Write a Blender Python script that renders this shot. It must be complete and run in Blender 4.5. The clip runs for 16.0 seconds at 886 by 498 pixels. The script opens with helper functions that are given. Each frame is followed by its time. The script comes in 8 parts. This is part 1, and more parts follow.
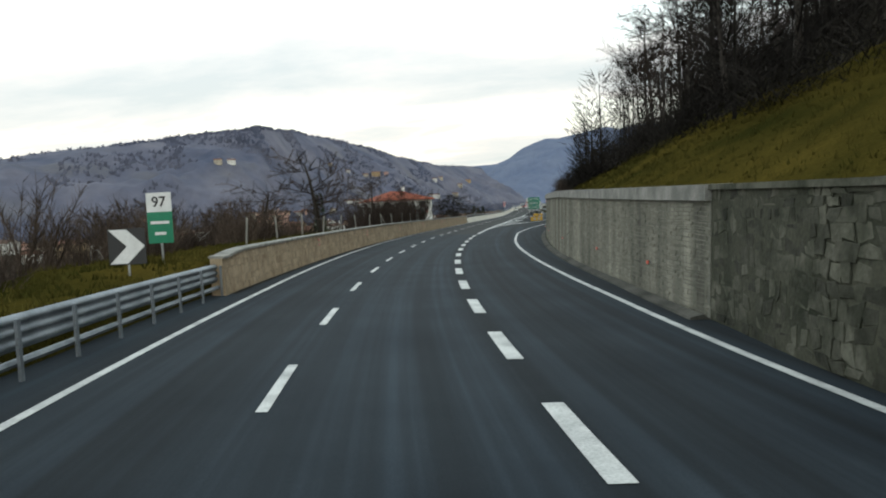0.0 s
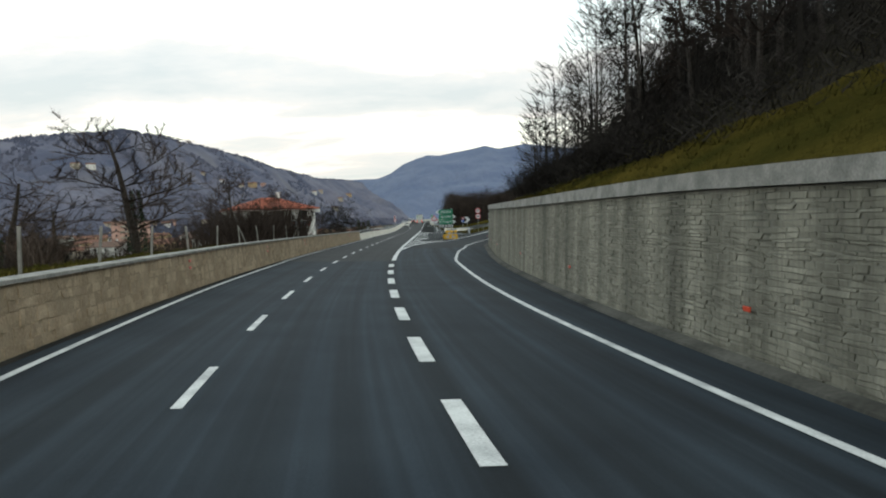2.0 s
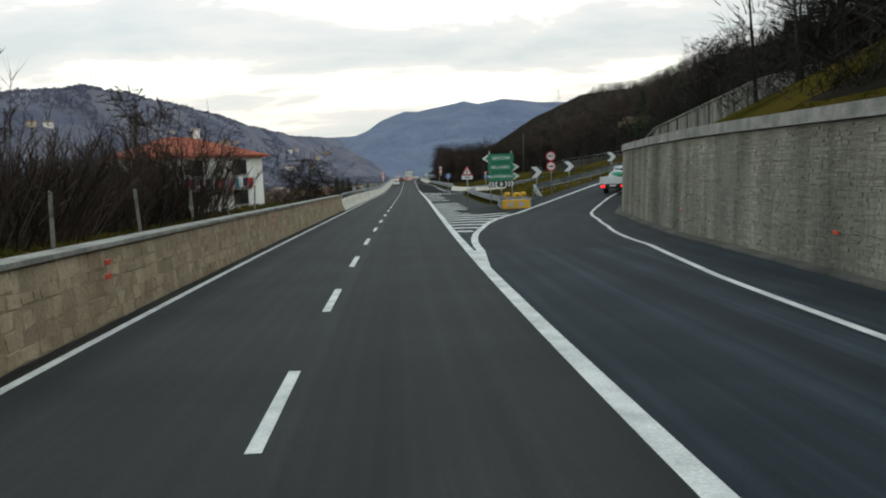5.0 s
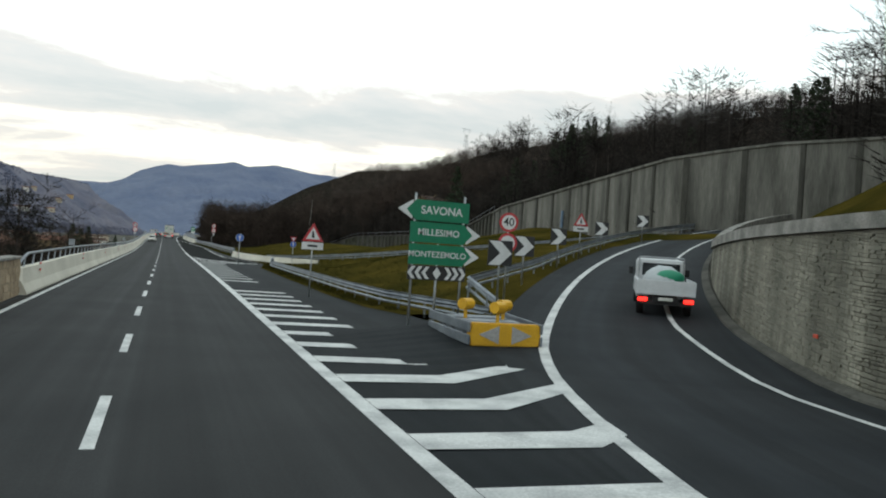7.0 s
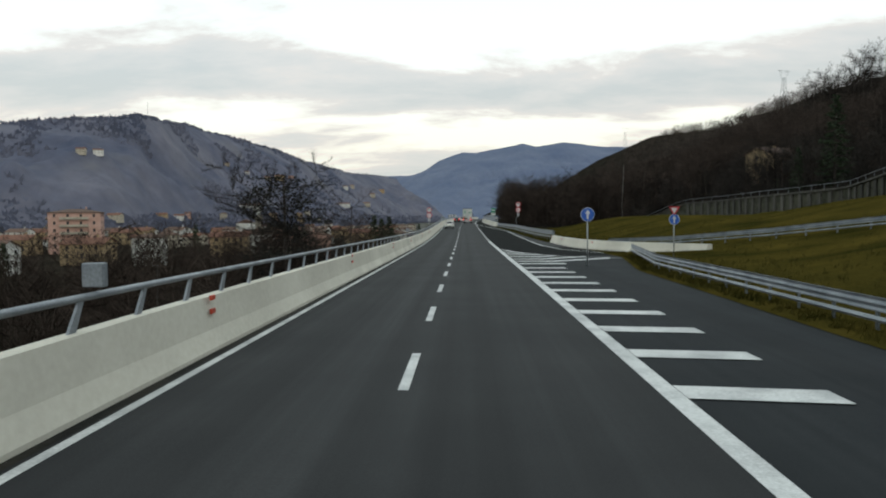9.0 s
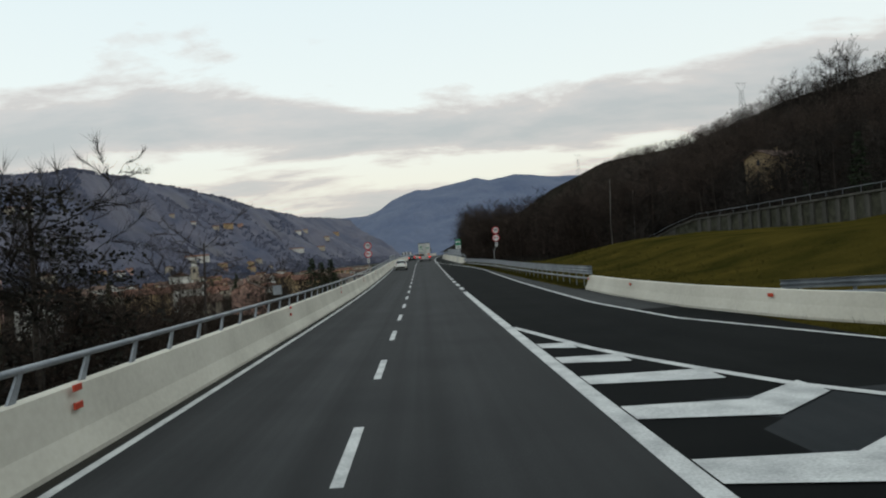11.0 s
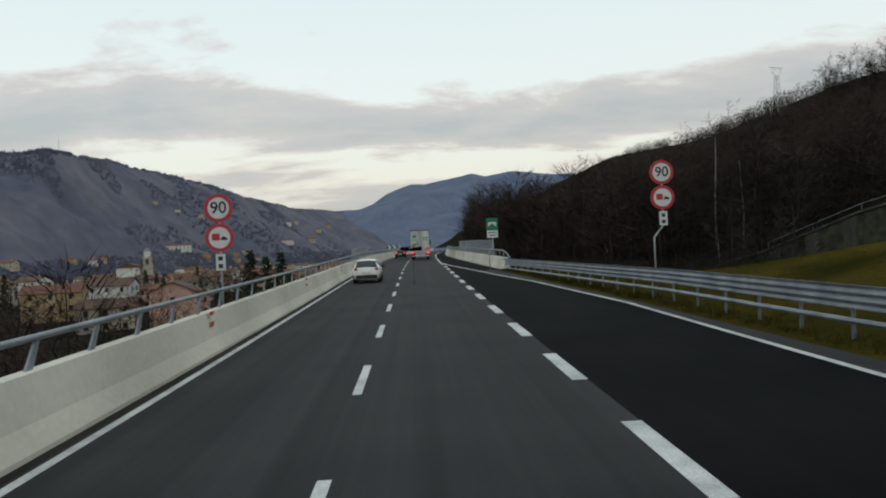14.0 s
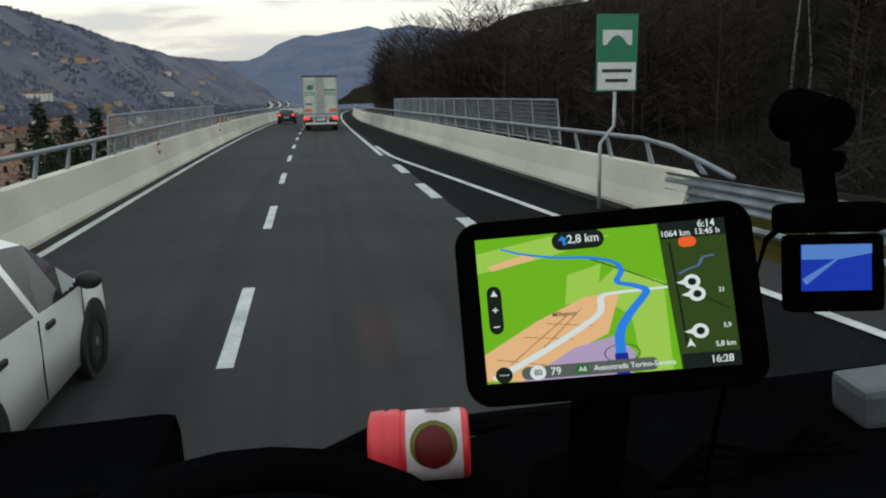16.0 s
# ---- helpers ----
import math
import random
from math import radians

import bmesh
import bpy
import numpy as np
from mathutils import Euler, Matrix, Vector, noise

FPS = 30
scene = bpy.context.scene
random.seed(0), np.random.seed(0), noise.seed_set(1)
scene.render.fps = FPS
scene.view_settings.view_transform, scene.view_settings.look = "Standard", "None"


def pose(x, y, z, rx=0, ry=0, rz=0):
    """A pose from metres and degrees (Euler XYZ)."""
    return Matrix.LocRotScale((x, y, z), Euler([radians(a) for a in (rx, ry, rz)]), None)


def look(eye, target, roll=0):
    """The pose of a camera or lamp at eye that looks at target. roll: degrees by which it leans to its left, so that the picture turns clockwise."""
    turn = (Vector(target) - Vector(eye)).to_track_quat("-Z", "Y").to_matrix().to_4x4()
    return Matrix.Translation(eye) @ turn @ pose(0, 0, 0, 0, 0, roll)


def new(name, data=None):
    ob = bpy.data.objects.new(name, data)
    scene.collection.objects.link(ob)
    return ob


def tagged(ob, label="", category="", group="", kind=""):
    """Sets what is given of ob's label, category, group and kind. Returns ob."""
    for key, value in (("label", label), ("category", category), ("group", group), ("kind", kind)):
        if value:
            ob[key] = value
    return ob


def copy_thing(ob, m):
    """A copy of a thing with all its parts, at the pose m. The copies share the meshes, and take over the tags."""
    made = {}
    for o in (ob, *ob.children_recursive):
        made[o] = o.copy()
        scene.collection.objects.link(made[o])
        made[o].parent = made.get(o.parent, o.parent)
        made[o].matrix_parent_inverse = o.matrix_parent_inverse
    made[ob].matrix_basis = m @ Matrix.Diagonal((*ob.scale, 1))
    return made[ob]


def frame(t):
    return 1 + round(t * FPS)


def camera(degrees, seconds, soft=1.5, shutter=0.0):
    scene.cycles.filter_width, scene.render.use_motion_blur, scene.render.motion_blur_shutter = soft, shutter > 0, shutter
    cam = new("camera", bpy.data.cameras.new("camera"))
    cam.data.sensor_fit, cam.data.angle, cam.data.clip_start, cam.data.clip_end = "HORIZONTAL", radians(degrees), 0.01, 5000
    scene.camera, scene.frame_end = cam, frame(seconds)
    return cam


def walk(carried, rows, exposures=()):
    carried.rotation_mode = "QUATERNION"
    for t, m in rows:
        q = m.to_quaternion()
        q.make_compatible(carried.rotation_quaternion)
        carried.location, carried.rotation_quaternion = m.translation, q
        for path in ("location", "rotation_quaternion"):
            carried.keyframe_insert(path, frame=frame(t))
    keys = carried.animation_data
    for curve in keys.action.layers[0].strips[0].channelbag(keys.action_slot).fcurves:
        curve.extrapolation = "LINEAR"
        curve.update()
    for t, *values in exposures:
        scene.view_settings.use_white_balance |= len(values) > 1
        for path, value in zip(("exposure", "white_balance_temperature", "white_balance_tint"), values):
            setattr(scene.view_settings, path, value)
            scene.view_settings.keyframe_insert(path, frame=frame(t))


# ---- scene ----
# ---- camera ----
ROWS = [
    (0.0, 11.91, 1.21, 2.90, 8.45, -3.17, 3.01), (0.5, 10.44, 8.01, 2.85, 5.22, -2.74, 5.95),
    (1.0, 9.08, 14.98, 2.80, 3.99, -3.38, 5.61), (1.5, 7.79, 22.23, 2.76, -2.33, -7.22, 5.06),
    (2.0, 6.67, 29.65, 2.71, -0.91, -2.37, 1.65), (2.5, 5.68, 37.34, 2.66, 0.21, -3.06, 4.46),
    (3.0, 4.82, 45.09, 2.62, -2.98, -5.23, 3.65), (3.5, 4.03, 52.85, 2.58, -2.20, -5.62, 4.10),
    (3.7, 3.68, 56.15, 2.57, -1.66, -5.86, 2.62), (5.8, 1.09, 91.20, 2.43, -3.74, -5.18, 2.72),
    (6.0, 1.02, 94.64, 2.41, -10.87, -2.94, -0.57), (6.5, 0.67, 103.75, 2.38, -20.90, -0.36, -3.40),
    (7.0, 0.55, 112.74, 2.34, -20.65, 0.17, -3.85), (7.5, 0.54, 121.41, 2.30, -4.71, -3.95, -0.32),
    (8.0, 0.62, 130.26, 2.27, 2.15, -1.91, -1.41), (10.5, 1.18, 178.43, 2.09, -0.30, -3.45, 4.65),
    (11.0, 1.18, 188.63, 2.03, -1.68, 0.35, 4.15), (11.5, 1.13, 198.71, 1.97, -1.75, 1.34, 3.08),
    (12.0, 1.11, 209.16, 1.93, -1.80, 3.24, 3.95), (12.5, 1.08, 219.80, 1.88, -0.48, 1.69, 4.21),
    (13.0, 1.12, 230.54, 1.87, -1.32, 0.32, 1.26), (13.5, 1.25, 240.98, 1.88, 3.28, 0.15, 6.02),
    (14.0, 1.12, 251.95, 1.93, -2.17, 0.01, 2.65), (14.5, 1.08, 262.88, 2.02, -2.74, -2.67, -0.11),
    (15.0, 1.07, 273.51, 2.13, -4.56, -4.16, 1.71), (15.5, 0.99, 284.43, 2.27, -8.20, -9.58, 0.17),
    (16.0, 0.89, 295.11, 2.43, -9.97, -11.07, 1.02),
]


def row_pose(x, y, z, yaw, pitch, lean):
    a, b = radians(yaw), radians(pitch)
    way = Vector((-math.sin(a) * math.cos(b), math.cos(a) * math.cos(b), math.sin(b)))
    return look((x, y, z), Vector((x, y, z)) + 10 * way, -lean)


cam = camera(61.78, 16.0, soft=2.0, shutter=0.0)
walk(cam, [(r[0], row_pose(*r[1:])) for r in ROWS],
     exposures=[(0.0, 0.25, 6500, 0), (3.7, 0.13, 6500, 0), (6.0, 0.08, 6500, 0), (8.0, -0.0, 6500, 0), (10.5, -0.34, 6500, 2), (12.0, -0.47, 6500, 2), (14.5, -0.46, 6500, 2), (16.0, -0.15, 6500, 1)])

# ---- light ----
SUN_UP, SUN_TURN = 14.0, 150.0
world = bpy.data.worlds.new("evening_sky")
scene.world = world
world.use_nodes = True
wt = world.node_tree
wt.nodes.clear()


def wn(kind, **kw):
    n = wt.nodes.new(kind)
    for k, v in kw.items():
        n.inputs[k].default_value = v
    return n


def ramp_stops(n, stops):
    while len(n.color_ramp.elements) < len(stops):
        n.color_ramp.elements.new(0.5)
    for e, (p, c) in zip(n.color_ramp.elements, stops):
        e.position, e.color = p, (*c, 1)


w_out = wn("ShaderNodeOutputWorld")
sky = wn("ShaderNodeTexSky")
sky.sky_type, sky.sun_disc = "NISHITA", False
sky.sun_elevation, sky.sun_rotation = radians(SUN_UP), radians(SUN_TURN)
w_tc = wn("ShaderNodeTexCoord")
w_sep = wn("ShaderNodeSeparateXYZ")
wt.links.new(w_tc.outputs["Generated"], w_sep.inputs[0])
# high cloud veil: cream near the horizon, cool white higher up
veil = wn("ShaderNodeValToRGB")
ramp_stops(veil, [(0.0, (1.0, 0.97, 0.93)), (0.10, (1.32, 1.25, 1.14)), (0.2, (1.30, 1.34, 1.36)), (0.38, (1.17, 1.28, 1.38)), (0.8, (1.12, 1.20, 1.28))])
wt.links.new(w_sep.outputs[2], veil.inputs[0])
# cloud sheet: project the direction onto a plane overhead so that the clouds flatten into bands
w_add = wn("ShaderNodeMath")
w_add.operation, w_add.inputs[1].default_value = "ADD", 0.20
wt.links.new(w_sep.outputs[2], w_add.inputs[0])
w_div = wn("ShaderNodeVectorMath")
w_div.operation = "DIVIDE"
w_cmb = wn("ShaderNodeCombineXYZ")
for i in range(3):
    wt.links.new(w_add.outputs[0], w_cmb.inputs[i])
wt.links.new(w_tc.outputs["Generated"], w_div.inputs[0])
wt.links.new(w_cmb.outputs[0], w_div.inputs[1])
w_map = wn("ShaderNodeMapping", Location=(3.1, 0.55, 0.0), Rotation=(0, 0, 0.12), Scale=(0.75, 1.15, 0.0))
wt.links.new(w_div.outputs[0], w_map.inputs[0])
cl = wn("ShaderNodeTexNoise", Scale=1.5, Detail=9.0, Roughness=0.60, Distortion=0.2)
wt.links.new(w_map.outputs[0], cl.inputs[0])
cover = wn("ShaderNodeValToRGB")
ramp_stops(cover, [(0.46, (0, 0, 0)), (0.55, (1, 1, 1))])
# a long cloud bank ahead, a dozen degrees over the valley
w_rat = wn("ShaderNodeMath")
w_rat.operation = "DIVIDE"
w_front = wn("ShaderNodeMath")
w_front.operation, w_front.inputs[1].default_value = "MAXIMUM", 0.3
wt.links.new(w_sep.outputs[1], w_front.inputs[0])
wt.links.new(w_sep.outputs[0], w_rat.inputs[0])
wt.links.new(w_front.outputs[0], w_rat.inputs[1])
w_mid = wn("ShaderNodeMath")
w_mid.operation, w_mid.inputs[1].default_value, w_mid.inputs[2].default_value = "MULTIPLY_ADD", 0.018, 0.173
wt.links.new(w_rat.outputs[0], w_mid.inputs[0])
w_off = wn("ShaderNodeMath")
w_off.operation = "SUBTRACT"
wt.links.new(w_sep.outputs[2], w_off.inputs[0])
wt.links.new(w_mid.outputs[0], w_off.inputs[1])
w_abs = wn("ShaderNodeMath")
w_abs.operation = "ABSOLUTE"
wt.links.new(w_off.outputs[0], w_abs.inputs[0])
w_bank = wn("ShaderNodeMapRange")
w_bank.inputs["From Min"].default_value, w_bank.inputs["From Max"].default_value = 0.0, 0.075
w_bank.inputs["To Min"].default_value, w_bank.inputs["To Max"].default_value = 0.155, -0.13
wt.links.new(w_abs.outputs[0], w_bank.inputs[0])
w_sum = wn("ShaderNodeMath")
w_sum.operation = "ADD"
wt.links.new(cl.outputs[0], w_sum.inputs[0])
# and a thin grey layer just over the mountains
w_low = wn("ShaderNodeMath")
w_low.operation, w_low.inputs[1].default_value = "SUBTRACT", 0.078
wt.links.new(w_sep.outputs[2], w_low.inputs[0])
w_lab = wn("ShaderNodeMath")
w_lab.operation = "ABSOLUTE"
wt.links.new(w_low.outputs[0], w_lab.inputs[0])
w_layer = wn("ShaderNodeMapRange")
w_layer.inputs["From Min"].default_value, w_layer.inputs["From Max"].default_value = 0.018, 0.05
w_layer.inputs["To Min"].default_value, w_layer.inputs["To Max"].default_value = 0.05, -0.13
wt.links.new(w_lab.outputs[0], w_layer.inputs[0])
w_both = wn("ShaderNodeMath")
w_both.operation = "MAXIMUM"
wt.links.new(w_bank.outputs[0], w_both.inputs[0])
wt.links.new(w_layer.outputs[0], w_both.inputs[1])
wt.links.new(w_both.outputs[0], w_sum.inputs[1])
wt.links.new(w_sum.outputs[0], cover.inputs[0])
low = wn("ShaderNodeValToRGB")
ramp_stops(low, [(0.02, (0, 0, 0)), (0.06, (0.9, 0.9, 0.9)), (0.30, (0.75, 0.75, 0.75)), (0.5, (0.25, 0.25, 0.25))])
wt.links.new(w_sep.outputs[2], low.inputs[0])
w_mul = wn("ShaderNodeMath")
w_mul.operation = "MULTIPLY"
wt.links.new(cover.outputs[0], w_mul.inputs[0])
wt.links.new(low.outputs[0], w_mul.inputs[1])
cloud_col = wn("ShaderNodeValToRGB")
ramp_stops(cloud_col, [(0.49, (1.02, 0.86, 0.83)), (0.59, (0.83, 0.77, 0.79)), (0.72, (0.66, 0.66, 0.70))])
wt.links.new(w_sum.outputs[0], cloud_col.inputs[0])
w_mix = wn("ShaderNodeMixRGB")
wt.links.new(w_mul.outputs[0], w_mix.inputs[0])
wt.links.new(veil.outputs[0], w_mix.inputs[1])
wt.links.new(cloud_col.outputs[0], w_mix.inputs[2])
bg_sky = wn("ShaderNodeBackground", Strength=0.10)
wt.links.new(sky.outputs[0], bg_sky.inputs[0])
bg_cloud = wn("ShaderNodeBackground", Strength=1.0)
wt.links.new(w_mix.outputs[0], bg_cloud.inputs[0])
w_sh = wn("ShaderNodeMixShader", Fac=0.88)
wt.links.new(bg_sky.outputs[0], w_sh.inputs[1])
wt.links.new(bg_cloud.outputs[0], w_sh.inputs[2])
wt.links.new(w_sh.outputs[0], w_out.inputs[0])

sun = new("sun", bpy.data.lights.new("sun", "SUN"))
sun.data.energy, sun.data.angle, sun.data.color = 0.5, radians(25), (1.0, 0.93, 0.85)
sun.matrix_world = look((0, 0, 0), (-math.sin(radians(SUN_TURN)) * math.cos(radians(SUN_UP)), -math.cos(radians(SUN_TURN)) * math.cos(radians(SUN_UP)), -math.sin(radians(SUN_UP))))

# ---- materials ----


def mat(name, a, b, scale=4.0, rough=0.8, metal=0.0, bump=0.3, fine=60.0, spread=(0.35, 0.65), coord="Object", stretch=(1, 1, 1), rand=0.0, dist=0.02, detail=6.0, grain=0.45):
    """Two colours blended by coarse noise, a second fine grain, and bump from the grain."""
    m = bpy.data.materials.new(name)
    m.use_nodes = True
    nt = m.node_tree
    bs = nt.nodes["Principled BSDF"]
    tc = nt.nodes.new("ShaderNodeTexCoord")
    mp = nt.nodes.new("ShaderNodeMapping")
    mp.inputs["Scale"].default_value = stretch
    nt.links.new(tc.outputs[coord], mp.inputs[0])
    n1 = nt.nodes.new("ShaderNodeTexNoise")
    n1.inputs["Scale"].default_value, n1.inputs["Detail"].default_value = scale, detail
    n2 = nt.nodes.new("ShaderNodeTexNoise")
    n2.inputs["Scale"].default_value, n2.inputs["Detail"].default_value = fine, 3.0
    for n in (n1, n2):
        nt.links.new(mp.outputs[0], n.inputs[0])
    cr = nt.nodes.new("ShaderNodeValToRGB")
    cr.color_ramp.elements[0].position, cr.color_ramp.elements[0].color = spread[0], (*a, 1)
    cr.color_ramp.elements[1].position, cr.color_ramp.elements[1].color = spread[1], (*b, 1)
    nt.links.new(n1.outputs[0], cr.inputs[0])
    mx = nt.nodes.new("ShaderNodeMixRGB")
    mx.blend_type, mx.inputs[0].default_value = "OVERLAY", grain
    nt.links.new(cr.outputs[0], mx.inputs[1])
    nt.links.new(n2.outputs[0], mx.inputs[2])
    last = mx.outputs[0]
    if rand:
        oi = nt.nodes.new("ShaderNodeObjectInfo")
        ge = nt.nodes.new("ShaderNodeNewGeometry")
        ad = nt.nodes.new("ShaderNodeMath")
        ad.operation = "ADD"
        nt.links.new(oi.outputs["Random"], ad.inputs[0])
        nt.links.new(ge.outputs["Random Per Island"], ad.inputs[1])
        fr = nt.nodes.new("ShaderNodeMath")
        fr.operation = "FRACT"
        nt.links.new(ad.outputs[0], fr.inputs[0])
        mr = nt.nodes.new("ShaderNodeMapRange")
        mr.inputs["To Min"].default_value, mr.inputs["To Max"].default_value = 1 - rand, 1 + rand
        nt.links.new(fr.outputs[0], mr.inputs[0])
        hs = nt.nodes.new("ShaderNodeHueSaturation")
        nt.links.new(mr.outputs[0], hs.inputs["Value"])
        nt.links.new(last, hs.inputs["Color"])
        last = hs.outputs[0]
    nt.links.new(last, bs.inputs["Base Color"])
    bs.inputs["Roughness"].default_value, bs.inputs["Metallic"].default_value = rough, metal
    bs.inputs["Specular IOR Level"].default_value = 0.5 if rough < 0.7 else 0.2
    if bump:
        bp = nt.nodes.new("ShaderNodeBump")
        bp.inputs["Strength"].default_value, bp.inputs["Distance"].default_value = bump, dist
        nt.links.new(n2.outputs[0], bp.inputs["Height"])
        nt.links.new(bp.outputs[0], bs.inputs["Normal"])
    return m


def plain(name, c, rough=0.5, metal=0.0, emit=0.0):
    m = mat(name, [v * 0.93 for v in c], [min(1, v * 1.05) for v in c], 3.0, rough, metal, 0.05, 30)
    if emit:
        bs = m.node_tree.nodes["Principled BSDF"]
        bs.inputs["Emission Color"].default_value, bs.inputs["Emission Strength"].default_value = (*c, 1), emit
    return m


def asphalt(name, dark, pale, streak, rough=0.88, spec=0.2):
    """Rolled asphalt: stone grain, blotches, and streaks that follow the lanes (the first map coordinate runs across the road)."""
    m = mat(name, dark, pale, 0.35, rough, 0, 0.5, 45, (0.3, 0.7), dist=0.006, detail=8.0)
    nt = m.node_tree
    bs = nt.nodes["Principled BSDF"]
    bs.inputs["Specular IOR Level"].default_value = spec
    tc = nt.nodes["Texture Coordinate"]
    last = bs.inputs["Base Color"].links[0].from_socket
    for k, (across, along, lo, hi) in enumerate(((1.15, 0.004, 0.36, 0.66), (5.0, 0.05, 0.40, 0.64))):
        mp, n, r, mx = (nt.nodes.new(q) for q in ("ShaderNodeMapping", "ShaderNodeTexNoise", "ShaderNodeValToRGB", "ShaderNodeMixRGB"))
        mp.inputs["Scale"].default_value = (across, along, 1)
        mp.inputs["Location"].default_value = (3.3 + k, 0.7, 0)
        n.inputs["Scale"].default_value, n.inputs["Detail"].default_value = 1.0, 3.0
        g = streak * (1.0 if k == 0 else 0.35)
        ramp_stops(r, [(lo, (1 - g,) * 3), (hi, (1 + g,) * 3)])
        mx.blend_type, mx.inputs[0].default_value = "MULTIPLY", 1.0
        nt.links.new(tc.outputs["UV"], mp.inputs[0])
        nt.links.new(mp.outputs[0], n.inputs[0])
        nt.links.new(n.outputs[0], r.inputs[0])
        nt.links.new(last, mx.inputs[1])
        nt.links.new(r.outputs[0], mx.inputs[2])
        last = mx.outputs[0]
    nt.links.new(last, bs.inputs["Base Color"])
    return m


M_ASPH_NEW = asphalt("asphalt_new", (0.0086, 0.0132, 0.0188), (0.0170, 0.0236, 0.0305), 0.50)
M_ASPH = asphalt("asphalt_worn", (0.0200, 0.0207, 0.0216), (0.0300, 0.0306, 0.0312), 0.22, 0.9)
M_ASPH_DARK = asphalt("asphalt_dark", (0.0034, 0.0040, 0.0041), (0.0074, 0.0078, 0.0077), 0.2, 0.95, 0.05)
M_ASPH_GORE = asphalt("asphalt_gore", (0.0088, 0.0106, 0.0124), (0.0174, 0.0194, 0.0210), 0.2, 0.9, 0.15)
M_ASPH_RAMP = asphalt("asphalt_ramp", (0.0090, 0.0112, 0.0138), (0.0180, 0.0205, 0.0232), 0.3)
M_PAINT = mat("road_paint", (0.35, 0.35, 0.348), (0.56, 0.56, 0.545), 1.5, 0.7, 0, 0.3, 25, (0.3, 0.6), dist=0.004)
M_STONE = mat("grey_wall_stone", (0.112, 0.106, 0.085), (0.280, 0.263, 0.212), 1.0, 0.92, 0, 0.8, 14, (0.34, 0.66), stretch=(0.8, 0.8, 0.08), rand=0.13, dist=0.02)
M_RUBBLE = mat("mossy_rubble_stone", (0.034, 0.035, 0.024), (0.098, 0.094, 0.073), 1.3, 0.95, 0, 0.9, 9, rand=0.42, dist=0.03)
M_MORTAR_D = mat("mossy_mortar_and_recess_shade", (0.030, 0.032, 0.021), (0.068, 0.066, 0.048), 0.9, 0.95, 0, 0.9, 12, dist=0.02)
M_MORTAR = mat("dark_joint", (0.13, 0.125, 0.104), (0.215, 0.205, 0.170), 0.8, 0.95, 0, 0.6, 20)
M_TAN = mat("tan_wall_stone", (0.275, 0.208, 0.138), (0.400, 0.312, 0.215), 1.2, 0.92, 0, 0.7, 16, rand=0.16, dist=0.015)
M_TANJ = mat("tan_joint", (0.24, 0.186, 0.124), (0.33, 0.258, 0.178), 1.0, 0.95, 0, 0.5, 20)
M_COPING = mat("weathered_coping", (0.16, 0.155, 0.14), (0.29, 0.275, 0.25), 1.6, 0.9, 0, 0.5, 20, dist=0.01)
M_CONC = mat("pale_concrete", (0.47, 0.44, 0.375), (0.65, 0.615, 0.53), 0.5, 0.88, 0, 0.2, 14, (0.3, 0.7), stretch=(1, 0.5, 0.6), dist=0.006, grain=0.15)
M_CONC_D = mat("stained_concrete", (0.075, 0.073, 0.063), (0.22, 0.21, 0.185), 0.9, 0.9, 0, 0.4, 10, (0.3, 0.7), stretch=(1, 1, 0.12))
M_CONC_W = mat("dark_weathered_wall", (0.035, 0.034, 0.029), (0.105, 0.100, 0.086), 0.5, 0.95, 0, 0.5, 8, (0.3, 0.7), stretch=(1, 1, 0.15))
M_STEEL = mat("galvanised_steel", (0.145, 0.163, 0.186), (0.255, 0.277, 0.302), 1.4, 0.5, 0.5, 0.15, 30)
M_RAIL = mat("grey_rail_paint", (0.175, 0.190, 0.212), (0.275, 0.290, 0.312), 1.2, 0.55, 0.3, 0.1, 30)
M_GRASS = mat("winter_grass", (0.023, 0.0225, 0.0056), (0.073, 0.055, 0.0125), 0.22, 0.95, 0, 1.0, 7, (0.3, 0.7), dist=0.12)
M_SOIL = mat("valley_scrub", (0.015, 0.0135, 0.0105), (0.034, 0.029, 0.022), 0.08, 0.98, 0, 0.8, 1.2, dist=0.3)
M_BARK = mat("winter_bark", (0.026, 0.021, 0.018), (0.060, 0.050, 0.042), 6, 0.95, 0, 0.5, 30)
M_TWIG = mat("winter_twigs", (0.0095, 0.0086, 0.0077), (0.038, 0.033, 0.029), 0.17, 0.95, 0, 0.0, 5, rand=0.35)
M_TWIG_RED = mat("rusty_twigs", (0.0145, 0.0112, 0.0094), (0.052, 0.040, 0.033), 0.17, 0.95, 0, 0.0, 5, rand=0.35)
M_TWIG_WARM = mat("brown_twigs", (0.024, 0.019, 0.0165), (0.082, 0.063, 0.053), 0.17, 0.95, 0, 0.0, 5, rand=0.35)
M_TWIG_PALE = mat("dry_pale_twigs", (0.042, 0.032, 0.026), (0.105, 0.080, 0.064), 0.5, 0.95, 0, 0.0, 5, rand=0.3)
M_IVY = mat("evergreen_leaf", (0.014, 0.024, 0.012), (0.034, 0.050, 0.022), 1.2, 0.8, 0, 0.0, 9, rand=0.3)
M_HILL = mat("dark_wooded_hill", (0.013, 0.0118, 0.0095), (0.028, 0.0245, 0.019), 0.08, 0.98, 0, 0.8, 1.2, dist=0.3)
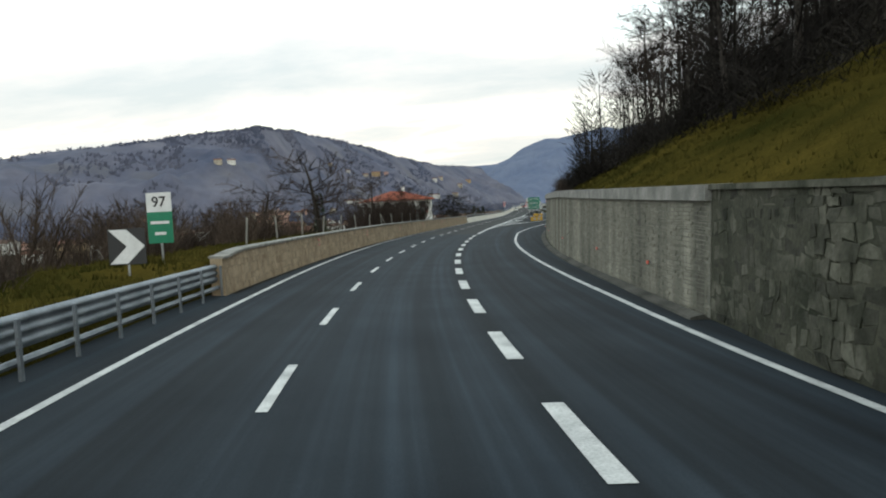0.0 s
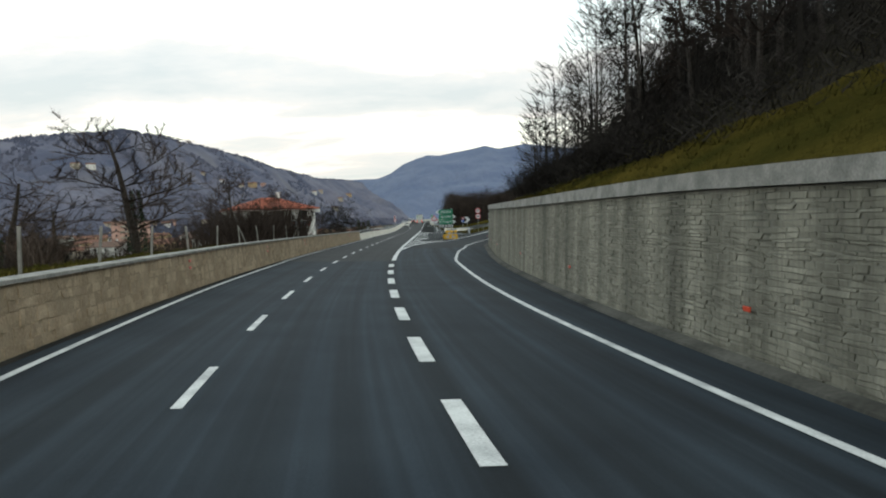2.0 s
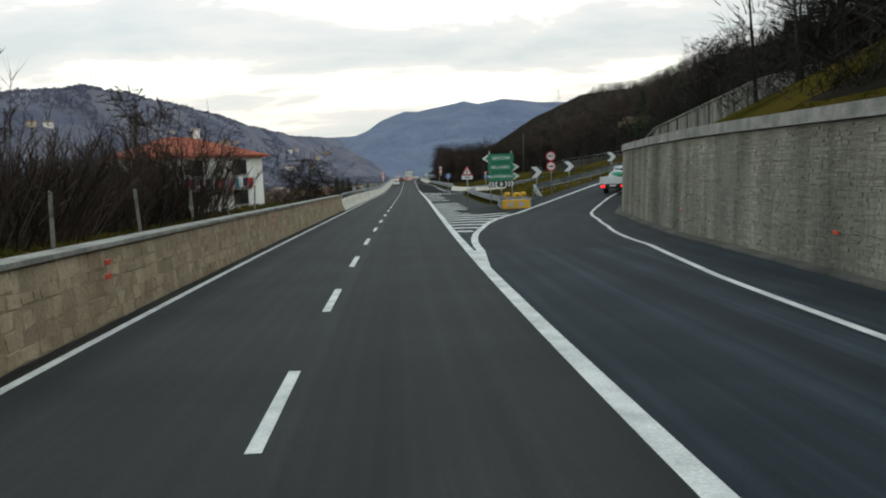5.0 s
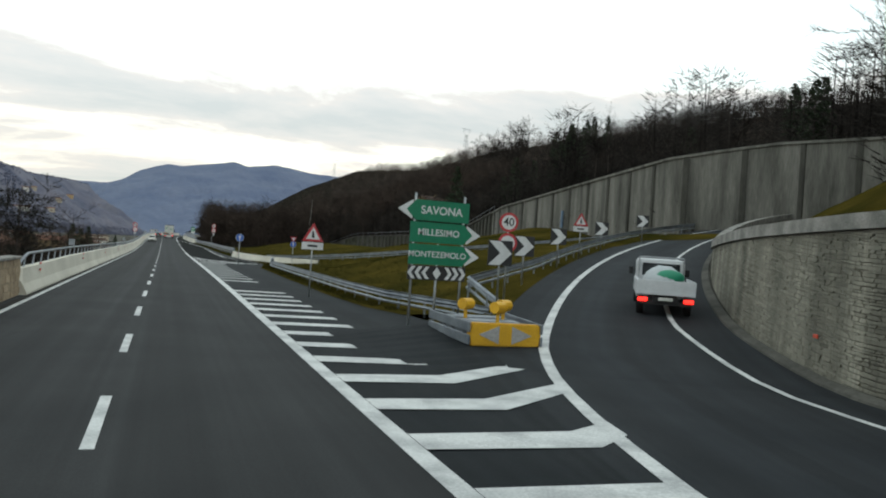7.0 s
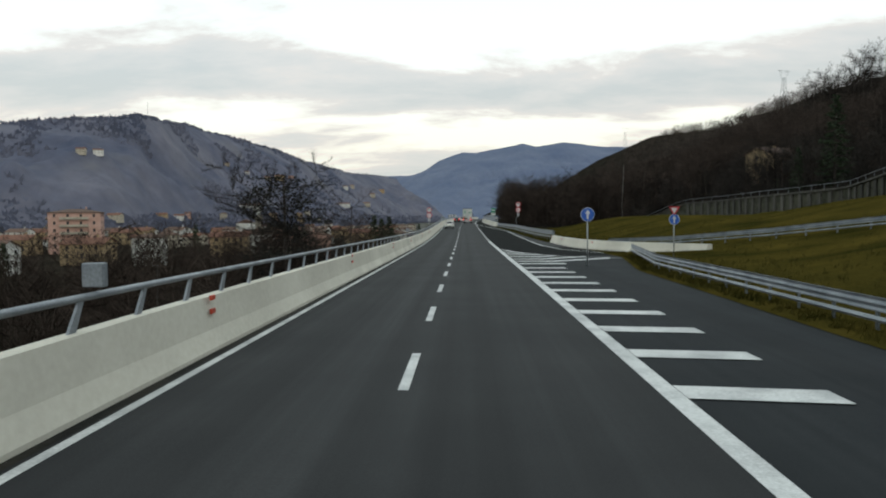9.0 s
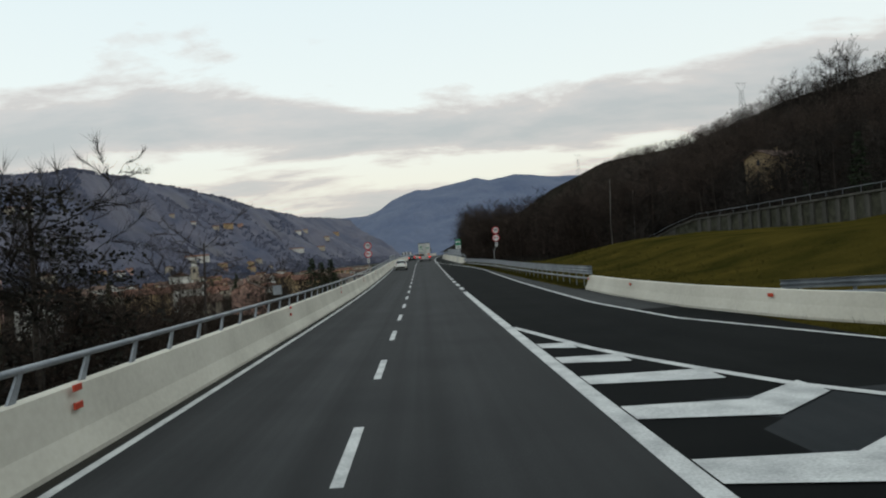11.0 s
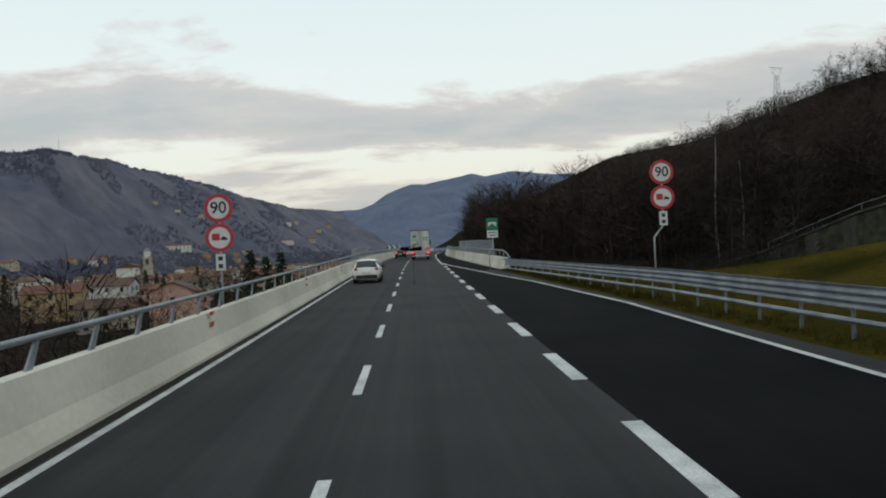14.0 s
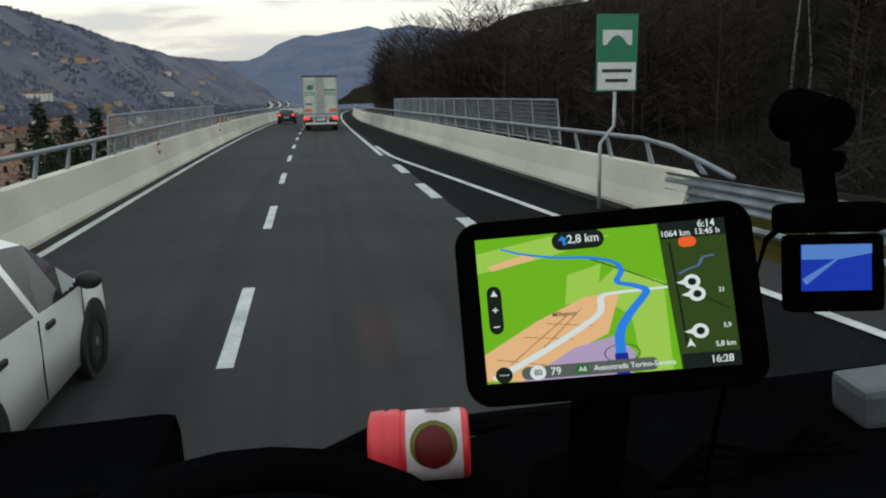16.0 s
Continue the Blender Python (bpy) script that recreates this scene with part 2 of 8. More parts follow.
for m in (M_GRASS, M_SOIL, M_HILL, M_TWIG, M_TWIG_RED, M_TWIG_WARM, M_TWIG_PALE):
    m.node_tree.nodes["Principled BSDF"].inputs["Specular IOR Level"].default_value = 0.0
M_POLE = mat("sign_pole_steel", (0.28, 0.29, 0.30), (0.42, 0.43, 0.44), 3, 0.45, 0.6, 0.05, 40)
M_SGREEN = plain("sign_green", (0.010, 0.165, 0.085), 0.45)
M_SWHITE = plain("sign_white", (0.62, 0.62, 0.62), 0.45)
M_SRED = plain("sign_red", (0.42, 0.025, 0.035), 0.45)
M_SBLUE = plain("sign_blue", (0.025, 0.10, 0.42), 0.45)
M_SBLACK = plain("sign_black", (0.016, 0.016, 0.018), 0.5)
M_SYEL = plain("cushion_yellow", (0.62, 0.34, 0.015), 0.5)
M_REFL = plain("orange_reflector", (0.52, 0.062, 0.028), 0.3)

# ---- plan: a road line with curvature, rise and crossfall ----
SG = np.arange(-160.0, 701.0, 1.0)
BEND = np.interp(SG, [-160, -40, 0, 40, 80, 120, 160, 200, 240, 280, 320, 360, 400, 440, 480, 520, 560, 600, 700],
                 [-4.317, -4.317, -3.612, -2.896, -1.53, -0.137, 0.121, -0.008, 0.033, 0.008, -0.243, -0.482, -0.665, -0.807, -0.922, -1.019, -1.108, -1.194, -1.2]) / 1000
TURN = np.concatenate([[0], np.cumsum((BEND[1:] + BEND[:-1]) / 2)])
I0 = 300 + 160
TURN = TURN - TURN[I0]
MIDT = (TURN[1:] + TURN[:-1]) / 2
XS = np.concatenate([[0], np.cumsum(-np.sin(MIDT))])
YS = np.concatenate([[0], np.cumsum(np.cos(MIDT))])
GRADE = np.interp(SG, [-160, -40, 40, 120, 145, 165, 193, 215, 230, 246, 260, 277, 299, 315, 350, 440, 520, 600, 700], [-0.74, -0.74, -0.6, -0.43, -0.227, -0.501, -0.622, -0.402, -0.082, 0.472, 0.924, 1.277, 1.482, 1.46, 0.714, 0.49, 0.26, 0.02, 0.0]) / 100
ZS = np.concatenate([[0], np.cumsum((GRADE[1:] + GRADE[:-1]) / 2)])
XS, YS, ZS = XS - XS[I0], YS - YS[I0] + 300, ZS - ZS[I0]
TILT = np.interp(SG, [-160, -40, 40, 120, 200, 280, 360, 440], [-6.566, -6.566, -3.708, -0.957, 0.375, 0.221, 0.079, 0.0]) / 100


def lerp(x, xs, ys):
    return float(np.interp(x, xs, ys))


def at(s, o, h=0.0):
    """A point s metres along the road, o metres right of the lane line, h metres over the carriageway's level there."""
    a = lerp(s, SG, TURN)
    return Vector((lerp(s, SG, XS) + o * math.cos(a), lerp(s, SG, YS) + o * math.sin(a), lerp(s, SG, ZS) + max(-6.0, min(o, 12.0)) * lerp(s, SG, TILT) + h))


def heading(s):
    return math.degrees(lerp(s, SG, TURN))


# the ramp winds round a centre to the right of the road and climbs
RC_S, RC_O = 103.0, 59.5


def ramp_extra(f):
    return 0.0045 * max(0.0, f - 30) ** 2


def ramp_rise(f):
    return 4.4 * (max(0.0, f - 26) / 42) ** 1.3


def on_ramp(r, f, h=0.0):
    """A point at the angle f (degrees) round the ramp's centre, r metres from it."""
    a = radians(f)
    rr = r + ramp_extra(f)
    return at(RC_S + rr * math.sin(a), RC_O - rr * math.cos(a), h + ramp_rise(f))


def link(name, bm_or_data, material, parent=None, label="", smooth=False):
    me = bm_or_data
    if isinstance(bm_or_data, bmesh.types.BMesh):
        me = bpy.data.meshes.new(name)
        bm_or_data.to_mesh(me)
        bm_or_data.free()
    if material is not None and not me.materials:
        me.materials.append(material)
    if smooth:
        me.polygons.foreach_set("use_smooth", [True] * len(me.polygons))
    ob = new(name, me)
    ob.parent = parent
    if label:
        ob["label"] = label
    return ob


def part(name, bm, material, parent, label="", smooth=False):
    return link(name, bm, material, parent, label, smooth)


def empty(name, m, label, category, group="", kind=""):
    ob = new(name)
    ob.matrix_world = m
    ob.empty_display_size = 0.2
    return tagged(ob, label, category, group, kind)


def data(verts, faces, name="mesh"):
    me = bpy.data.meshes.new(name)
    me.from_pydata([tuple(v) for v in verts], [], faces)
    me.update()
    return me


def sweep(lines, closed=True, cap=True):
    """A skin over cross-sections: lines is a list of equal rows of points."""
    n = len(lines[0])
    v = [p for row in lines for p in row]
    f = []
    for i in range(len(lines) - 1):
        for j in range(n if closed else n - 1):
            k = (j + 1) % n
            f.append((i * n + j, i * n + k, (i + 1) * n + k, (i + 1) * n + j))
    if cap and closed:
        f.append(tuple(range(n))[::-1])
        f.append(tuple((len(lines) - 1) * n + j for j in range(n)))
    me = data(v, f)
    b = bmesh.new()
    b.from_mesh(me)
    bmesh.ops.recalc_face_normals(b, faces=b.faces)
    b.to_mesh(me)
    b.free()
    return me


def box(bm, c, size, m=None, bev=0.0):
    """A box round c, bevelled, added to bm."""
    r = bmesh.ops.create_cube(bm, size=1.0, matrix=(m or Matrix()) @ Matrix.LocRotScale(c, None, size))
    if bev:
        es = list({e for v in r["verts"] for e in v.link_edges})
        bmesh.ops.bevel(bm, geom=es, offset=bev, segments=2, affect="EDGES", profile=0.6)
    return r["verts"]


def tube(bm, pts, r, n=6, r2=None, cap=True):
    """A round bar along pts."""
    rings = []
    pts = [Vector(p) for p in pts]
    for i, p in enumerate(pts):
        d = (pts[min(i + 1, len(pts) - 1)] - pts[max(i - 1, 0)]).normalized()
        u = d.orthogonal().normalized() if abs(d.z) > 0.9 else d.cross(Vector((0, 0, 1))).normalized()
        w = d.cross(u)
        rr = r if r2 is None else r + (r2 - r) * i / (len(pts) - 1)
        rings.append([bm.verts.new(p + rr * (math.cos(a) * u + math.sin(a) * w)) for a in (2 * math.pi * k / n for k in range(n))])
    for a, b in zip(rings, rings[1:]):
        for k in range(n):
            bm.faces.new((a[k], a[(k + 1) % n], b[(k + 1) % n], b[k]))
    if cap:
        bm.faces.new(rings[0][::-1])
        bm.faces.new(rings[-1])


def flat(s0, s1, left, right, h, ds=2.0):
    """A strip of surface between two offsets (numbers or functions of s)."""
    n = max(2, int(abs(s1 - s0) / ds) + 1)
    fl = left if callable(left) else (lambda s: left)
    fr = right if callable(right) else (lambda s: right)
    rows, uv = [], []
    for s in np.linspace(s0, s1, n):
        a, b = fl(s), fr(s)
        rows.append([at(s, a, h), at(s, (a + b) / 2, h), at(s, b, h)])
        uv += [(a, s), ((a + b) / 2, s), (b, s)]
    me = sweep(rows, closed=False)
    chart = me.uv_layers.new(name="lane_chart")
    for lp in me.loops:
        chart.data[lp.index].uv = uv[lp.vertex_index]
    return me


# ---- large structure: roads ----
EXIT_S, EXIT_R = [-160, 12, 22, 32, 52, 60, 80, 95, 103.4], [7.75, 7.85, 8.0, 7.95, 7.75, 7.77, 8.05, 9.15, 10.2]
WALL_S, WALL_O = [-160, 11, 16, 26, 45, 73, 85, 103, 112], [7.7, 8.4, 8.9, 9.4, 9.8, 10.8, 11.4, 12.6, 13.6]
JOIN_S, JOIN_R = [196, 200, 204, 212, 221, 278, 293, 300, 312, 325, 345, 700], [17.0, 13.8, 11.2, 9.1, 8.45, 8.6, 7.6, 6.7, 5.5, 4.1, 3.75, 3.7]
road = tagged(link("road", flat(-160, 700, -4.6, lambda s: lerp(s, [103, 105], [4.6, 3.96]), 0.0), M_ASPH_NEW), "dark asphalt carriageway with white lane lines", "road", kind="structure")
tagged(link("road_surface_worn", flat(79.5, 700, -4.55, 3.98, 0.006), M_ASPH), "older grey asphalt lanes with worn wheel tracks", "road", kind="structure")
tagged(link("exit_lane", flat(-160, 112, lambda s: lerp(s, [102, 105], [4.55, 3.94]), lambda s: lerp(s, WALL_S, WALL_O) + 0.3, -0.004), M_ASPH_NEW), "dark asphalt exit lane beside the stone wall", "road", kind="structure")
tagged(link("gore_surface", flat(104, 200, 3.97, lambda s: lerp(s, [104, 112, 125, 140, 165, 200], [9.5, 10.2, 11.5, 10.0, 10.2, 12.0]), -0.008), M_ASPH_GORE), "dark asphalt wedge between road and ramp", "road", kind="structure")
tagged(link("ramp", sweep([[on_ramp(46.5, f), on_ramp(51, f), on_ramp(lerp(f, [0, 12, 26, 30], [55.5, 55.6, 57.0, 58.0]), f)] for f in np.arange(0, 96, 2.0)], closed=False), M_ASPH_RAMP), "dark asphalt exit ramp that bends and climbs", "road", kind="structure")
tagged(link("slip_road", sweep([[at(s, 3.97, -0.006), at(s, lerp(s, [190, 200, 206, 216, 231, 300, 330, 700], [26, 16, 13.6, 11.3, 10.9, 9.3, 7.6, 6.5]), -0.006)] for s in np.arange(192, 700, 3.0)], closed=False), M_ASPH_DARK), "fresh dark asphalt slip lane that joins the road", "road", kind="structure")

tagged(link("gore_apron", sweep([[at(RC_S + 55.4 * math.sin(radians(f)), 5.0, -0.010), on_ramp(lerp(f, [0, 12, 26, 30, 34], [55.5, 55.6, 57.0, 58.0, 58.4]), f, -0.004)] for f in np.arange(8, 35, 1.0)], closed=False), M_ASPH_GORE), "dark asphalt apron between hatching and ramp", "road", kind="structure")


def chart_across(ob, columns):
    """Give a swept surface its lane chart: across from the column, along from the row."""
    chart = ob.data.uv_layers.new(name="lane_chart")
    for lp in ob.data.loops:
        i, j = divmod(lp.vertex_index, columns)
        chart.data[lp.index].uv = (5.0 * j, 2.5 * i)


chart_across(bpy.data.objects["ramp"], 3)
chart_across(bpy.data.objects["slip_road"], 2)
chart_across(bpy.data.objects["gore_apron"], 2)


def mark(s0, s1, o, w, h=0.012, ds=2.0):
    """A painted line on the road."""
    f = o if callable(o) else (lambda s: o)
    return link("line", flat(s0, s1, lambda s: f(s) - w / 2, lambda s: f(s) + w / 2, h, ds), M_PAINT, road)


mark(-160, 79, lambda s: lerp(s, [24, 36, 60], [-2.96, -3.12, -3.40]), 0.16)
mark(79, 700, -3.54, 0.16)
mark(80, 237.5, 3.82, 0.30)
mark(326, 700, 3.75, 0.18)
mark(-160, 103.4, lambda s: lerp(s, EXIT_S, EXIT_R), 0.20)
mark(204, 332, lambda s: lerp(s, JOIN_S, JOIN_R), 0.18)
for n in range(-20, 86):
    s = 9.46 + 7.5 * n
    mark(s, s + 3.0, 0.0, 0.16, ds=1.5)
for n in range(-24, 12):
    s = 6.6 + 6.0 * n
    mark(s, s + 3.0, 3.76, 0.30, ds=1.5)
for n in range(0, 14):
    s = 240.7 + 6.0 * n
    mark(s, s + 3.0, 3.85, 0.28, ds=1.5)


def arc_mark(r, f0, f1, w):
    return link("line", sweep([[on_ramp((r(f) if callable(r) else r) - w / 2, f, 0.014), on_ramp((r(f) if callable(r) else r) + w / 2, f, 0.014)] for f in np.linspace(f0, f1, int((f1 - f0) / 2) + 2)], closed=False), M_PAINT, road)


arc_mark(lambda f: lerp(f, [0, 12, 18, 26, 36], [49.3, 49.2, 49.7, 51.1, 52.2]), 0, 90, 0.18)
arc_mark(lambda f: lerp(f, [0, 12, 30], [55.3, 55.3, 56.3]), 0, 90, 0.28)
link("line", flat(98, 103.2, 3.85, lambda s: lerp(s, [98, 103.2], [3.95, 4.35]), 0.013), M_PAINT, road)


def poly_mark(pts, h=0.013):
    return link("stripe", data([at(s, o, h) for s, o in pts], [tuple(range(len(pts)))]), M_PAINT, road)


def gore_right(s):
    """The ramp's edge line, seen from the road."""
    a = math.sin(min(0.9, max(0.0, (s - RC_S) / 55.3)))
    return RC_O - math.sqrt(max(1, 55.3 ** 2 - (s - RC_S) ** 2)) - 0.35


for n in range(17):
    s = 112.2 + 2.36 * n
    if s < 128:
        knee = lerp(s, [112, 123], [9.0, 6.2])
        r = gore_right(s + 0.8)
        if knee < r:
            lift = (r - knee) * 0.75
            poly_mark([(s, 3.98), (s - 0.1, knee), (s - 0.1 + lift, r), (s + 0.75 + lift, r + 0.2), (s + 0.8, knee), (s + 0.8, 3.98)])
        else:
            poly_mark([(s, 3.98), (s - 0.2, r), (s + 0.7, r), (s + 0.8, 3.98)])
    else:
        poly_mark([(s, 3.98), (s - 0.25, 6.4), (s + 0.55, 6.4), (s + 0.8, 3.98)])
for n in range(10):
    s = 159.0 + 3.1 * n
    poly_mark([(s, 3.98), (s - 0.3, 6.1), (s + 0.5, 6.1), (s + 0.8, 3.98)])
for n, (s, knee, end, rise) in enumerate(((190.8, 6.6, 6.6, 0), (193.4, 6.3, 10.2, 3.0), (196.0, 5.8, 9.0, 2.6), (199.0, 5.9, 7.2, 1.2), (201.9, 6.2, 6.3, 0.0), (204.6, 5.4, 5.4, 0.0), (207.3, 4.8, 4.8, 0.0))):
    poly_mark([(s, 4.0), (s - 0.4, knee), (s - 0.4 + rise, end + 0.02), (s + 0.6 + rise, end + 0.02), (s + 0.7, knee), (s + 0.9, 4.0)])
mark(196.5, 213, lambda s: lerp(s, [196.5, 199, 202.6, 206, 213], [11.0, 7.6, 6.3, 5.2, 3.95]), 0.26)

# dirt along the feet of the parapets
M_DIRT = mat("gutter_dirt", (0.008, 0.0075, 0.006), (0.024, 0.021, 0.016), 1.5, 0.98, 0, 0.8, 20, stretch=(1, 0.3, 1))
for a, c, o0, o1 in ((24, 143, -3.86, -3.62), (143, 560, -3.90, -3.68)):
    link("gutter_dirt", flat(a, c, o0, lambda s, o1=o1: o1 + 0.05 * noise.noise(Vector((s * 0.35, 1.0, 0.0))), 0.010, 1.0), M_DIRT, road)
link("gutter_dirt", flat(310, 520, lambda s: lerp(s, [308, 320, 345, 375, 520], [7.75, 7.2, 6.3, 5.6, 5.4]) - 0.35 + 0.12 * noise.noise(Vector((s * 0.3, 4.0, 0.0))), lambda s: lerp(s, [308, 320, 345, 375, 520], [7.75, 7.2, 6.3, 5.6, 5.4]) + 0.05, 0.008, 1.0), M_DIRT, road)

# ---- large structure: ground ----


def smooth(x, a, b):
    t = min(1.0, max(0.0, (x - a) / (b - a)))
    return t * t * (3 - 2 * t)


def wall_top(s):
    return lerp(s, [-160, 10, 17, 45, 70, 85, 103, 115], [3.0, 3.0, 3.15, 3.7, 3.8, 3.95, 4.2, 4.25])


FAR_S = [150, 160, 168, 175, 212, 265, 285, 316, 334, 345, 352]
FAR_O = [64, 60, 55, 48.5, 47, 60, 59, 58, 54.4, 44.2, 40]
FAR_Z = [15.0, 15.2, 15.0, 13.7, 9.9, 6.6, 6.0, 5.1, 4.4, -1.4, -3.0]


def far_tall(s):
    return lerp(s, [160, 212, 265, 285, 316, 334, 345], [6.5, 4.3, 3.9, 3.8, 3.7, 3.5, 1.0])


def rough(x, y, k, a):
    return a * noise.noise(Vector((x * k, y * k, 3.7)))


def hill_right(s, o):
    """Height of the ground over the road's level, on the right."""
    if s < 103:
        w = lerp(s, WALL_S, WALL_O)
        near = wall_top(s) - 0.15 + 0.55 * max(0, o - w - 1.8) if o > w + 1.7 else -0.3
        return min(near, 60 + 0.1 * o)
    if o < 11.2 and s < 120:
        return -0.3
    f = math.degrees(math.atan2(s - RC_S, RC_O - o)) if o < RC_O or s > RC_S else 90
    r = math.hypot(s - RC_S, o - RC_O) - ramp_extra(min(95, f))
    e = ramp_rise(min(95, f))
    if f < 95 and r < 59.0 and not (o < 10.4 and r > 55.3):
        if r > 46.6:
            return e - 0.25 if r < 57.9 else e - 0.05
        return max(e + 1.2, 4.1) + min(22, 0.45 * max(0, 45.5 - r)) if r < 45.6 else e - 0.3
    out = e * (1 - 0.6 * smooth(r, 58, 95)) * smooth(o, 9.0, 20.0) * (1 - smooth(s, 165, 198) * (1 - smooth(o, 16, 28)))
    field = (lerp(s, FAR_S, FAR_Z) - far_tall(s) + 0.3) * smooth(o, 11, lerp(s, FAR_S, FAR_O) + 4)
    h = max(out, field * smooth(s, 130, 215)) * (1 - smooth(s, 272, 318)) - 2.5 * smooth(s, 288, 325) * smooth(o, 12, 24)
    fo = lerp(s, FAR_S, FAR_O)
    if o > fo + 2.2:
        h = max(h, lerp(s, FAR_S, FAR_Z) - 0.5) + 0.17 * (o - fo)
    if s > 312:
        drop = -4.0 * smooth(o, 7.5, 16) * smooth(s, 305, 330)
        h = h * (1 - smooth(s, 312, 352)) + drop + smooth(s, 315, 372) * 0.30 * max(0, o - 44) * lerp(s, [352, 700], [1.0, 0.9])
    if o < (11.2 if s < 306 else 7.6):
        h = min(h, -0.25)
    return min(h, 110)


def ground_left(s, o):
    d = -o
    bank = 1.05 - 0.02 * (d - 4) - 0.42 * max(0, d - 11)
    bridge = -1.5 - 0.75 * (d - 4)
    floor = -13.5 + 2.5 * noise.noise(Vector((s * 0.01, o * 0.01, 0.3)))
    k = smooth(s, 138, 158)
    if s < 24:
        bank = min(bank, lerp(s, [-160, 20, 24], [0.35, 0.4, 1.0]) + 0.12 * max(0, d - 5) * (1 if d < 8 else 0) - (0.42 * max(0, d - 9)))
    return max(floor, bank * (1 - k) + bridge * k)


def ground_h(s, o):
    if -4.5 < o < 4.4:
        return -0.35
    g = ground_left(s, o) if o < 0 else hill_right(s, o)
    return g + (rough(s, o, 0.05, 1.6) + rough(s, o, 0.21, 0.4)) * smooth(abs(o), 14, 60)


def ground_mesh():
    os_ = [-900, -700, -520, -400, -300, -240, -190, -150, -120, -95, -75, -60, -48, -38, -30, -24, -19, -15, -12, -10, -8, -6.5, -5.4, -4.5, -4.4, 0, 4.3, 4.4, 6, 7.5]
    os_ += [8.0 + 0.4 * i for i in range(14)] + [14 + 1.5 * i for i in range(40)] + [78, 84, 92, 102, 115, 130, 150, 175, 205, 240, 290, 350]
    ss_ = list(np.arange(-160, 100, 4.0)) + list(np.arange(100, 180, 1.5)) + list(np.arange(180, 360, 4.0)) + list(np.arange(360, 700, 10.0))
    rows = [[at(s, o, ground_h(s, o)) for o in os_] for s in ss_]
    return sweep(rows, closed=False), os_, ss_


me_ground, OS_, SS_ = ground_mesh()
me_ground.materials.append(M_GRASS)
me_ground.materials.append(M_SOIL)
ncol = len(OS_) - 1
for p in me_ground.polygons:
    i, j = divmod(p.index, ncol)
    o, s = OS_[j], SS_[i]
    wooded = (o > lerp(s, FAR_S, FAR_O) and s > 150) or o < -14 or (s > 145 and o < -5) or (s < 103 and o > lerp(s, [-20, 30, 60, 103], [30, 20, 15, 14])) or s > 345 or (s > 300 and o > 12)
    p.material_index = 1 if wooded else 0
me_ground.polygons.foreach_set("use_smooth", [True] * len(me_ground.polygons))
ground = tagged(link("ground", me_ground, None), "winter grass banks and scrubby valley floor", "ground", kind="structure")

# slope colours shifted towards blue to stand for haze in the distance
M_FAR = mat("wooded_slope_haze_tint", (0.052, 0.061, 0.098), (0.134, 0.129, 0.158), 0.0065, 1.0, 0, 0.0, 0.05, (0.32, 0.68), detail=9.0, grain=0.25)
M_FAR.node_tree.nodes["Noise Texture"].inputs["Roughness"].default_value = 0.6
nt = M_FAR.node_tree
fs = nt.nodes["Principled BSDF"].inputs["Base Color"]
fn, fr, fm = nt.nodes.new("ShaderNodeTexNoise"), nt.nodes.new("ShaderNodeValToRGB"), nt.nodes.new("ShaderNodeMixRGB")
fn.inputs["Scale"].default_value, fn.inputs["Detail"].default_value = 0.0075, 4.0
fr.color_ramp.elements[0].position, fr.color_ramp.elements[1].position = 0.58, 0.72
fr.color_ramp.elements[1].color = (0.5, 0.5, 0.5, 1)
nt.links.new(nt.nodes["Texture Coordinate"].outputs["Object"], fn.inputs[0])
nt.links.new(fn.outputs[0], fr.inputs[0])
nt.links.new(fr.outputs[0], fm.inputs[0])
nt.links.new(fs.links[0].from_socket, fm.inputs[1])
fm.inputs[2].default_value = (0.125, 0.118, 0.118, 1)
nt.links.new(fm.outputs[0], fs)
# the far ridge's haze is only this pale blue base colour
M_FARTHER = mat("far_mountain_haze_tint", (0.082, 0.104, 0.168), (0.118, 0.138, 0.198), 0.006, 1.0, 0, 0.0, 0.05, (0.3, 0.7), detail=9.0, grain=0.18)
M_VALLEY = mat("valley_fields", (0.050, 0.050, 0.042), (0.090, 0.084, 0.066), 0.02, 1.0, 0, 0.0, 0.3, (0.3, 0.7))


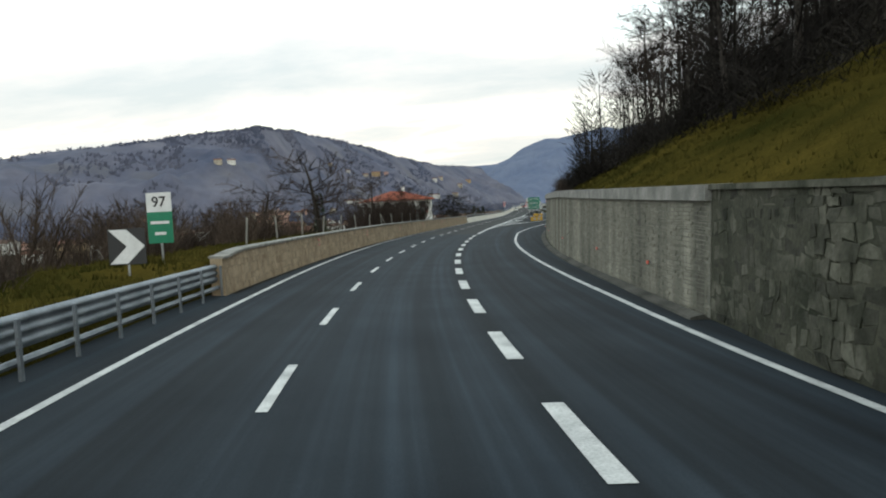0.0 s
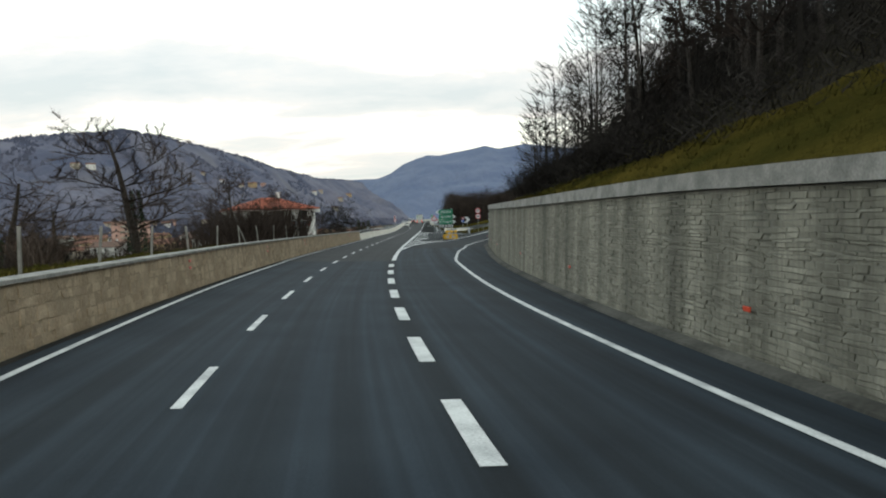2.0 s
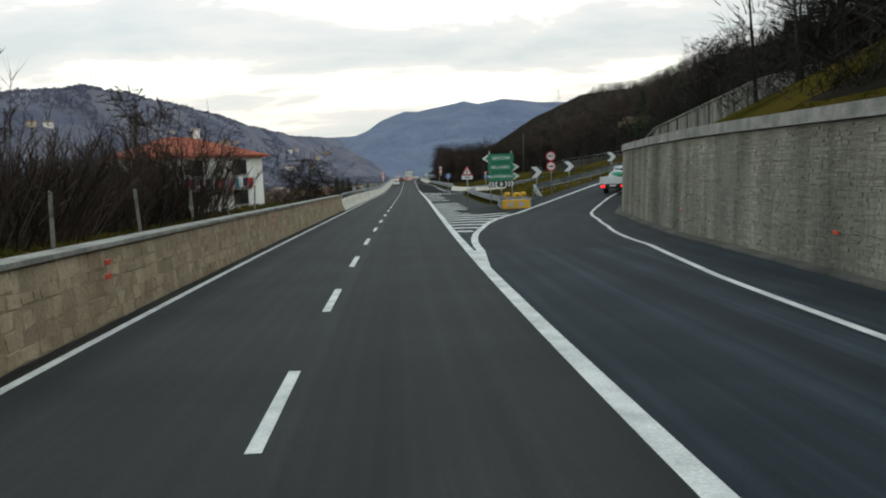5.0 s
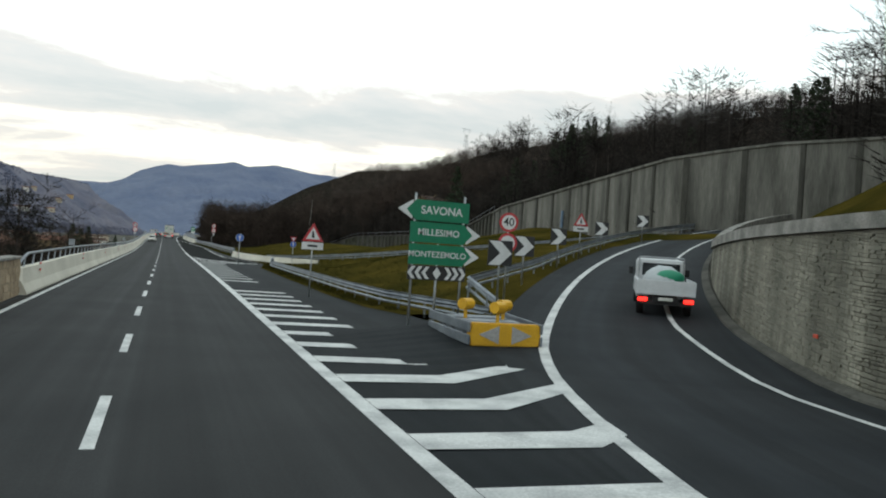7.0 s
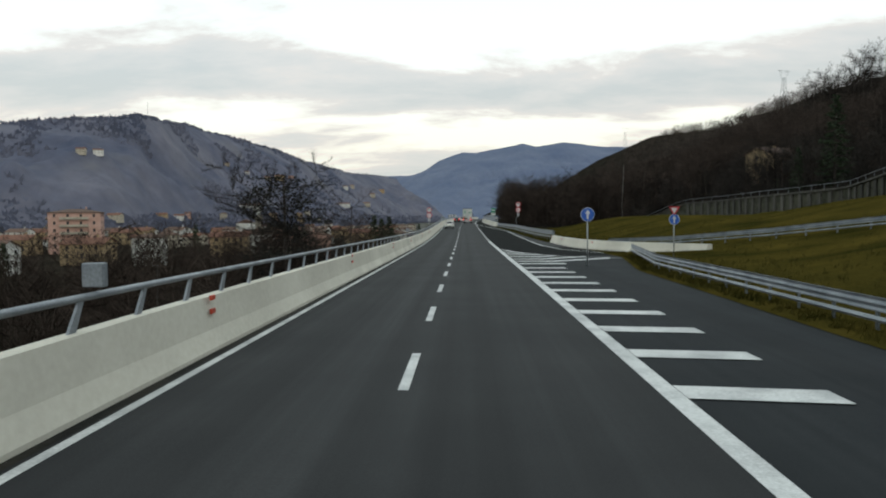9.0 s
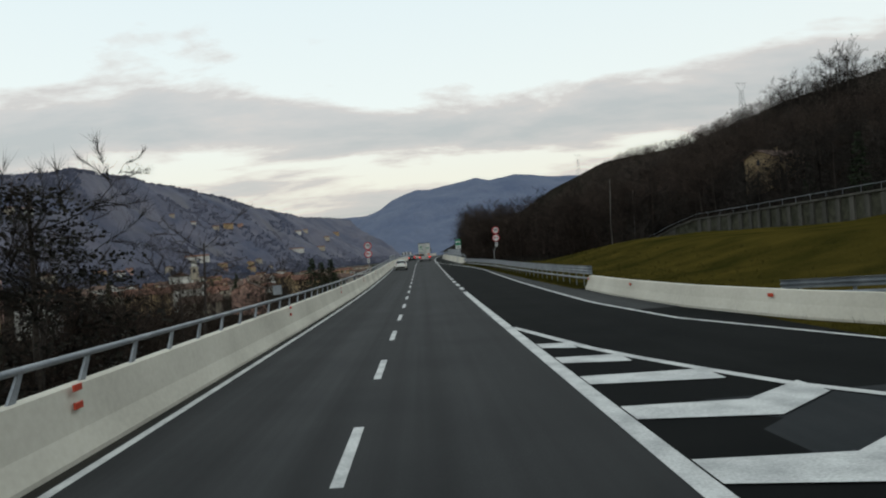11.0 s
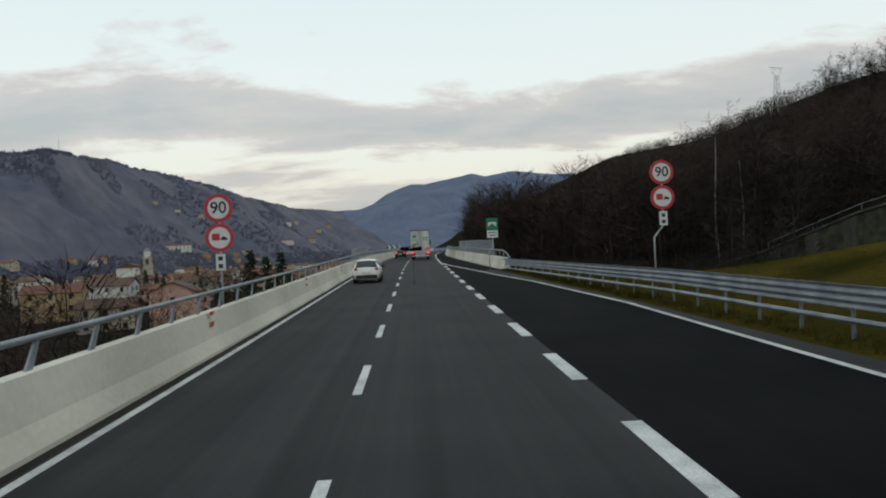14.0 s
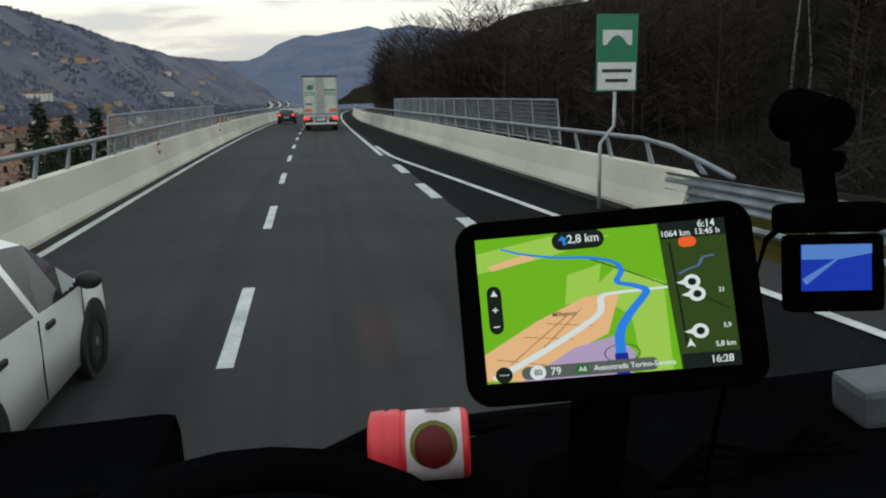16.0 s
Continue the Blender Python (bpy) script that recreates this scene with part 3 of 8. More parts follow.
def ridge(name, crest, toe, base, wob, mtl, label, n=260, m=44):
    """A mountainside: a crest through a few summits, sloping down to a foot line nearer to the road."""
    cu = np.linspace(0, len(crest) - 1, n)
    cx, cy, cz = (np.interp(cu, range(len(crest)), [c[i] for c in crest]) for i in range(3))
    ker = np.hanning(9) / np.hanning(9).sum()
    cx, cy, cz = (np.convolve(np.pad(c, 4, "edge"), ker, "valid") for c in (cx, cy, cz))
    tx, ty = (np.interp(cu, np.linspace(0, len(crest) - 1, len(toe)), [t[i] for t in toe]) for i in range(2))
    rows = []
    for i in range(n):
        row = []
        for j in range(m + 5):
            k = j / m
            x, y = tx[i] + (cx[i] - tx[i]) * k, ty[i] + (cy[i] - ty[i]) * k
            up = k ** 1.15 if k <= 1 else 1 - (k - 1) * 1.5
            z = base + (cz[i] - base) * up
            w = wob * (noise.fractal(Vector((x * 0.004, y * 0.004, 1.3)), 0.9, 2.1, 5) * 0.9 + 0.16 * noise.noise(Vector((x * 0.05, y * 0.05, 0))) + 0.32 * noise.noise(Vector((x * 0.016, y * 0.016, 5))))
            row.append((x, y, z + w * min(1, 4 * k) * (0.16 + 0.84 * smooth(abs(1 - k), 0.0, 0.35))))
        rows.append(row)
    me = sweep(rows, closed=False)
    return tagged(link(name, me, mtl, smooth=True), label, "mountain", kind="structure")


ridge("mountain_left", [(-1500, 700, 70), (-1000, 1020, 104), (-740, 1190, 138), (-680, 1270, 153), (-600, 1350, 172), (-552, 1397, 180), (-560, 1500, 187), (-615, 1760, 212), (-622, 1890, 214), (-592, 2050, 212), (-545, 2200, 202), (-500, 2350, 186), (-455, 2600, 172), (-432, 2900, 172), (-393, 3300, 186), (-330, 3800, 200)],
      [(-1300, 200), (-850, 480), (-540, 800), (-420, 1000), (-370, 1150), (-330, 1400), (-300, 1700), (-270, 2000), (-230, 2400), (-150, 2900), (-60, 3300)], -16, 42, M_FAR, "wooded mountainside with scattered houses behind the town, tinted blue for haze")
# the far ridge, by bearing and height angle over the valley
far_crest = [(4850 * math.sin(radians(a)), 200 + 4850 * math.cos(radians(a)), 4850 * math.tan(radians(e))) for a, e in
             ((-30, 3.9), (-18, 3.5), (-9, 3.28), (-6, 3.28), (-4, 3.32), (-3, 3.7), (-2, 4.4), (-1, 4.8), (0, 5.08), (1, 5.02), (2, 5.22), (3.2, 5.42), (4.6, 5.7), (5.6, 5.42), (6.6, 5.55), (7.6, 5.72), (8.6, 5.62), (10.5, 5.3), (13, 5.2), (18, 5.0))]
ridge("mountain_far", far_crest, [(-1500, 3900), (-700, 3600), (-200, 3400), (300, 3300), (900, 3300), (1500, 3300)], -20, 30, M_FARTHER, "mountain ridge that closes the valley, tinted blue for haze", 380)
valley = data([(-6000, -3000, -18), (6000, -3000, -18), (6000, 6500, -18), (-6000, 6500, -18)], [(0, 1, 2, 3)])
tagged(link("valley_floor", valley, M_VALLEY), "flat valley floor reaching to the mountains", "ground", kind="structure")
# wooded hill behind the trees on the right
ridge("hill_right", [(260, -300, 60), (240, 0, 62), (230, 200, 60), (240, 420, 72), (270, 700, 94), (300, 1000, 101), (340, 1500, 145), (330, 2000, 140), (300, 2600, 100), (160, 3000, 60)],
      [(150, -300), (110, 0), (120, 200), (95, 420), (70, 700), (90, 1100), (110, 1600), (60, 2600)], 6, 9, M_HILL, "dark wooded hillside above the motorway")

# ---- walls ----


def wall_at(u, d, h):
    """A point on the right-hand stone wall: u metres along it, d metres behind its face, h metres over the road."""
    if u <= 103:
        return at(u, lerp(u, WALL_S, WALL_O) + d + 0.04 * h, h)
    f = math.degrees((u - 103) / 47.6)
    return on_ramp(lerp(f, [0, 10, 18, 26, 36], [46.9, 46.9, 47.6, 49.2, 50.0]) - d - 0.04 * h, f, h)


def wall_h(u):
    return wall_top(u) if u < 103 else max(1.3, lerp(u, [103, 115, 140], [wall_top(103), 4.22, 4.15]) - ramp_rise(math.degrees((u - 103) / 47.6)))


US = list(np.arange(-160, 17, 2.0)) + [17.0]
UP = [17.0] + list(np.arange(18, 182, 2.0))
wall_rubble = tagged(link("wall_rubble", sweep([[wall_at(u, 0.06, -0.4), wall_at(u, 0.06, wall_h(u) - 0.05), wall_at(u, 0.6, wall_h(u) - 0.05), wall_at(u, 0.6, -0.4)] for u in US]), M_MORTAR_D), "old dark mossy rubble retaining wall", "wall", kind="structure")
wall_right = tagged(link("wall_right", sweep([[wall_at(u, 0.037, -0.4), wall_at(u, 0.037, wall_h(u) - 0.4), wall_at(u, 0.6, wall_h(u) - 0.4), wall_at(u, 0.6, -0.4)] for u in UP]), M_MORTAR), "grey coursed-stone retaining wall with concrete coping", "wall", kind="structure")
link("coping", sweep([[wall_at(u, -0.10, wall_h(u) - 0.38), wall_at(u, -0.10, wall_h(u)), wall_at(u, 0.55, wall_h(u) + 0.03), wall_at(u, 0.55, wall_h(u) - 0.38)] for u in UP]), M_COPING, wall_right, "weathered grey concrete coping")
link("kerb", sweep([[wall_at(u, -0.45, -0.02), wall_at(u, -0.43, 0.05), wall_at(u, -0.12, 0.12), wall_at(u, 0.1, -0.02)] for u in [17.0] + list(np.arange(18, 182, 2.0))]), M_CONC_W, wall_right, "low dark stained concrete gutter kerb")


def left_o(s):
    return lerp(s, [24, 60, 100, 143], [-3.78, -3.82, -3.9, -4.05])


def left_h(s):
    return lerp(s, [24, 26, 68, 130, 143], [1.25, 1.40, 1.50, 1.42, 1.38])


LS = [23.5] + list(np.arange(24, 143, 1.5)) + [143.0]
wall_left = tagged(link("wall_left", sweep([[at(s, left_o(s) - 0.03, -0.3), at(s, left_o(s) - 0.12, left_h(s) - 0.08), at(s, left_o(s) - 0.5, left_h(s) - 0.08), at(s, left_o(s) - 0.5, -0.3)] for s in LS]), M_TANJ), "low tan stone-faced wall along the carriageway", "wall", kind="structure")
link("coping", sweep([[at(s, left_o(s) - 0.05, left_h(s) - 0.08), at(s, left_o(s) - 0.06, left_h(s)), at(s, left_o(s) - 0.55, left_h(s)), at(s, left_o(s) - 0.55, left_h(s) - 0.08)] for s in LS]), M_COPING, wall_left, "thin grey coping slab")


def parapet(name, ss, of, hf, label, out=1):
    """A concrete safety barrier with a broad foot; out is +1 when it stands on the right."""
    rows = []
    for s in ss:
        o, h = of(s), hf(s)
        rows.append([at(s, o, -0.1), at(s, o, 0.08), at(s, o + out * 0.14, 0.40), at(s, o + out * 0.26, h), at(s, o + out * 0.52, h), at(s, o + out * 0.56, -1.2), at(s, o + out * 0.3, -1.2)])
    return tagged(link(name, sweep(rows), M_CONC), label, "barrier", kind="structure")


NJ_S = [142.6, 143.2] + list(np.arange(144, 520, 2.0))
parapet_left = parapet("parapet_left", NJ_S, lambda s: lerp(s, [142, 150, 320, 380, 520], [-3.85, -3.85, -3.88, -4.0, -4.1]), lambda s: lerp(s, [142.6, 143.2, 160], [0.55, 0.93, 1.02]), "pale concrete bridge parapet with a broad foot", -1)
PR_S = [308.2, 308.6] + list(np.arange(310, 520, 2.0))


def par_o(s):
    return lerp(s, [308, 320, 345, 375, 520], [7.75, 7.2, 6.3, 5.6, 5.4])


parapet_right = parapet("parapet_right", PR_S, par_o, lambda s: lerp(s, [308.2, 308.6, 340], [0.8, 0.92, 1.0]), "pale concrete bridge parapet", 1)


def bar_o(s):
    return lerp(s, [199, 202, 206.4, 209, 215.6, 224, 230.6], [17.0, 14.6, 12.4, 11.6, 10.6, 10.25, 10.3])


parapet("low_barrier", list(np.arange(199, 231, 1.5)) + [230.6], bar_o, lambda s: 0.78, "low white concrete barrier beside the slip lane", 1)


def handrail(name, ss, of, hf, top, out, step, label, parent):
    """A tubular rail on leaning posts, on top of a parapet."""
    rail = []
    for s in ss:
        rail.append(at(s, of(s) + out * 0.42, top(s)))
    b = bmesh.new()
    tube(b, rail, 0.052, 8)
    part("rail", b, M_RAIL, parent, "grey tubular handrail", True)
    s = ss[0] + 1.0
    while s < ss[-1]:
        b = bmesh.new()
        p, q = at(s, of(s) + out * 0.42, hf(s) - 0.04), at(s + 0.32, of(s) + out * 0.42, top(s))
        d = (q - p)
        side = Vector((math.cos(lerp(s, SG, TURN)), math.sin(lerp(s, SG, TURN)), 0))
        fw = Vector((-side.y, side.x, 0))
        v = []
        for pt, wd in ((p, 0.10), (q, 0.055)):
            for a, c in ((-1, -1), (1, -1), (1, 1), (-1, 1)):
                v.append(b.verts.new(pt + side * 0.02 * a + fw * wd * c))
        for f in ((0, 1, 5, 4), (1, 2, 6, 5), (2, 3, 7, 6), (3, 0, 4, 7), (4, 5, 6, 7)):
            b.faces.new([v[i] for i in f])
        part("post", b, M_RAIL, parent)
        s += step


nj_o = lambda s: lerp(s, [142, 150, 320, 380, 520], [-3.85, -3.85, -3.88, -4.0, -4.1])
nj_h = lambda s: lerp(s, [142.6, 143.2, 160], [0.55, 0.93, 1.02])
handrail("handrail", [143.3, 143.6, 144.2, 145.2] + list(np.arange(147, 470, 3.0)), nj_o, nj_h, lambda s: lerp(s, [143.3, 143.8, 145.2, 160, 190, 235, 270, 300], [0.95, 1.22, 1.42, 1.46, 1.43, 1.38, 1.47, 1.50]), -1, 2.0, "", parapet_left)
handrail("handrail", [307.0, 308.0, 309.2, 310.5] + list(np.arange(312, 470, 3.0)), par_o, lambda s: 0.96, lambda s: lerp(s, [307, 309.2, 310.5], [0.95, 1.35, 1.45]), 1, 2.0, "", parapet_right)

# ---- guardrails ----


def beam(pts, ups, side, waves, h0, deep=0.085):
    """A corrugated steel beam along pts; side points to the road."""
    prof = []
    n = waves * 4
    for i in range(n + 1):
        prof.append((deep * (0.5 + 0.5 * math.cos(2 * math.pi * i / 4)), h0 * i / n))
    rows = []
    for p, sd in zip(pts, side):
        front = [p + sd * a + Vector((0, 0, h)) for a, h in prof]
        back = [p + sd * (a - 0.012) + Vector((0, 0, h)) for a, h in prof[::-1]]
        rows.append(front + back)
    return sweep(rows)


def guardrail(name, line, label, waves=2, depth=0.31, bottom=0.5, low=True, step=2.0, face=-1):
    """line: points along the ground; face -1: the beam shows to the left of the line's direction."""
    th = empty(name, Matrix.Translation(line[0]), label, "guardrail", kind="structure")
    inv = Matrix.Translation(-line[0])
    pts = [inv @ p for p in line]
    side = []
    for i in range(len(pts)):
        d = (pts[min(i + 1, len(pts) - 1)] - pts[max(i - 1, 0)])
        d.z = 0
        d.normalize()
        side.append(Vector((d.y, -d.x, 0)) * (1 if face > 0 else -1))
    link("beam", beam([p + Vector((0, 0, bottom)) for p in pts], None, side, waves, depth), M_STEEL, th, "corrugated galvanised beam", True)
    if low == "beam":
        link("lower_beam", beam([p + Vector((0, 0, 0.14)) for p in pts], None, side, waves, depth), M_STEEL, th, "lower corrugated beam", True)
    elif low:
        b = bmesh.new()
        tube(b, [p + Vector((0, 0, 0.61 * bottom)) + s * 0.02 for p, s in zip(pts, side)], 0.065, 6)
        part("lower_rail", b, M_STEEL, th)
    b = bmesh.new()
    box(b, (0, 0, bottom / 2 + depth / 2 - 0.1), (0.05, 0.10, bottom + depth + 0.1))
    me = bpy.data.meshes.new("post")
    b.to_mesh(me)
    b.free()
    me.materials.append(M_STEEL)
    acc = 0.6
    for i in range(len(pts) - 1):
        seg = (pts[i + 1] - pts[i]).length
        while acc < seg:
            p = pts[i].lerp(pts[i + 1], acc / seg) - side[i] * 0.10
            o = link("post", me, None, th)
            o.matrix_local = Matrix.Translation(p) @ Matrix.Rotation(math.atan2(side[i].y, side[i].x), 4, "Z")
            acc += step
        acc -= seg
    return th


def path_so(pairs, h=0.0, ds=2.0):
    """Points along a line through (s, o) pairs, on the ground."""
    out = []
    S, O = [p[0] for p in pairs], [p[1] for p in pairs]
    n = max(2, int(abs(S[-1] - S[0]) / ds) + 1)
    for s in np.linspace(S[0], S[-1], n):
        o = lerp(s, S, O)
        out.append(at(s, o, h(s) if callable(h) else h))
    return out


guardrail("guardrail_verge", path_so([(-160, -4.25), (25.5, -4.05)]), "deep galvanised guardrail on the left verge", 3, 0.56, 0.44)
guardrail("guardrail_gore", path_so([(136.6, 11.5), (138.6, 11.2), (141.0, 10.6), (144, 9.8), (150, 9.55), (165, 9.7), (185, 10.2), (201, 12.6)], 0.05, 1.2), "galvanised guardrail between road and grass", 2, 0.31, 0.45)
guardrail("guardrail_ramp", [at(136.6, 11.5, 0.05), at(137.2, 12.4, 0.05)] + [on_ramp(lerp(f, [39, 48], [60.2, 58.8]), f) for f in np.arange(39, 90, 2.5)], "galvanised guardrail along the climbing ramp", 2, 0.31, 0.45, face=1)
guardrail("guardrail_slip", path_so([(230.5, 10.75), (262, 10.2), (278, 9.8), (295, 8.9), (309, 7.95)], lambda s: lerp(s, [231, 262, 276, 300, 309], [0.17, 0.08, 0.05, -0.18, -0.28])), "three-wave galvanised guardrail beside the slip lane", 3, 0.50, 0.66)
guardrail("guardrail_field", [at(s, o, ground_h(s, o)) for s, o in ((214, 13.5), (207, 17), (200, 22), (192, 29), (185, 37), (179, 46), (174, 56))], "galvanised guardrail across the grass", 2, 0.31, 0.45, face=1)

# shoulder and grassy foot of the guardrails
SLIP_S, SLIP_O = [204, 221, 230.5, 262, 278, 295, 309], [12.6, 11.0, 10.75, 10.2, 9.8, 8.9, 7.95]
tagged(link("shoulder", flat(216, 309, lambda s: lerp(s, JOIN_S, JOIN_R) + 0.10, lambda s: max(lerp(s, JOIN_S, JOIN_R) + 0.15, lerp(s, SLIP_S, SLIP_O) - 0.65), 0.004), M_ASPH), "grey gritty shoulder outside the slip lane's line", "road", kind="structure")
def verge(name, s0, s1, S, O, wide, label):
    rows = [[at(s, lerp(s, S, O) - wide, 0.006), at(s, lerp(s, S, O) - 0.3 * wide, 0.05), at(s, lerp(s, S, O) + 0.5, 0.07), at(s, lerp(s, S, O) + 0.9, -0.08)] for s in np.arange(s0, s1, 1.5)]
    return tagged(link(name, sweep(rows, closed=False), M_GRASS), label, "grass", kind="structure")


verge("verge_slip", 231.5, 309, SLIP_S, SLIP_O, 0.75, "narrow strip of dull winter grass under the guardrail")
GORE_S, GORE_O = [141, 144, 150, 165, 185, 201], [10.6, 9.8, 9.55, 9.7, 10.2, 12.6]
verge("verge_gore", 141, 199, GORE_S, GORE_O, 0.9, "strip of brown winter grass in front of the guardrail")

# far retaining wall with buttress ribs
def far_at(s, d, h):
    return at(s, lerp(s, FAR_S, FAR_O) + d, lerp(s, FAR_S, FAR_Z) + h)


def far_piece(name, ss, mtl, label):
    return tagged(link(name, sweep([[far_at(s, 0, -far_tall(s) - 2.5), far_at(s, 0, 0), far_at(s, 0.5, 0), far_at(s, 0.5, -8)] for s in ss]), mtl), label, "wall", kind="structure")


far_wall = far_piece("far_wall", np.arange(160, 221, 4.0), M_CONC_D, "long stained concrete retaining wall above the grass")
# the recesses between the piers get a darker colour in place of shade
far_wall_low = far_piece("far_wall_low", list(np.arange(220, 345, 4.0)) + [348.0], M_MORTAR_D, "dark weathered wall with piers, recesses coloured in as shade, and a rail on top")
for s in np.arange(221, 344, 3.2):
    link("pier", sweep([[far_at(q, -0.28, -far_tall(q) - 2.0), far_at(q, -0.28, -0.15), far_at(q, 0.02, -0.05), far_at(q, 0.02, -far_tall(q) - 2.0)] for q in (s, s + 1.0)]), M_CONC_W, far_wall_low)
link("coping", sweep([[far_at(s, -0.35, 0.0), far_at(s, -0.35, 0.28), far_at(s, 0.6, 0.28), far_at(s, 0.6, 0.0)] for s in list(np.arange(220, 345, 4.0)) + [348.0]]), M_CONC_W, far_wall_low, "stained concrete coping")
b = bmesh.new()
tube(b, [far_at(s, 0.2, 1.15) for s in np.arange(220, 346, 4.0)], 0.035, 5)
part("rail", b, M_RAIL, far_wall_low)
for s in np.arange(220, 345, 4.0):
    b = bmesh.new()
    tube(b, [far_at(s, 0.2, 0.2), far_at(s, 0.2, 1.15)], 0.03, 4)
    part("rail_post", b, M_RAIL, far_wall_low)


# pilasters of the tall part
for s in np.arange(162, 219, 4.0):
    link("pilaster", sweep([[far_at(q, -0.14, -far_tall(q) - 2.0), far_at(q, -0.14, -0.02), far_at(q, 0.02, 0.0), far_at(q, 0.02, -far_tall(q) - 2.0)] for q in (s, s + 0.35)]), M_CONC_W, far_wall)
link("coping", sweep([[far_at(s, -0.2, 0.0), far_at(s, -0.2, 0.25), far_at(s, 0.55, 0.25), far_at(s, 0.55, 0.0)] for s in np.arange(160, 221, 4.0)]), M_CONC_D, far_wall, "stained concrete coping")


# mesh screens on the parapets where the road crosses a lane below
def screen(parent, ss, of, out, top):
    for a, c in zip(ss, ss[1:]):
        pr = part("screen_panel", screen_bars(a, c, of, out, top), M_RAIL, parent, "grey wire mesh screen panel")


def screen_bars(a, c, of, out, top):
    """Frame and wires of one screen panel, between a and c along the road."""
    b = bmesh.new()
    lean = 0.35

    def p(s, k):
        return at(s + lean * k, of(s) + out * 0.50, 1.0 + (top - 1.0) * k)
    for k in (0.05, 1.0):
        tube(b, [p(a, k), p(c, k)], 0.025, 4)
    for s in (a, c):
        tube(b, [p(s, 0), p(s, 1)], 0.03, 4)
    for i in range(1, 9):
        tube(b, [p(a, 0.05 + 0.95 * i / 9), p(c, 0.05 + 0.95 * i / 9)], 0.007, 3, None, False)
    for i in range(1, 16):
        tube(b, [p(a + (c - a) * i / 16, 0.05), p(a + (c - a) * i / 16, 1.0)], 0.007, 3, None, False)
    return b


screen(parapet_right, list(np.arange(315.5, 349, 2.2)), par_o, 1, 2.25)
screen(parapet_left, list(np.arange(316, 338.5, 2.2)), nj_o, -1, 2.05)
b = bmesh.new()
box(b, (0, -0.05, 1.1), (1.3, 0.10, 2.2), None, 0.02)
fd = link("door_1", b, plain("steel_door_blue", (0.10, 0.16, 0.24), 0.5))
fd.matrix_world = pose(*at(196, lerp(196, FAR_S, FAR_O) - 0.03, lerp(196, FAR_S, FAR_Z) - far_tall(196) + 0.2), 0, 0, 78)
tagged(fd, "blue-grey steel service door in the far wall", "door", kind="structure")

# small grey boxes clamped to the handrail
for s in (216.2, 159.0):
    p = at(s, nj_o(s) - 0.42, 1.74)
    b = bmesh.new()
    box(b, (0, 0, 0), (0.30, 0.16, 0.34), None, 0.02)
    bx = link("junction_box", b, M_RAIL)
    bx.matrix_world = pose(*p, 0, 0, heading(s))
    tagged(bx, "small grey metal box clamped to the handrail", "junction box", "rail boxes")

# ---- stones of the walls ----


def stones(place, u0, u1, top, course, length, proud, jit, rng, keep=None):
    """Courses of single stones on a wall face. place(u, d, h) gives a point; top(u) is the height that they fill."""
    V, F, singles = [], [], []
    h = 0.02
    hmax = max(top(u0), top(u1), top((u0 + u1) / 2))
    while h < hmax:
        ch = rng.uniform(*course)
        u = u0 + rng.uniform(0, length[0])
        while u < u1:
            ln = min(rng.uniform(*length), u1 - u + 0.01)
            t = top(u + ln / 2)
            hh = min(ch, t - h)
            if hh > 0.05 and ln > 0.08:
                p = rng.uniform(*proud)
                g = 0.007
                c = [(u + g, h + g), (u + ln - g, h + g), (u + ln - g, h + hh - g), (u + g, h + hh - g)]
                c = [(a + rng.uniform(-jit, jit) * ln, b + rng.uniform(-jit, jit) * hh) for a, b in c]
                c = [(a, b + 0.05 * noise.noise(Vector((a * 0.5, h * 1.5, 2.0)))) for a, b in c]
                back = [place(a, 0.08, b) for a, b in c]
                mx, my = sum(a for a, b in c) / 4, sum(b for a, b in c) / 4
                front = [place(mx + (a - mx) * 0.95, -p + rng.uniform(-0.012, 0.012), my + (b - my) * 0.92) for a, b in c]
                vs = back + front
                fs = [(4, 5, 6, 7), (0, 1, 5, 4), (1, 2, 6, 5), (2, 3, 7, 6), (3, 0, 4, 7)]
                if keep and keep[0] < u < keep[1] and len(singles) < 290:
                    singles.append((vs, fs))
                else:
                    k = len(V)
                    V += vs
                    F += [tuple(i + k for i in f) for f in fs]
            u += ln
        h += ch
    return V, F, singles


def lay(parent, got, mtl, name="stone"):
    V, F, singles = got
    o = link(name + "work", data(V, F), mtl, parent)
    o["kind"] = "stuff"
    for vs, fs in singles:
        link(name, data(vs, fs), mtl, parent)


rng = random.Random(5)
lay(wall_right, stones(wall_at, 17.0, 178.0, lambda u: wall_h(u) - 0.42, (0.055, 0.125), (0.22, 0.70), (-0.030, -0.014), 0.10, rng, (37, 42)), M_STONE)
lay(wall_rubble, stones(wall_at, -30.0, 17.0, lambda u: wall_h(u) - 0.10, (0.16, 0.36), (0.20, 0.55), (-0.068, -0.048), 0.24, rng, (8, 14)), M_RUBBLE)
link("cap", sweep([[wall_at(u, -0.03, wall_h(u) - 0.12), wall_at(u, -0.03, wall_h(u)), wall_at(u, 0.5, wall_h(u)), wall_at(u, 0.5, wall_h(u) - 0.12)] for u in US]), M_RUBBLE, wall_rubble)
lay(wall_left, stones(lambda u, d, h: at(u, left_o(u) - d - 0.06 * h, h), 23.6, 142.9, lambda u: left_h(u) - 0.09, (0.18, 0.34), (0.22, 0.52), (-0.045, -0.02), 0.14, rng, (60, 70)), M_TAN)

# reflectors fixed to the walls


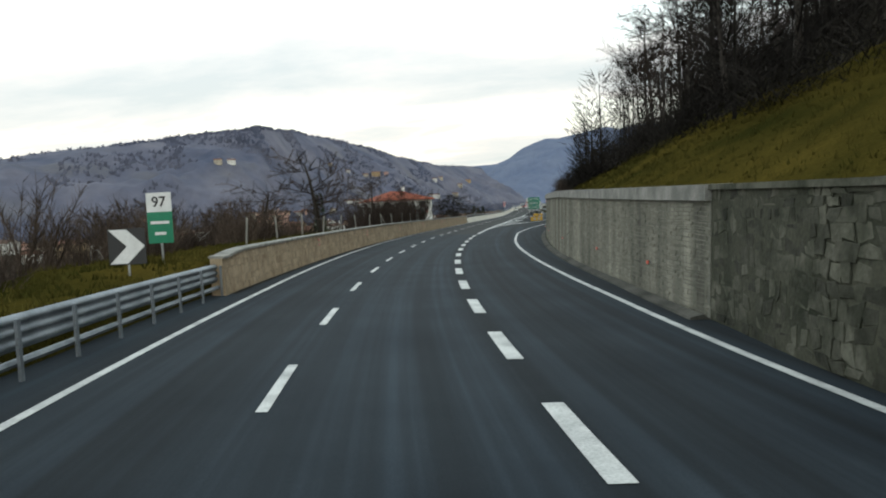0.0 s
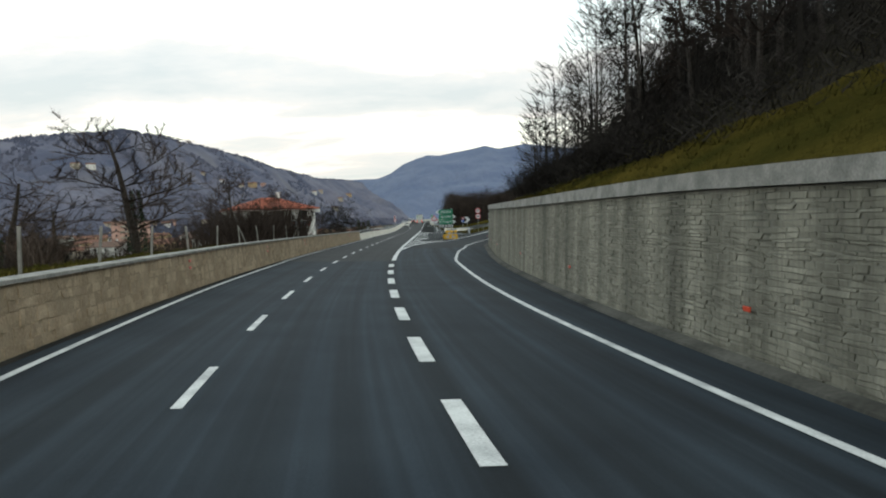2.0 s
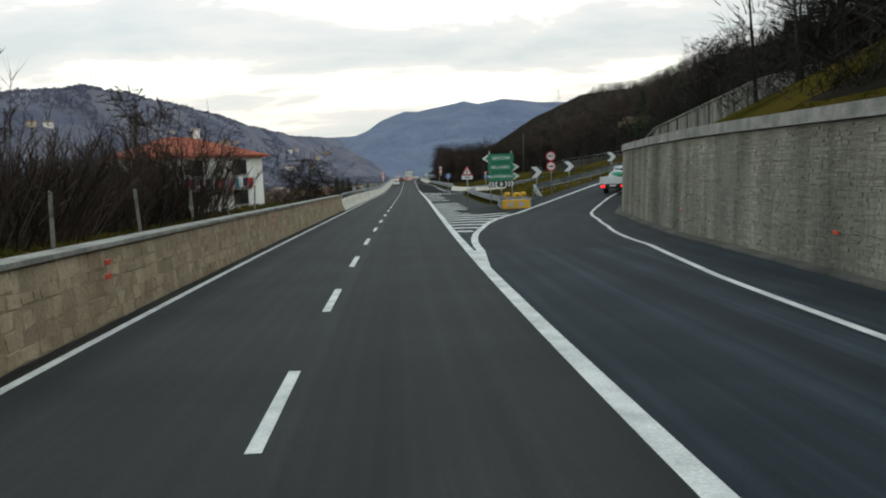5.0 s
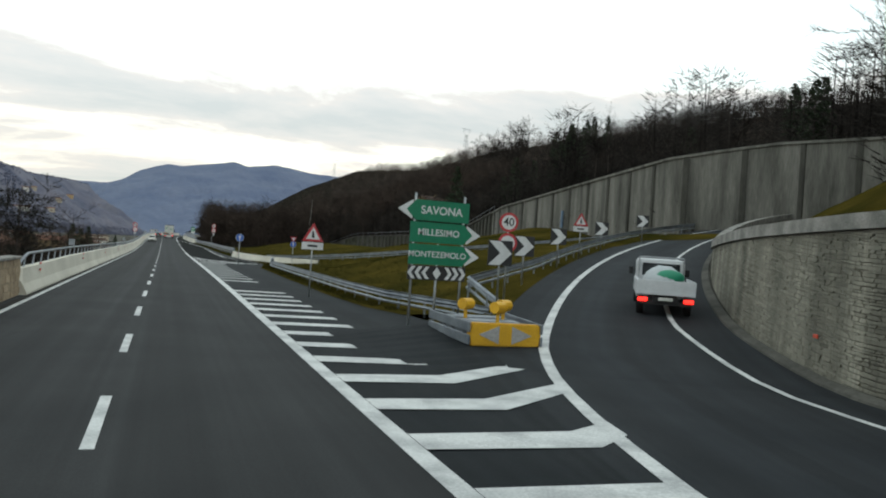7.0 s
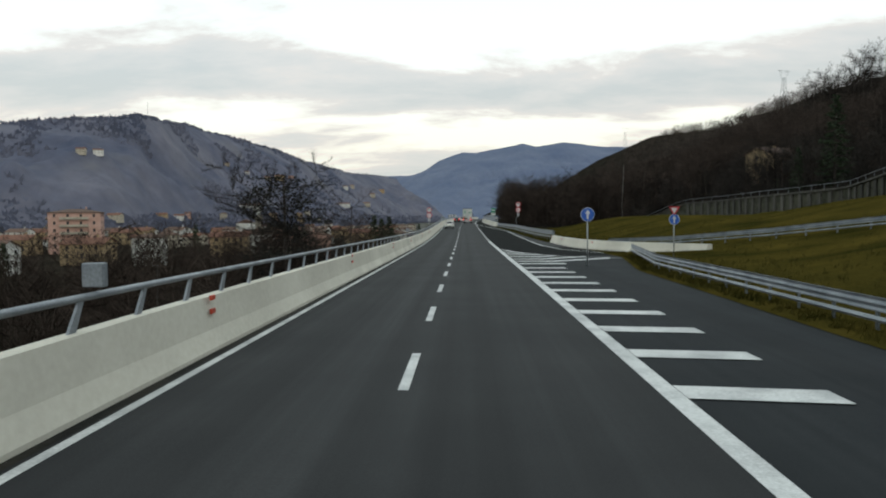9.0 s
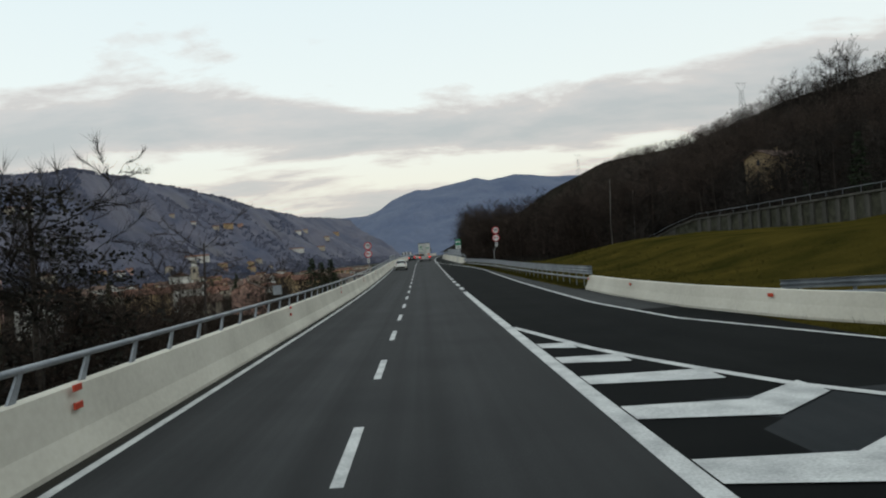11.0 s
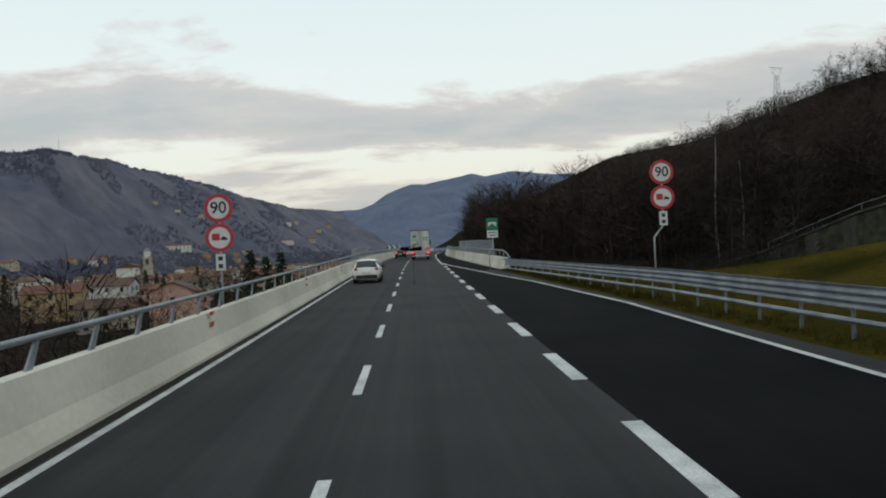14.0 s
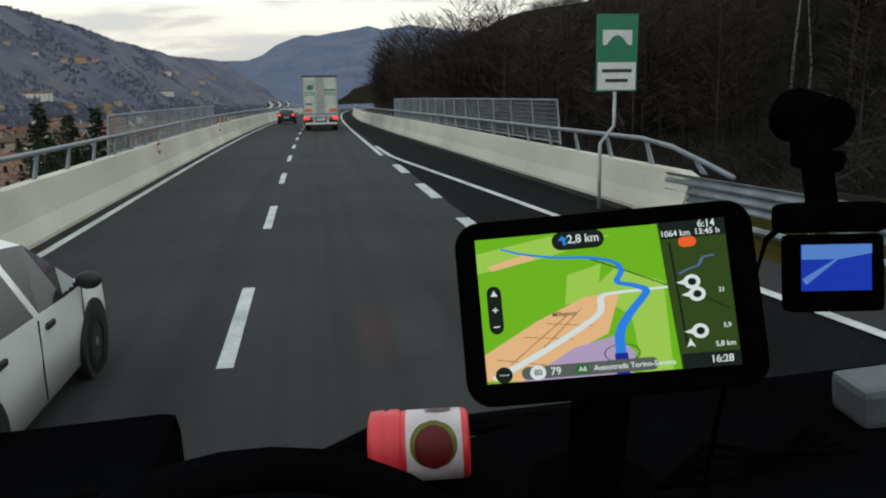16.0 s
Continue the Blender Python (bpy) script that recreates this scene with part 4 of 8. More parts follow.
def reflector(m, label, two):
    th = empty("wall_reflector", m, label, "reflector", "wall reflectors")
    for dz in ((0.13, -0.13) if two else (0.0,)):
        b = bmesh.new()
        box(b, (0, -0.05, dz), (0.25, 0.035, 0.10), None, 0.01)
        part("plate", b, M_REFL, th)
        b = bmesh.new()
        box(b, (0, -0.02, dz), (0.05, 0.06, 0.08))
        part("bracket", b, M_POLE, th)
    return th


for u in (22.2, 30.6, 42, 55.5, 67.5, 82.5, 95, 107, 117, 127):
    p = wall_at(u, -0.06, 1.0)
    q = wall_at(u + 0.3, -0.06, 1.0)
    a = math.atan2(q.y - p.y, q.x - p.x)
    reflector(Matrix.Translation(p) @ Matrix.Rotation(a + math.pi + radians(0), 4, "Z"), "orange reflector plate on the stone wall", False)
for s in (40.4, 57.6, 75.2, 91.4, 109, 127):
    p, q = at(s, left_o(s) + 0.02, 1.02), at(s + 0.3, left_o(s) + 0.02, 1.02)
    reflector(Matrix.Translation(p) @ Matrix.Rotation(math.atan2(q.y - p.y, q.x - p.x), 4, "Z"), "pair of orange reflector plates on the tan wall", True)
for s in (146.5, 163, 181, 199.6, 217.2, 235, 253.2, 270.6, 287, 303.7, 321, 338):
    p, q = at(s, nj_o(s) - 0.2, 0.88), at(s + 0.3, nj_o(s) - 0.2, 0.88)
    reflector(Matrix.Translation(p) @ Matrix.Rotation(math.atan2(q.y - p.y, q.x - p.x), 4, "Z"), "pair of small orange reflectors on the parapet", True)
for s in (210.6, 222.0, 230.3):
    p, q = at(s, bar_o(s) + 0.18, 0.62), at(s + 0.3, bar_o(s + 0.3) + 0.18, 0.62)
    reflector(Matrix.Translation(p) @ Matrix.Rotation(math.atan2(q.y - p.y, q.x - p.x) + math.pi, 4, "Z"), "orange reflector on the low barrier", False)

# ---- signs ----


def letters(name, text, size, mtl, parent, loc, turn=None, depth=0.006, label=""):
    """Raised letters in the built-in font, centred on loc, that face -y."""
    cu = bpy.data.curves.new("letters", "FONT")
    cu.body, cu.size, cu.extrude, cu.align_x, cu.align_y = text, size, depth, "CENTER", "CENTER"
    cu.offset = size * 0.012
    tmp = bpy.data.objects.new("letters", cu)
    me = bpy.data.meshes.new_from_object(tmp)
    bpy.data.objects.remove(tmp)
    ob = link(name, me, mtl, parent, label)
    ob.matrix_local = (turn or Matrix()) @ Matrix.Translation(loc) @ Matrix.Rotation(radians(90), 4, "X")
    return ob


def plate(bm, outline, y, thick=0.025):
    """A flat plate with the outline given in x and z, from y to y + thick."""
    a = [bm.verts.new((x, y, z)) for x, z in outline]
    b = [bm.verts.new((x, y + thick, z)) for x, z in outline]
    bm.faces.new(a)
    bm.faces.new(b[::-1])
    n = len(a)
    for i in range(n):
        bm.faces.new((a[(i + 1) % n], a[i], b[i], b[(i + 1) % n]))


def circle(r, cx=0.0, cz=0.0, n=32):
    return [(cx + r * math.cos(2 * math.pi * i / n), cz + r * math.sin(2 * math.pi * i / n)) for i in range(n)]


def rect(w, h, cx=0.0, cz=0.0):
    return [(cx - w / 2, cz - h / 2), (cx + w / 2, cz - h / 2), (cx + w / 2, cz + h / 2), (cx - w / 2, cz + h / 2)]


def slab(name, outline, y, mtl, parent, label="", thick=0.02):
    b = bmesh.new()
    plate(b, outline, y, thick)
    bmesh.ops.recalc_face_normals(b, faces=b.faces)
    return part(name, b, mtl, parent, label)


def sign_at(x, y, ground_z, label, group="", turn=0.0):
    return empty("road_sign", pose(x, y, ground_z + lerp(y, [0, 100, 135, 150, 190, 230, 276, 300, 310], [0.31, 0.31, 0.31, 0.31, 0.12, -0.16, -0.14, 0.0, 0.07]), 0, 0, turn), label, "sign", group)


def pole(th, h, kink=0.0, r=0.035, x=0.0, name="pole"):
    b = bmesh.new()
    pts = [(x - kink, 0.06, -0.3), (x - kink, 0.06, h * 0.47), (x, 0.06, h * 0.55), (x, 0.06, h)] if kink else [(x, 0.06, -0.3), (x, 0.06, h)]
    tube(b, pts, r, 8)
    return part(name, b, M_POLE, th, "", True)


def ring_sign(th, z, d=0.9):
    """A round prohibition sign: red rim, white face."""
    rim = slab("disc", circle(d / 2, 0, z), 0.0, M_SRED, th, "red-rimmed round plate")
    return slab("face", circle(d * 0.375, 0, z), -0.006, M_SWHITE, th)


def truck_symbol(th, z, d):
    f = slab("truck_symbol", rect(d * 0.27, d * 0.24, -d * 0.13, z + d * 0.03), -0.012, M_SRED, th, "red lorry silhouette")
    slab("car_symbol", [(d * 0.04, z - d * 0.09), (d * 0.28, z - d * 0.09), (d * 0.28, z - d * 0.03), (d * 0.22, z), (d * 0.17, z + d * 0.04), (d * 0.10, z + d * 0.04), (d * 0.06, z - d * 0.02), (d * 0.04, z - d * 0.03)], -0.012, M_SBLACK, th, "black car silhouette")


def speed_sign(x, y, gz, top_z, kink, small=True):
    th = sign_at(x, y, gz, "speed limit 90 and lorry overtaking ban on a bent pole", "ninety signs")
    h = top_z - gz
    pole(th, h + 0.4, kink)
    ring_sign(th, h)
    letters("number", "90", 0.52, M_SBLACK, th, (0, -0.008, h))
    ring_sign(th, h - 0.94)
    truck_symbol(th, h - 0.94, 0.9)
    slab("sub_plate", rect(0.30, 0.52, 0, h - 1.72), 0.0, M_SWHITE, th, "small white plate with black symbols")
    for dz in (0.12, -0.12):
        slab("symbol", rect(0.14, 0.13, 0, h - 1.72 + dz), -0.012, M_SBLACK, th)
    return th


speed_sign(-5.05, 275.7, -0.9, 3.70, -0.0)
speed_sign(10.42, 279.2, -0.35, 4.54, 0.36)

# bridge sign
th = sign_at(7.27, 310.1, -0.68, "green and white viaduct sign on a bent pole behind the parapet")
pole(th, 4.6, 0.30, 0.04)
slab("plate", rect(0.90, 1.56, 0, 4.02), 0.0, M_SGREEN, th, "green plate")
slab("bridge_symbol", [(-0.32, 4.18), (-0.24, 4.18)] + [(-0.24 + 0.48 * i / 8, 4.18 + 0.20 * math.sin(math.pi * i / 8)) for i in range(1, 8)] + [(0.24, 4.18), (0.32, 4.18), (0.32, 4.48), (-0.32, 4.48)], -0.008, M_SWHITE, th, "white arched bridge symbol")
slab("white_panel", rect(0.84, 0.56, 0, 3.55), -0.008, M_SWHITE, th)
for w, z in ((0.66, 3.66), (0.50, 3.46)):
    slab("bar", rect(w, 0.07, 0, z), -0.014, M_SBLACK, th)

# direction stack at the gore
th = sign_at(8.88, 135.28, -0.75, "stack of green direction arrows over a chevron board")
for x in (-0.85, 0.0, 0.85):
    pole(th, 4.6 if x else 3.0, 0, 0.04, x)
z0 = 4.06
for i, (txt, sz, left) in enumerate((("SAVONA", 0.36, True), ("MILLESIMO", 0.30, False), ("MONTEZEMOLO", 0.265, False))):
    z = z0 - 0.71 * i
    k = -1 if left else 1
    slab("tip", [(k * 0.95, z - 0.31), (k * 1.45, z), (k * 0.95, z + 0.31)], 0.0, M_SWHITE, th, "white arrow tip")
    b = slab("panel", [(-k * 1.0, z - 0.33), (k * 0.85, z - 0.33), (k * 1.16, z), (k * 0.85, z + 0.33), (-k * 1.0, z + 0.33)], -0.008, M_SGREEN, th, "green direction arrow panel")
    letters("writing", txt, sz, M_SWHITE, th, (-k * 0.04 if left else -0.02, -0.012, z))
z = z0 - 0.71 * 3 + 0.12
slab("chevron_board", rect(1.98, 0.46, 0, z), 0.0, M_SBLACK, th, "black and white chevron board")
for x in (-0.84, -0.60, -0.36, 0.36, 0.60, 0.84):
    k = -1 if x < 0 else 1
    slab("chevron", [(x - k * 0.10, z + 0.20), (x + k * 0.02, z + 0.20), (x + k * 0.16, z), (x + k * 0.02, z - 0.20), (x - k * 0.10, z - 0.20), (x + k * 0.04, z)], -0.01, M_SWHITE, th)
slab("diamond", [(-0.14, z), (0, z - 0.20), (0.14, z), (0, z + 0.20)], -0.01, M_SWHITE, th)


def chevron_sign(x, y, zc, turn, size=0.92, label="square black sign with a white bend chevron"):
    gz = zc - 1.45
    th = sign_at(x, y, gz, label, "bend chevrons", turn)
    pole(th, 1.8)
    slab("board", rect(size, size, 0, 1.45), 0.0, M_SBLACK, th)
    q = size / 2 * 0.95
    slab("chevron", [(-q, 1.45 + q), (0.0, 1.45 + q), (q, 1.45), (0.0, 1.45 - q), (-q, 1.45 - q), (-q * 0.02, 1.45)], -0.008, M_SWHITE, th, "white chevron")
    return th


for x, y, z, t in ((12.0, 137.2, 2.1, -8), (15.9, 143.0, 2.5, -14), (21.7, 150.2, 3.3, -18), (29.4, 157.8, 4.4, -24), (35.8, 162.0, 5.5, -30)):
    chevron_sign(x, y, z, t)
chevron_sign(-0.35, 21.2, 1.95, 14, 1.05, "square black sign with a white bend chevron on the verge")

th = sign_at(13.8, 140.4, 0.1, "speed limit 40 over a second round sign", "", -12)
pole(th, 3.6)
ring_sign(th, 3.3, 0.8)
letters("number", "40", 0.46, M_SBLACK, th, (0, -0.008, 3.3))
ring_sign(th, 2.45, 0.8)
slab("bar", rect(0.42, 0.13, 0, 2.45), -0.012, M_SBLACK, th)


def triangle_sign(x, y, zc, gz, size, label, turn=0, sub=True):
    th = sign_at(x, y, gz, label, "", turn)
    h = zc - gz
    pole(th, h + 0.3)
    r = size / 2
    tri = lambda k, dz=0.0: [(-r * k, h - r * 0.577 * k + dz), (r * k, h - r * 0.577 * k + dz), (0, h + r * 1.155 * k + dz)]
    slab("triangle", tri(1.0), 0.0, M_SRED, th, "red warning triangle")
    slab("face", tri(0.66), -0.008, M_SWHITE, th)
    slab("symbol", [(-r * 0.12, h - r * 0.25), (r * 0.16, h - r * 0.25), (r * 0.02, h + r * 0.40), (-r * 0.10, h + r * 0.40)], -0.014, M_SBLACK, th)
    if sub:
        slab("sub_plate", rect(size, size * 0.34, 0, h - r * 0.577 - size * 0.21), 0.0, M_SWHITE, th, "white plate under the triangle")
        slab("bar", rect(size * 0.45, size * 0.10, 0, h - r * 0.577 - size * 0.21), -0.012, M_SBLACK, th)
    return th


triangle_sign(7.30, 148.6, 2.38, -0.55, 1.04, "red warning triangle with a distance plate in the grass")
triangle_sign(25.1, 153.5, 4.5, 2.3, 0.95, "red warning triangle beside the ramp", -18)


def blue_arrow(x, y, zc, gz, d=0.76):
    th = sign_at(x, y, gz, "round blue sign with a white upward arrow", "blue arrows")
    h = zc - gz
    pole(th, h + 0.3)
    slab("rim", circle(d / 2, 0, h), 0.0, M_SWHITE, th)
    slab("disc", circle(d * 0.47, 0, h), -0.006, M_SBLUE, th, "blue disc")
    k = d / 0.76
    slab("arrow", [(-0.05 * k, h - 0.26 * k), (0.05 * k, h - 0.26 * k), (0.05 * k, h + 0.04 * k), (0.15 * k, h + 0.04 * k), (0, h + 0.27 * k), (-0.15 * k, h + 0.04 * k), (-0.05 * k, h + 0.04 * k)], -0.012, M_SWHITE, th, "white arrow")
    return th


blue_arrow(7.65, 189.45, 2.20, -0.55)
th = blue_arrow(13.9, 195.0, 1.9, -0.2, 0.66)
slab("yield_triangle", [(-0.36, 2.9), (0.36, 2.9), (0, 2.28)], 0.0, M_SRED, th, "red and white give-way triangle")
slab("yield_face", [(-0.20, 2.81), (0.20, 2.81), (0, 2.46)], -0.008, M_SWHITE, th)

th = sign_at(-0.5, 23.4, 0.5, "white and green distance post on the verge", "", 8)
pole(th, 3.0, 0, 0.04)
slab("upper_plate", rect(0.80, 0.62, 0, 2.75), 0.0, M_SWHITE, th, "white plate with black figures")
letters("number_plate", "97", 0.46, M_SBLACK, th, (0, -0.008, 2.75))
slab("lower_plate", rect(0.80, 1.0, 0, 1.94), 0.0, M_SGREEN, th, "green plate")
for w, zz in ((0.6, 2.1), (0.36, 1.75)):
    slab("bar", rect(w, 0.09, 0, zz), -0.01, M_SWHITE, th)

# crash cushion at the gore
m = pose(*at(131.0, 9.45, 0.04), 0, 0, heading(127) - 6) @ Matrix.Diagonal((1.30, 1.15, 1.12, 1))
th = empty("crash_cushion", m, "yellow crash cushion with grey arrows in front of the guardrails", "crash cushion")
b = bmesh.new()
for i, (y, w) in enumerate(((0.0, 1.5), (0.9, 1.52), (1.9, 1.56))):
    box(b, (0, y + 0.35, 0.36), (w - 0.2, 0.65, 0.5), None, 0.03)
part("body", b, M_STEEL, th, "grey steel crumple boxes")
b = bmesh.new()
for k in (-1, 1):
    for z in (0.25, 0.55):
        box(b, (k * 0.80, 1.5, z), (0.05, 3.2, 0.24), Matrix.Rotation(radians(-k * 3), 4, "Z"), 0.02)
part("side_panel", b, M_STEEL, th)
b = bmesh.new()
plate(b, [(-0.75, 0.10), (0.75, 0.10), (0.80, 0.36), (0.75, 0.66), (-0.75, 0.66), (-0.80, 0.36)], -0.10, 0.2)
bmesh.ops.recalc_face_normals(b, faces=b.faces)
bmesh.ops.bevel(b, geom=list(b.edges), offset=0.03, segments=2, affect="EDGES")
part("nose", b, M_SYEL, th, "yellow rounded nose")
for k in (-1, 1):
    slab("arrow", [(k * 0.14, 0.16), (k * 0.14, 0.60), (k * 0.58, 0.38)], -0.115, plain("arrow_grey", (0.34, 0.33, 0.32)) if k < 0 else bpy.data.materials["arrow_grey"], th, "grey arrow")
for x, y in ((-0.45, 1.6), (0.05, 0.7), (0.45, 1.6)):
    b = bmesh.new()
    tube(b, [(x, y, 0.60), (x, y, 0.95)], 0.04, 8)
    tube(b, [(x - 0.12, y - 0.09, 0.98), (x + 0.12, y + 0.05, 0.98)], 0.15, 12)
    part("warning_lamp", b, M_SYEL, th, "round yellow warning lamp")

# chevrons on the bend beyond the viaduct
for s in (396, 410, 426):
    p = at(s, -5.3, 1.75)
    chevron_sign(p.x, p.y, p.z, heading(s) + 8, 0.92, "square chevron sign on the bend beyond the viaduct")

# ---- trees ----


class Wood:
    """Collects tapered bars into one mesh."""

    def __init__(self):
        self.v, self.f = [], []

    def bar(self, p, q, r0, r1, n=4):
        d = q - p
        if d.length < 1e-4:
            return
        u = d.orthogonal().normalized()
        w = d.normalized().cross(u)
        k = len(self.v)
        for c, r in ((p, r0), (q, r1)):
            for i in range(n):
                a = 2 * math.pi * i / n
                self.v.append(c + r * (math.cos(a) * u + math.sin(a) * w))
        for i in range(n):
            j = (i + 1) % n
            self.f.append((k + i, k + j, k + n + j, k + n + i))

    def blade(self, p, q, w):
        d = q - p
        u = d.orthogonal().normalized() * w
        k = len(self.v)
        self.v += [p - u, p + u, q]
        self.f.append((k, k + 1, k + 2))

    def leaf(self, p, d, s, rng):
        u = Vector((rng.uniform(-1, 1), rng.uniform(-1, 1), rng.uniform(-1, 1))).normalized()
        w = d.cross(u).normalized()
        k = len(self.v)
        self.v += [p, p + d * s * 0.5 + w * s * 0.35, p + d * s, p + d * s * 0.5 - w * s * 0.35]
        self.f.append((k, k + 1, k + 2, k + 3))

    def mesh(self, mtl):
        me = data(self.v, self.f, "wood")
        me.materials.append(mtl)
        return me


def limb(trunk, crown, rng, p, d, length, r, level, top, up, twigs):
    """One limb with its side limbs, drawn as a bent chain of bars."""
    seg = 5 if level == 0 else (4 if level == 1 else 3)
    q = p.copy()
    for i in range(seg):
        d = (d + Vector((rng.uniform(-1, 1), rng.uniform(-1, 1), rng.uniform(-0.6, 0.9) * up)) * (0.10 if level == 0 else (0.34 if up < 1.2 else 0.20))).normalized()
        e = q + d * length / seg
        r1 = r * (1 - (i + 1) / seg * 0.78)
        r0 = r * (1 - i / seg * 0.78)
        (trunk if level == 0 else crown).bar(q, e, r0, r1, 5 if level == 0 else 3)
        if level < top and (level > 0 or i > 0):
            for _ in range(rng.randint(2, 4) if level == 0 else rng.randint(3, 4)):
                a = rng.uniform(0, 2 * math.pi)
                side = (d.orthogonal().normalized() * math.cos(a) + d.cross(d.orthogonal()).normalized() * math.sin(a))
                nd = (d * rng.uniform(0.35, 0.8) * up + side).normalized()
                nd.z = max(nd.z, -0.15)
                limb(trunk, crown, rng, q.lerp(e, rng.random()), nd, length * (rng.uniform(0.34, 0.55) if up >= 1 or level else rng.uniform(0.45, 0.75)) * (1 - 0.45 * i / seg), r0 * 0.40, level + 1, top, up, twigs)
        elif level == top:
            for _ in range(twigs):
                t = (d + Vector((rng.uniform(-1, 1), rng.uniform(-1, 1), rng.uniform(-0.3, 1)))).normalized()
                s = q.lerp(e, rng.random())
                crown.blade(s, s + t * length * rng.uniform(0.16, 0.42), 0.013)
        q = e


def bare_tree(seed, h, up=1.0, spread=1.0, twigs=4, lean=0.05, top=2):
    rng = random.Random(seed)
    t, c = Wood(), Wood()
    limb(t, c, rng, Vector((0, 0, -0.3)), Vector((rng.uniform(-lean, lean), rng.uniform(-lean, lean), 1)).normalized(), h, h * 0.018 * spread + 0.03, 0, top, up, twigs)
    return t.mesh(M_BARK), c


def ivy_on(c_mesh, rng, h, r, n):
    w = Wood()
    for _ in range(n):
        z = rng.uniform(0, h)
        a = rng.uniform(0, 6.283)
        rr = r * (1.3 - 0.8 * z / h) * rng.uniform(0.7, 1.3)
        w.leaf(Vector((rr * math.cos(a), rr * math.sin(a), z)), Vector((math.cos(a), math.sin(a), rng.uniform(-0.6, 0.6))).normalized(), rng.uniform(0.10, 0.2), rng)
    return w.mesh(M_IVY)


def shrub_mesh(seed, h, n, mtl):
    rng = random.Random(seed)
    w = Wood()
    for _ in range(n):
        a, r = rng.uniform(0, 6.283), rng.uniform(0, 1) ** 0.5
        p = Vector((math.cos(a) * r * h * 0.30, math.sin(a) * r * h * 0.30, -0.1))
        d = Vector((math.cos(a) * r * 0.55 + rng.uniform(-0.3, 0.3), math.sin(a) * r * 0.55 + rng.uniform(-0.3, 0.3), 1)).normalized()
        ln = h * rng.uniform(0.5, 1.0) * (1 - 0.35 * r)
        m = p + d * ln * 0.5
        e = m + (d + Vector((rng.uniform(-0.3, 0.3), rng.uniform(-0.3, 0.3), 0))).normalized() * ln * 0.5
        w.bar(p, m, 0.022, 0.014, 3)
        w.bar(m, e, 0.014, 0.005, 3)
        for _ in range(24):
            s = p.lerp(m, rng.random()) if rng.random() < 0.3 else m.lerp(e, rng.random())
            t = (d + Vector((rng.uniform(-1, 1), rng.uniform(-1, 1), rng.uniform(-0.4, 0.8)))).normalized()
            w.blade(s, s + t * h * rng.uniform(0.06, 0.18), 0.010)
    return w.mesh(mtl)


def conifer_mesh(seed, h):
    rng = random.Random(seed)
    t, c = Wood(), Wood()
    t.bar(Vector((0, 0, -0.3)), Vector((0, 0, h)), h * 0.014 + 0.04, 0.02, 6)
    z = h * 0.12
    while z < h * 0.99:
        k = 1 - z / h
        for _ in range(6):
            a = rng.uniform(0, 6.283)
            ln = (k ** 0.8) * h * 0.24 * rng.uniform(0.6, 1.1) + 0.15
            d = Vector((math.cos(a), math.sin(a), rng.uniform(-0.35, 0.15))).normalized()
            p = Vector((0, 0, z))
            c.bar(p, p + d * ln, 0.025, 0.008, 3)
            for i in range(14):
                s = p + d * ln * rng.uniform(0.15, 1.0)
                e = (d + Vector((rng.uniform(-1, 1), rng.uniform(-1, 1), rng.uniform(-0.7, 0.2)))).normalized()
                c.leaf(s, e, rng.uniform(0.25, 0.5), rng)
        z += h * 0.028
    return t.mesh(M_BARK), c.mesh(M_IVY)


def tree_thing(name, trunk, crown, m, label, group, extra=None, crown_label=""):
    th = empty(name, m, label, "tree", group)
    link("trunk", trunk, None, th)
    link("crown", crown, None, th, crown_label)
    if extra:
        link("ivy", extra, None, th, "dark green ivy round the trunk")
    return th


from mathutils.bvhtree import BVHTree


hill_mesh = bpy.data.objects["hill_right"].data
HILL = BVHTree.FromPolygons([v.co for v in hill_mesh.vertices], [p.vertices for p in hill_mesh.polygons])


def on_top(s, o):
    """The point of the ground at (s, o), or of the hill where that lies higher."""
    p = at(s, o, ground_h(s, o))
    if o > 50:
        hit = HILL.ray_cast(Vector((p.x, p.y, 900)), Vector((0, 0, -1)))[0]
        if hit is not None and hit.z > p.z:
            return hit
    return p


def place_on(s, o, h=None, turn=0.0, size=1.0):
    p = on_top(s, o) if h is None else at(s, o, h)
    return Matrix.LocRotScale(p, Euler((0, 0, turn)), (size,) * 3)


def scatter(proto, spots, rng, lo=0.8, hi=1.25):
    for s, o in spots:
        k = rng.uniform(lo, hi)
        q = copy_thing(proto, Matrix())
        q.matrix_basis = place_on(s, o, None, rng.uniform(0, 6.28), k)


rng = random.Random(11)
slim = []
for i in range(5):
    t, c = bare_tree(40 + i, (11.5, 13, 10, 14.5, 9)[i], 1.35, 0.75, 9)
    slim.append(tree_thing("tree", t, c.mesh(M_TWIG if i % 2 else M_TWIG_RED), place_on((24, 48, 70, 92, -8)[i], (23, 21, 24, 24, 22)[i]), "slender bare winter tree with thin dark branches on the hillside", "hillside trees"))
pines = []
for i in range(2):
    t, c = conifer_mesh(60 + i, (13, 16)[i])
    pines.append(tree_thing("conifer", t, c, place_on((190, 206)[i], (84, 95)[i]), "dark green conifer on the wooded hillside", "hillside conifers"))
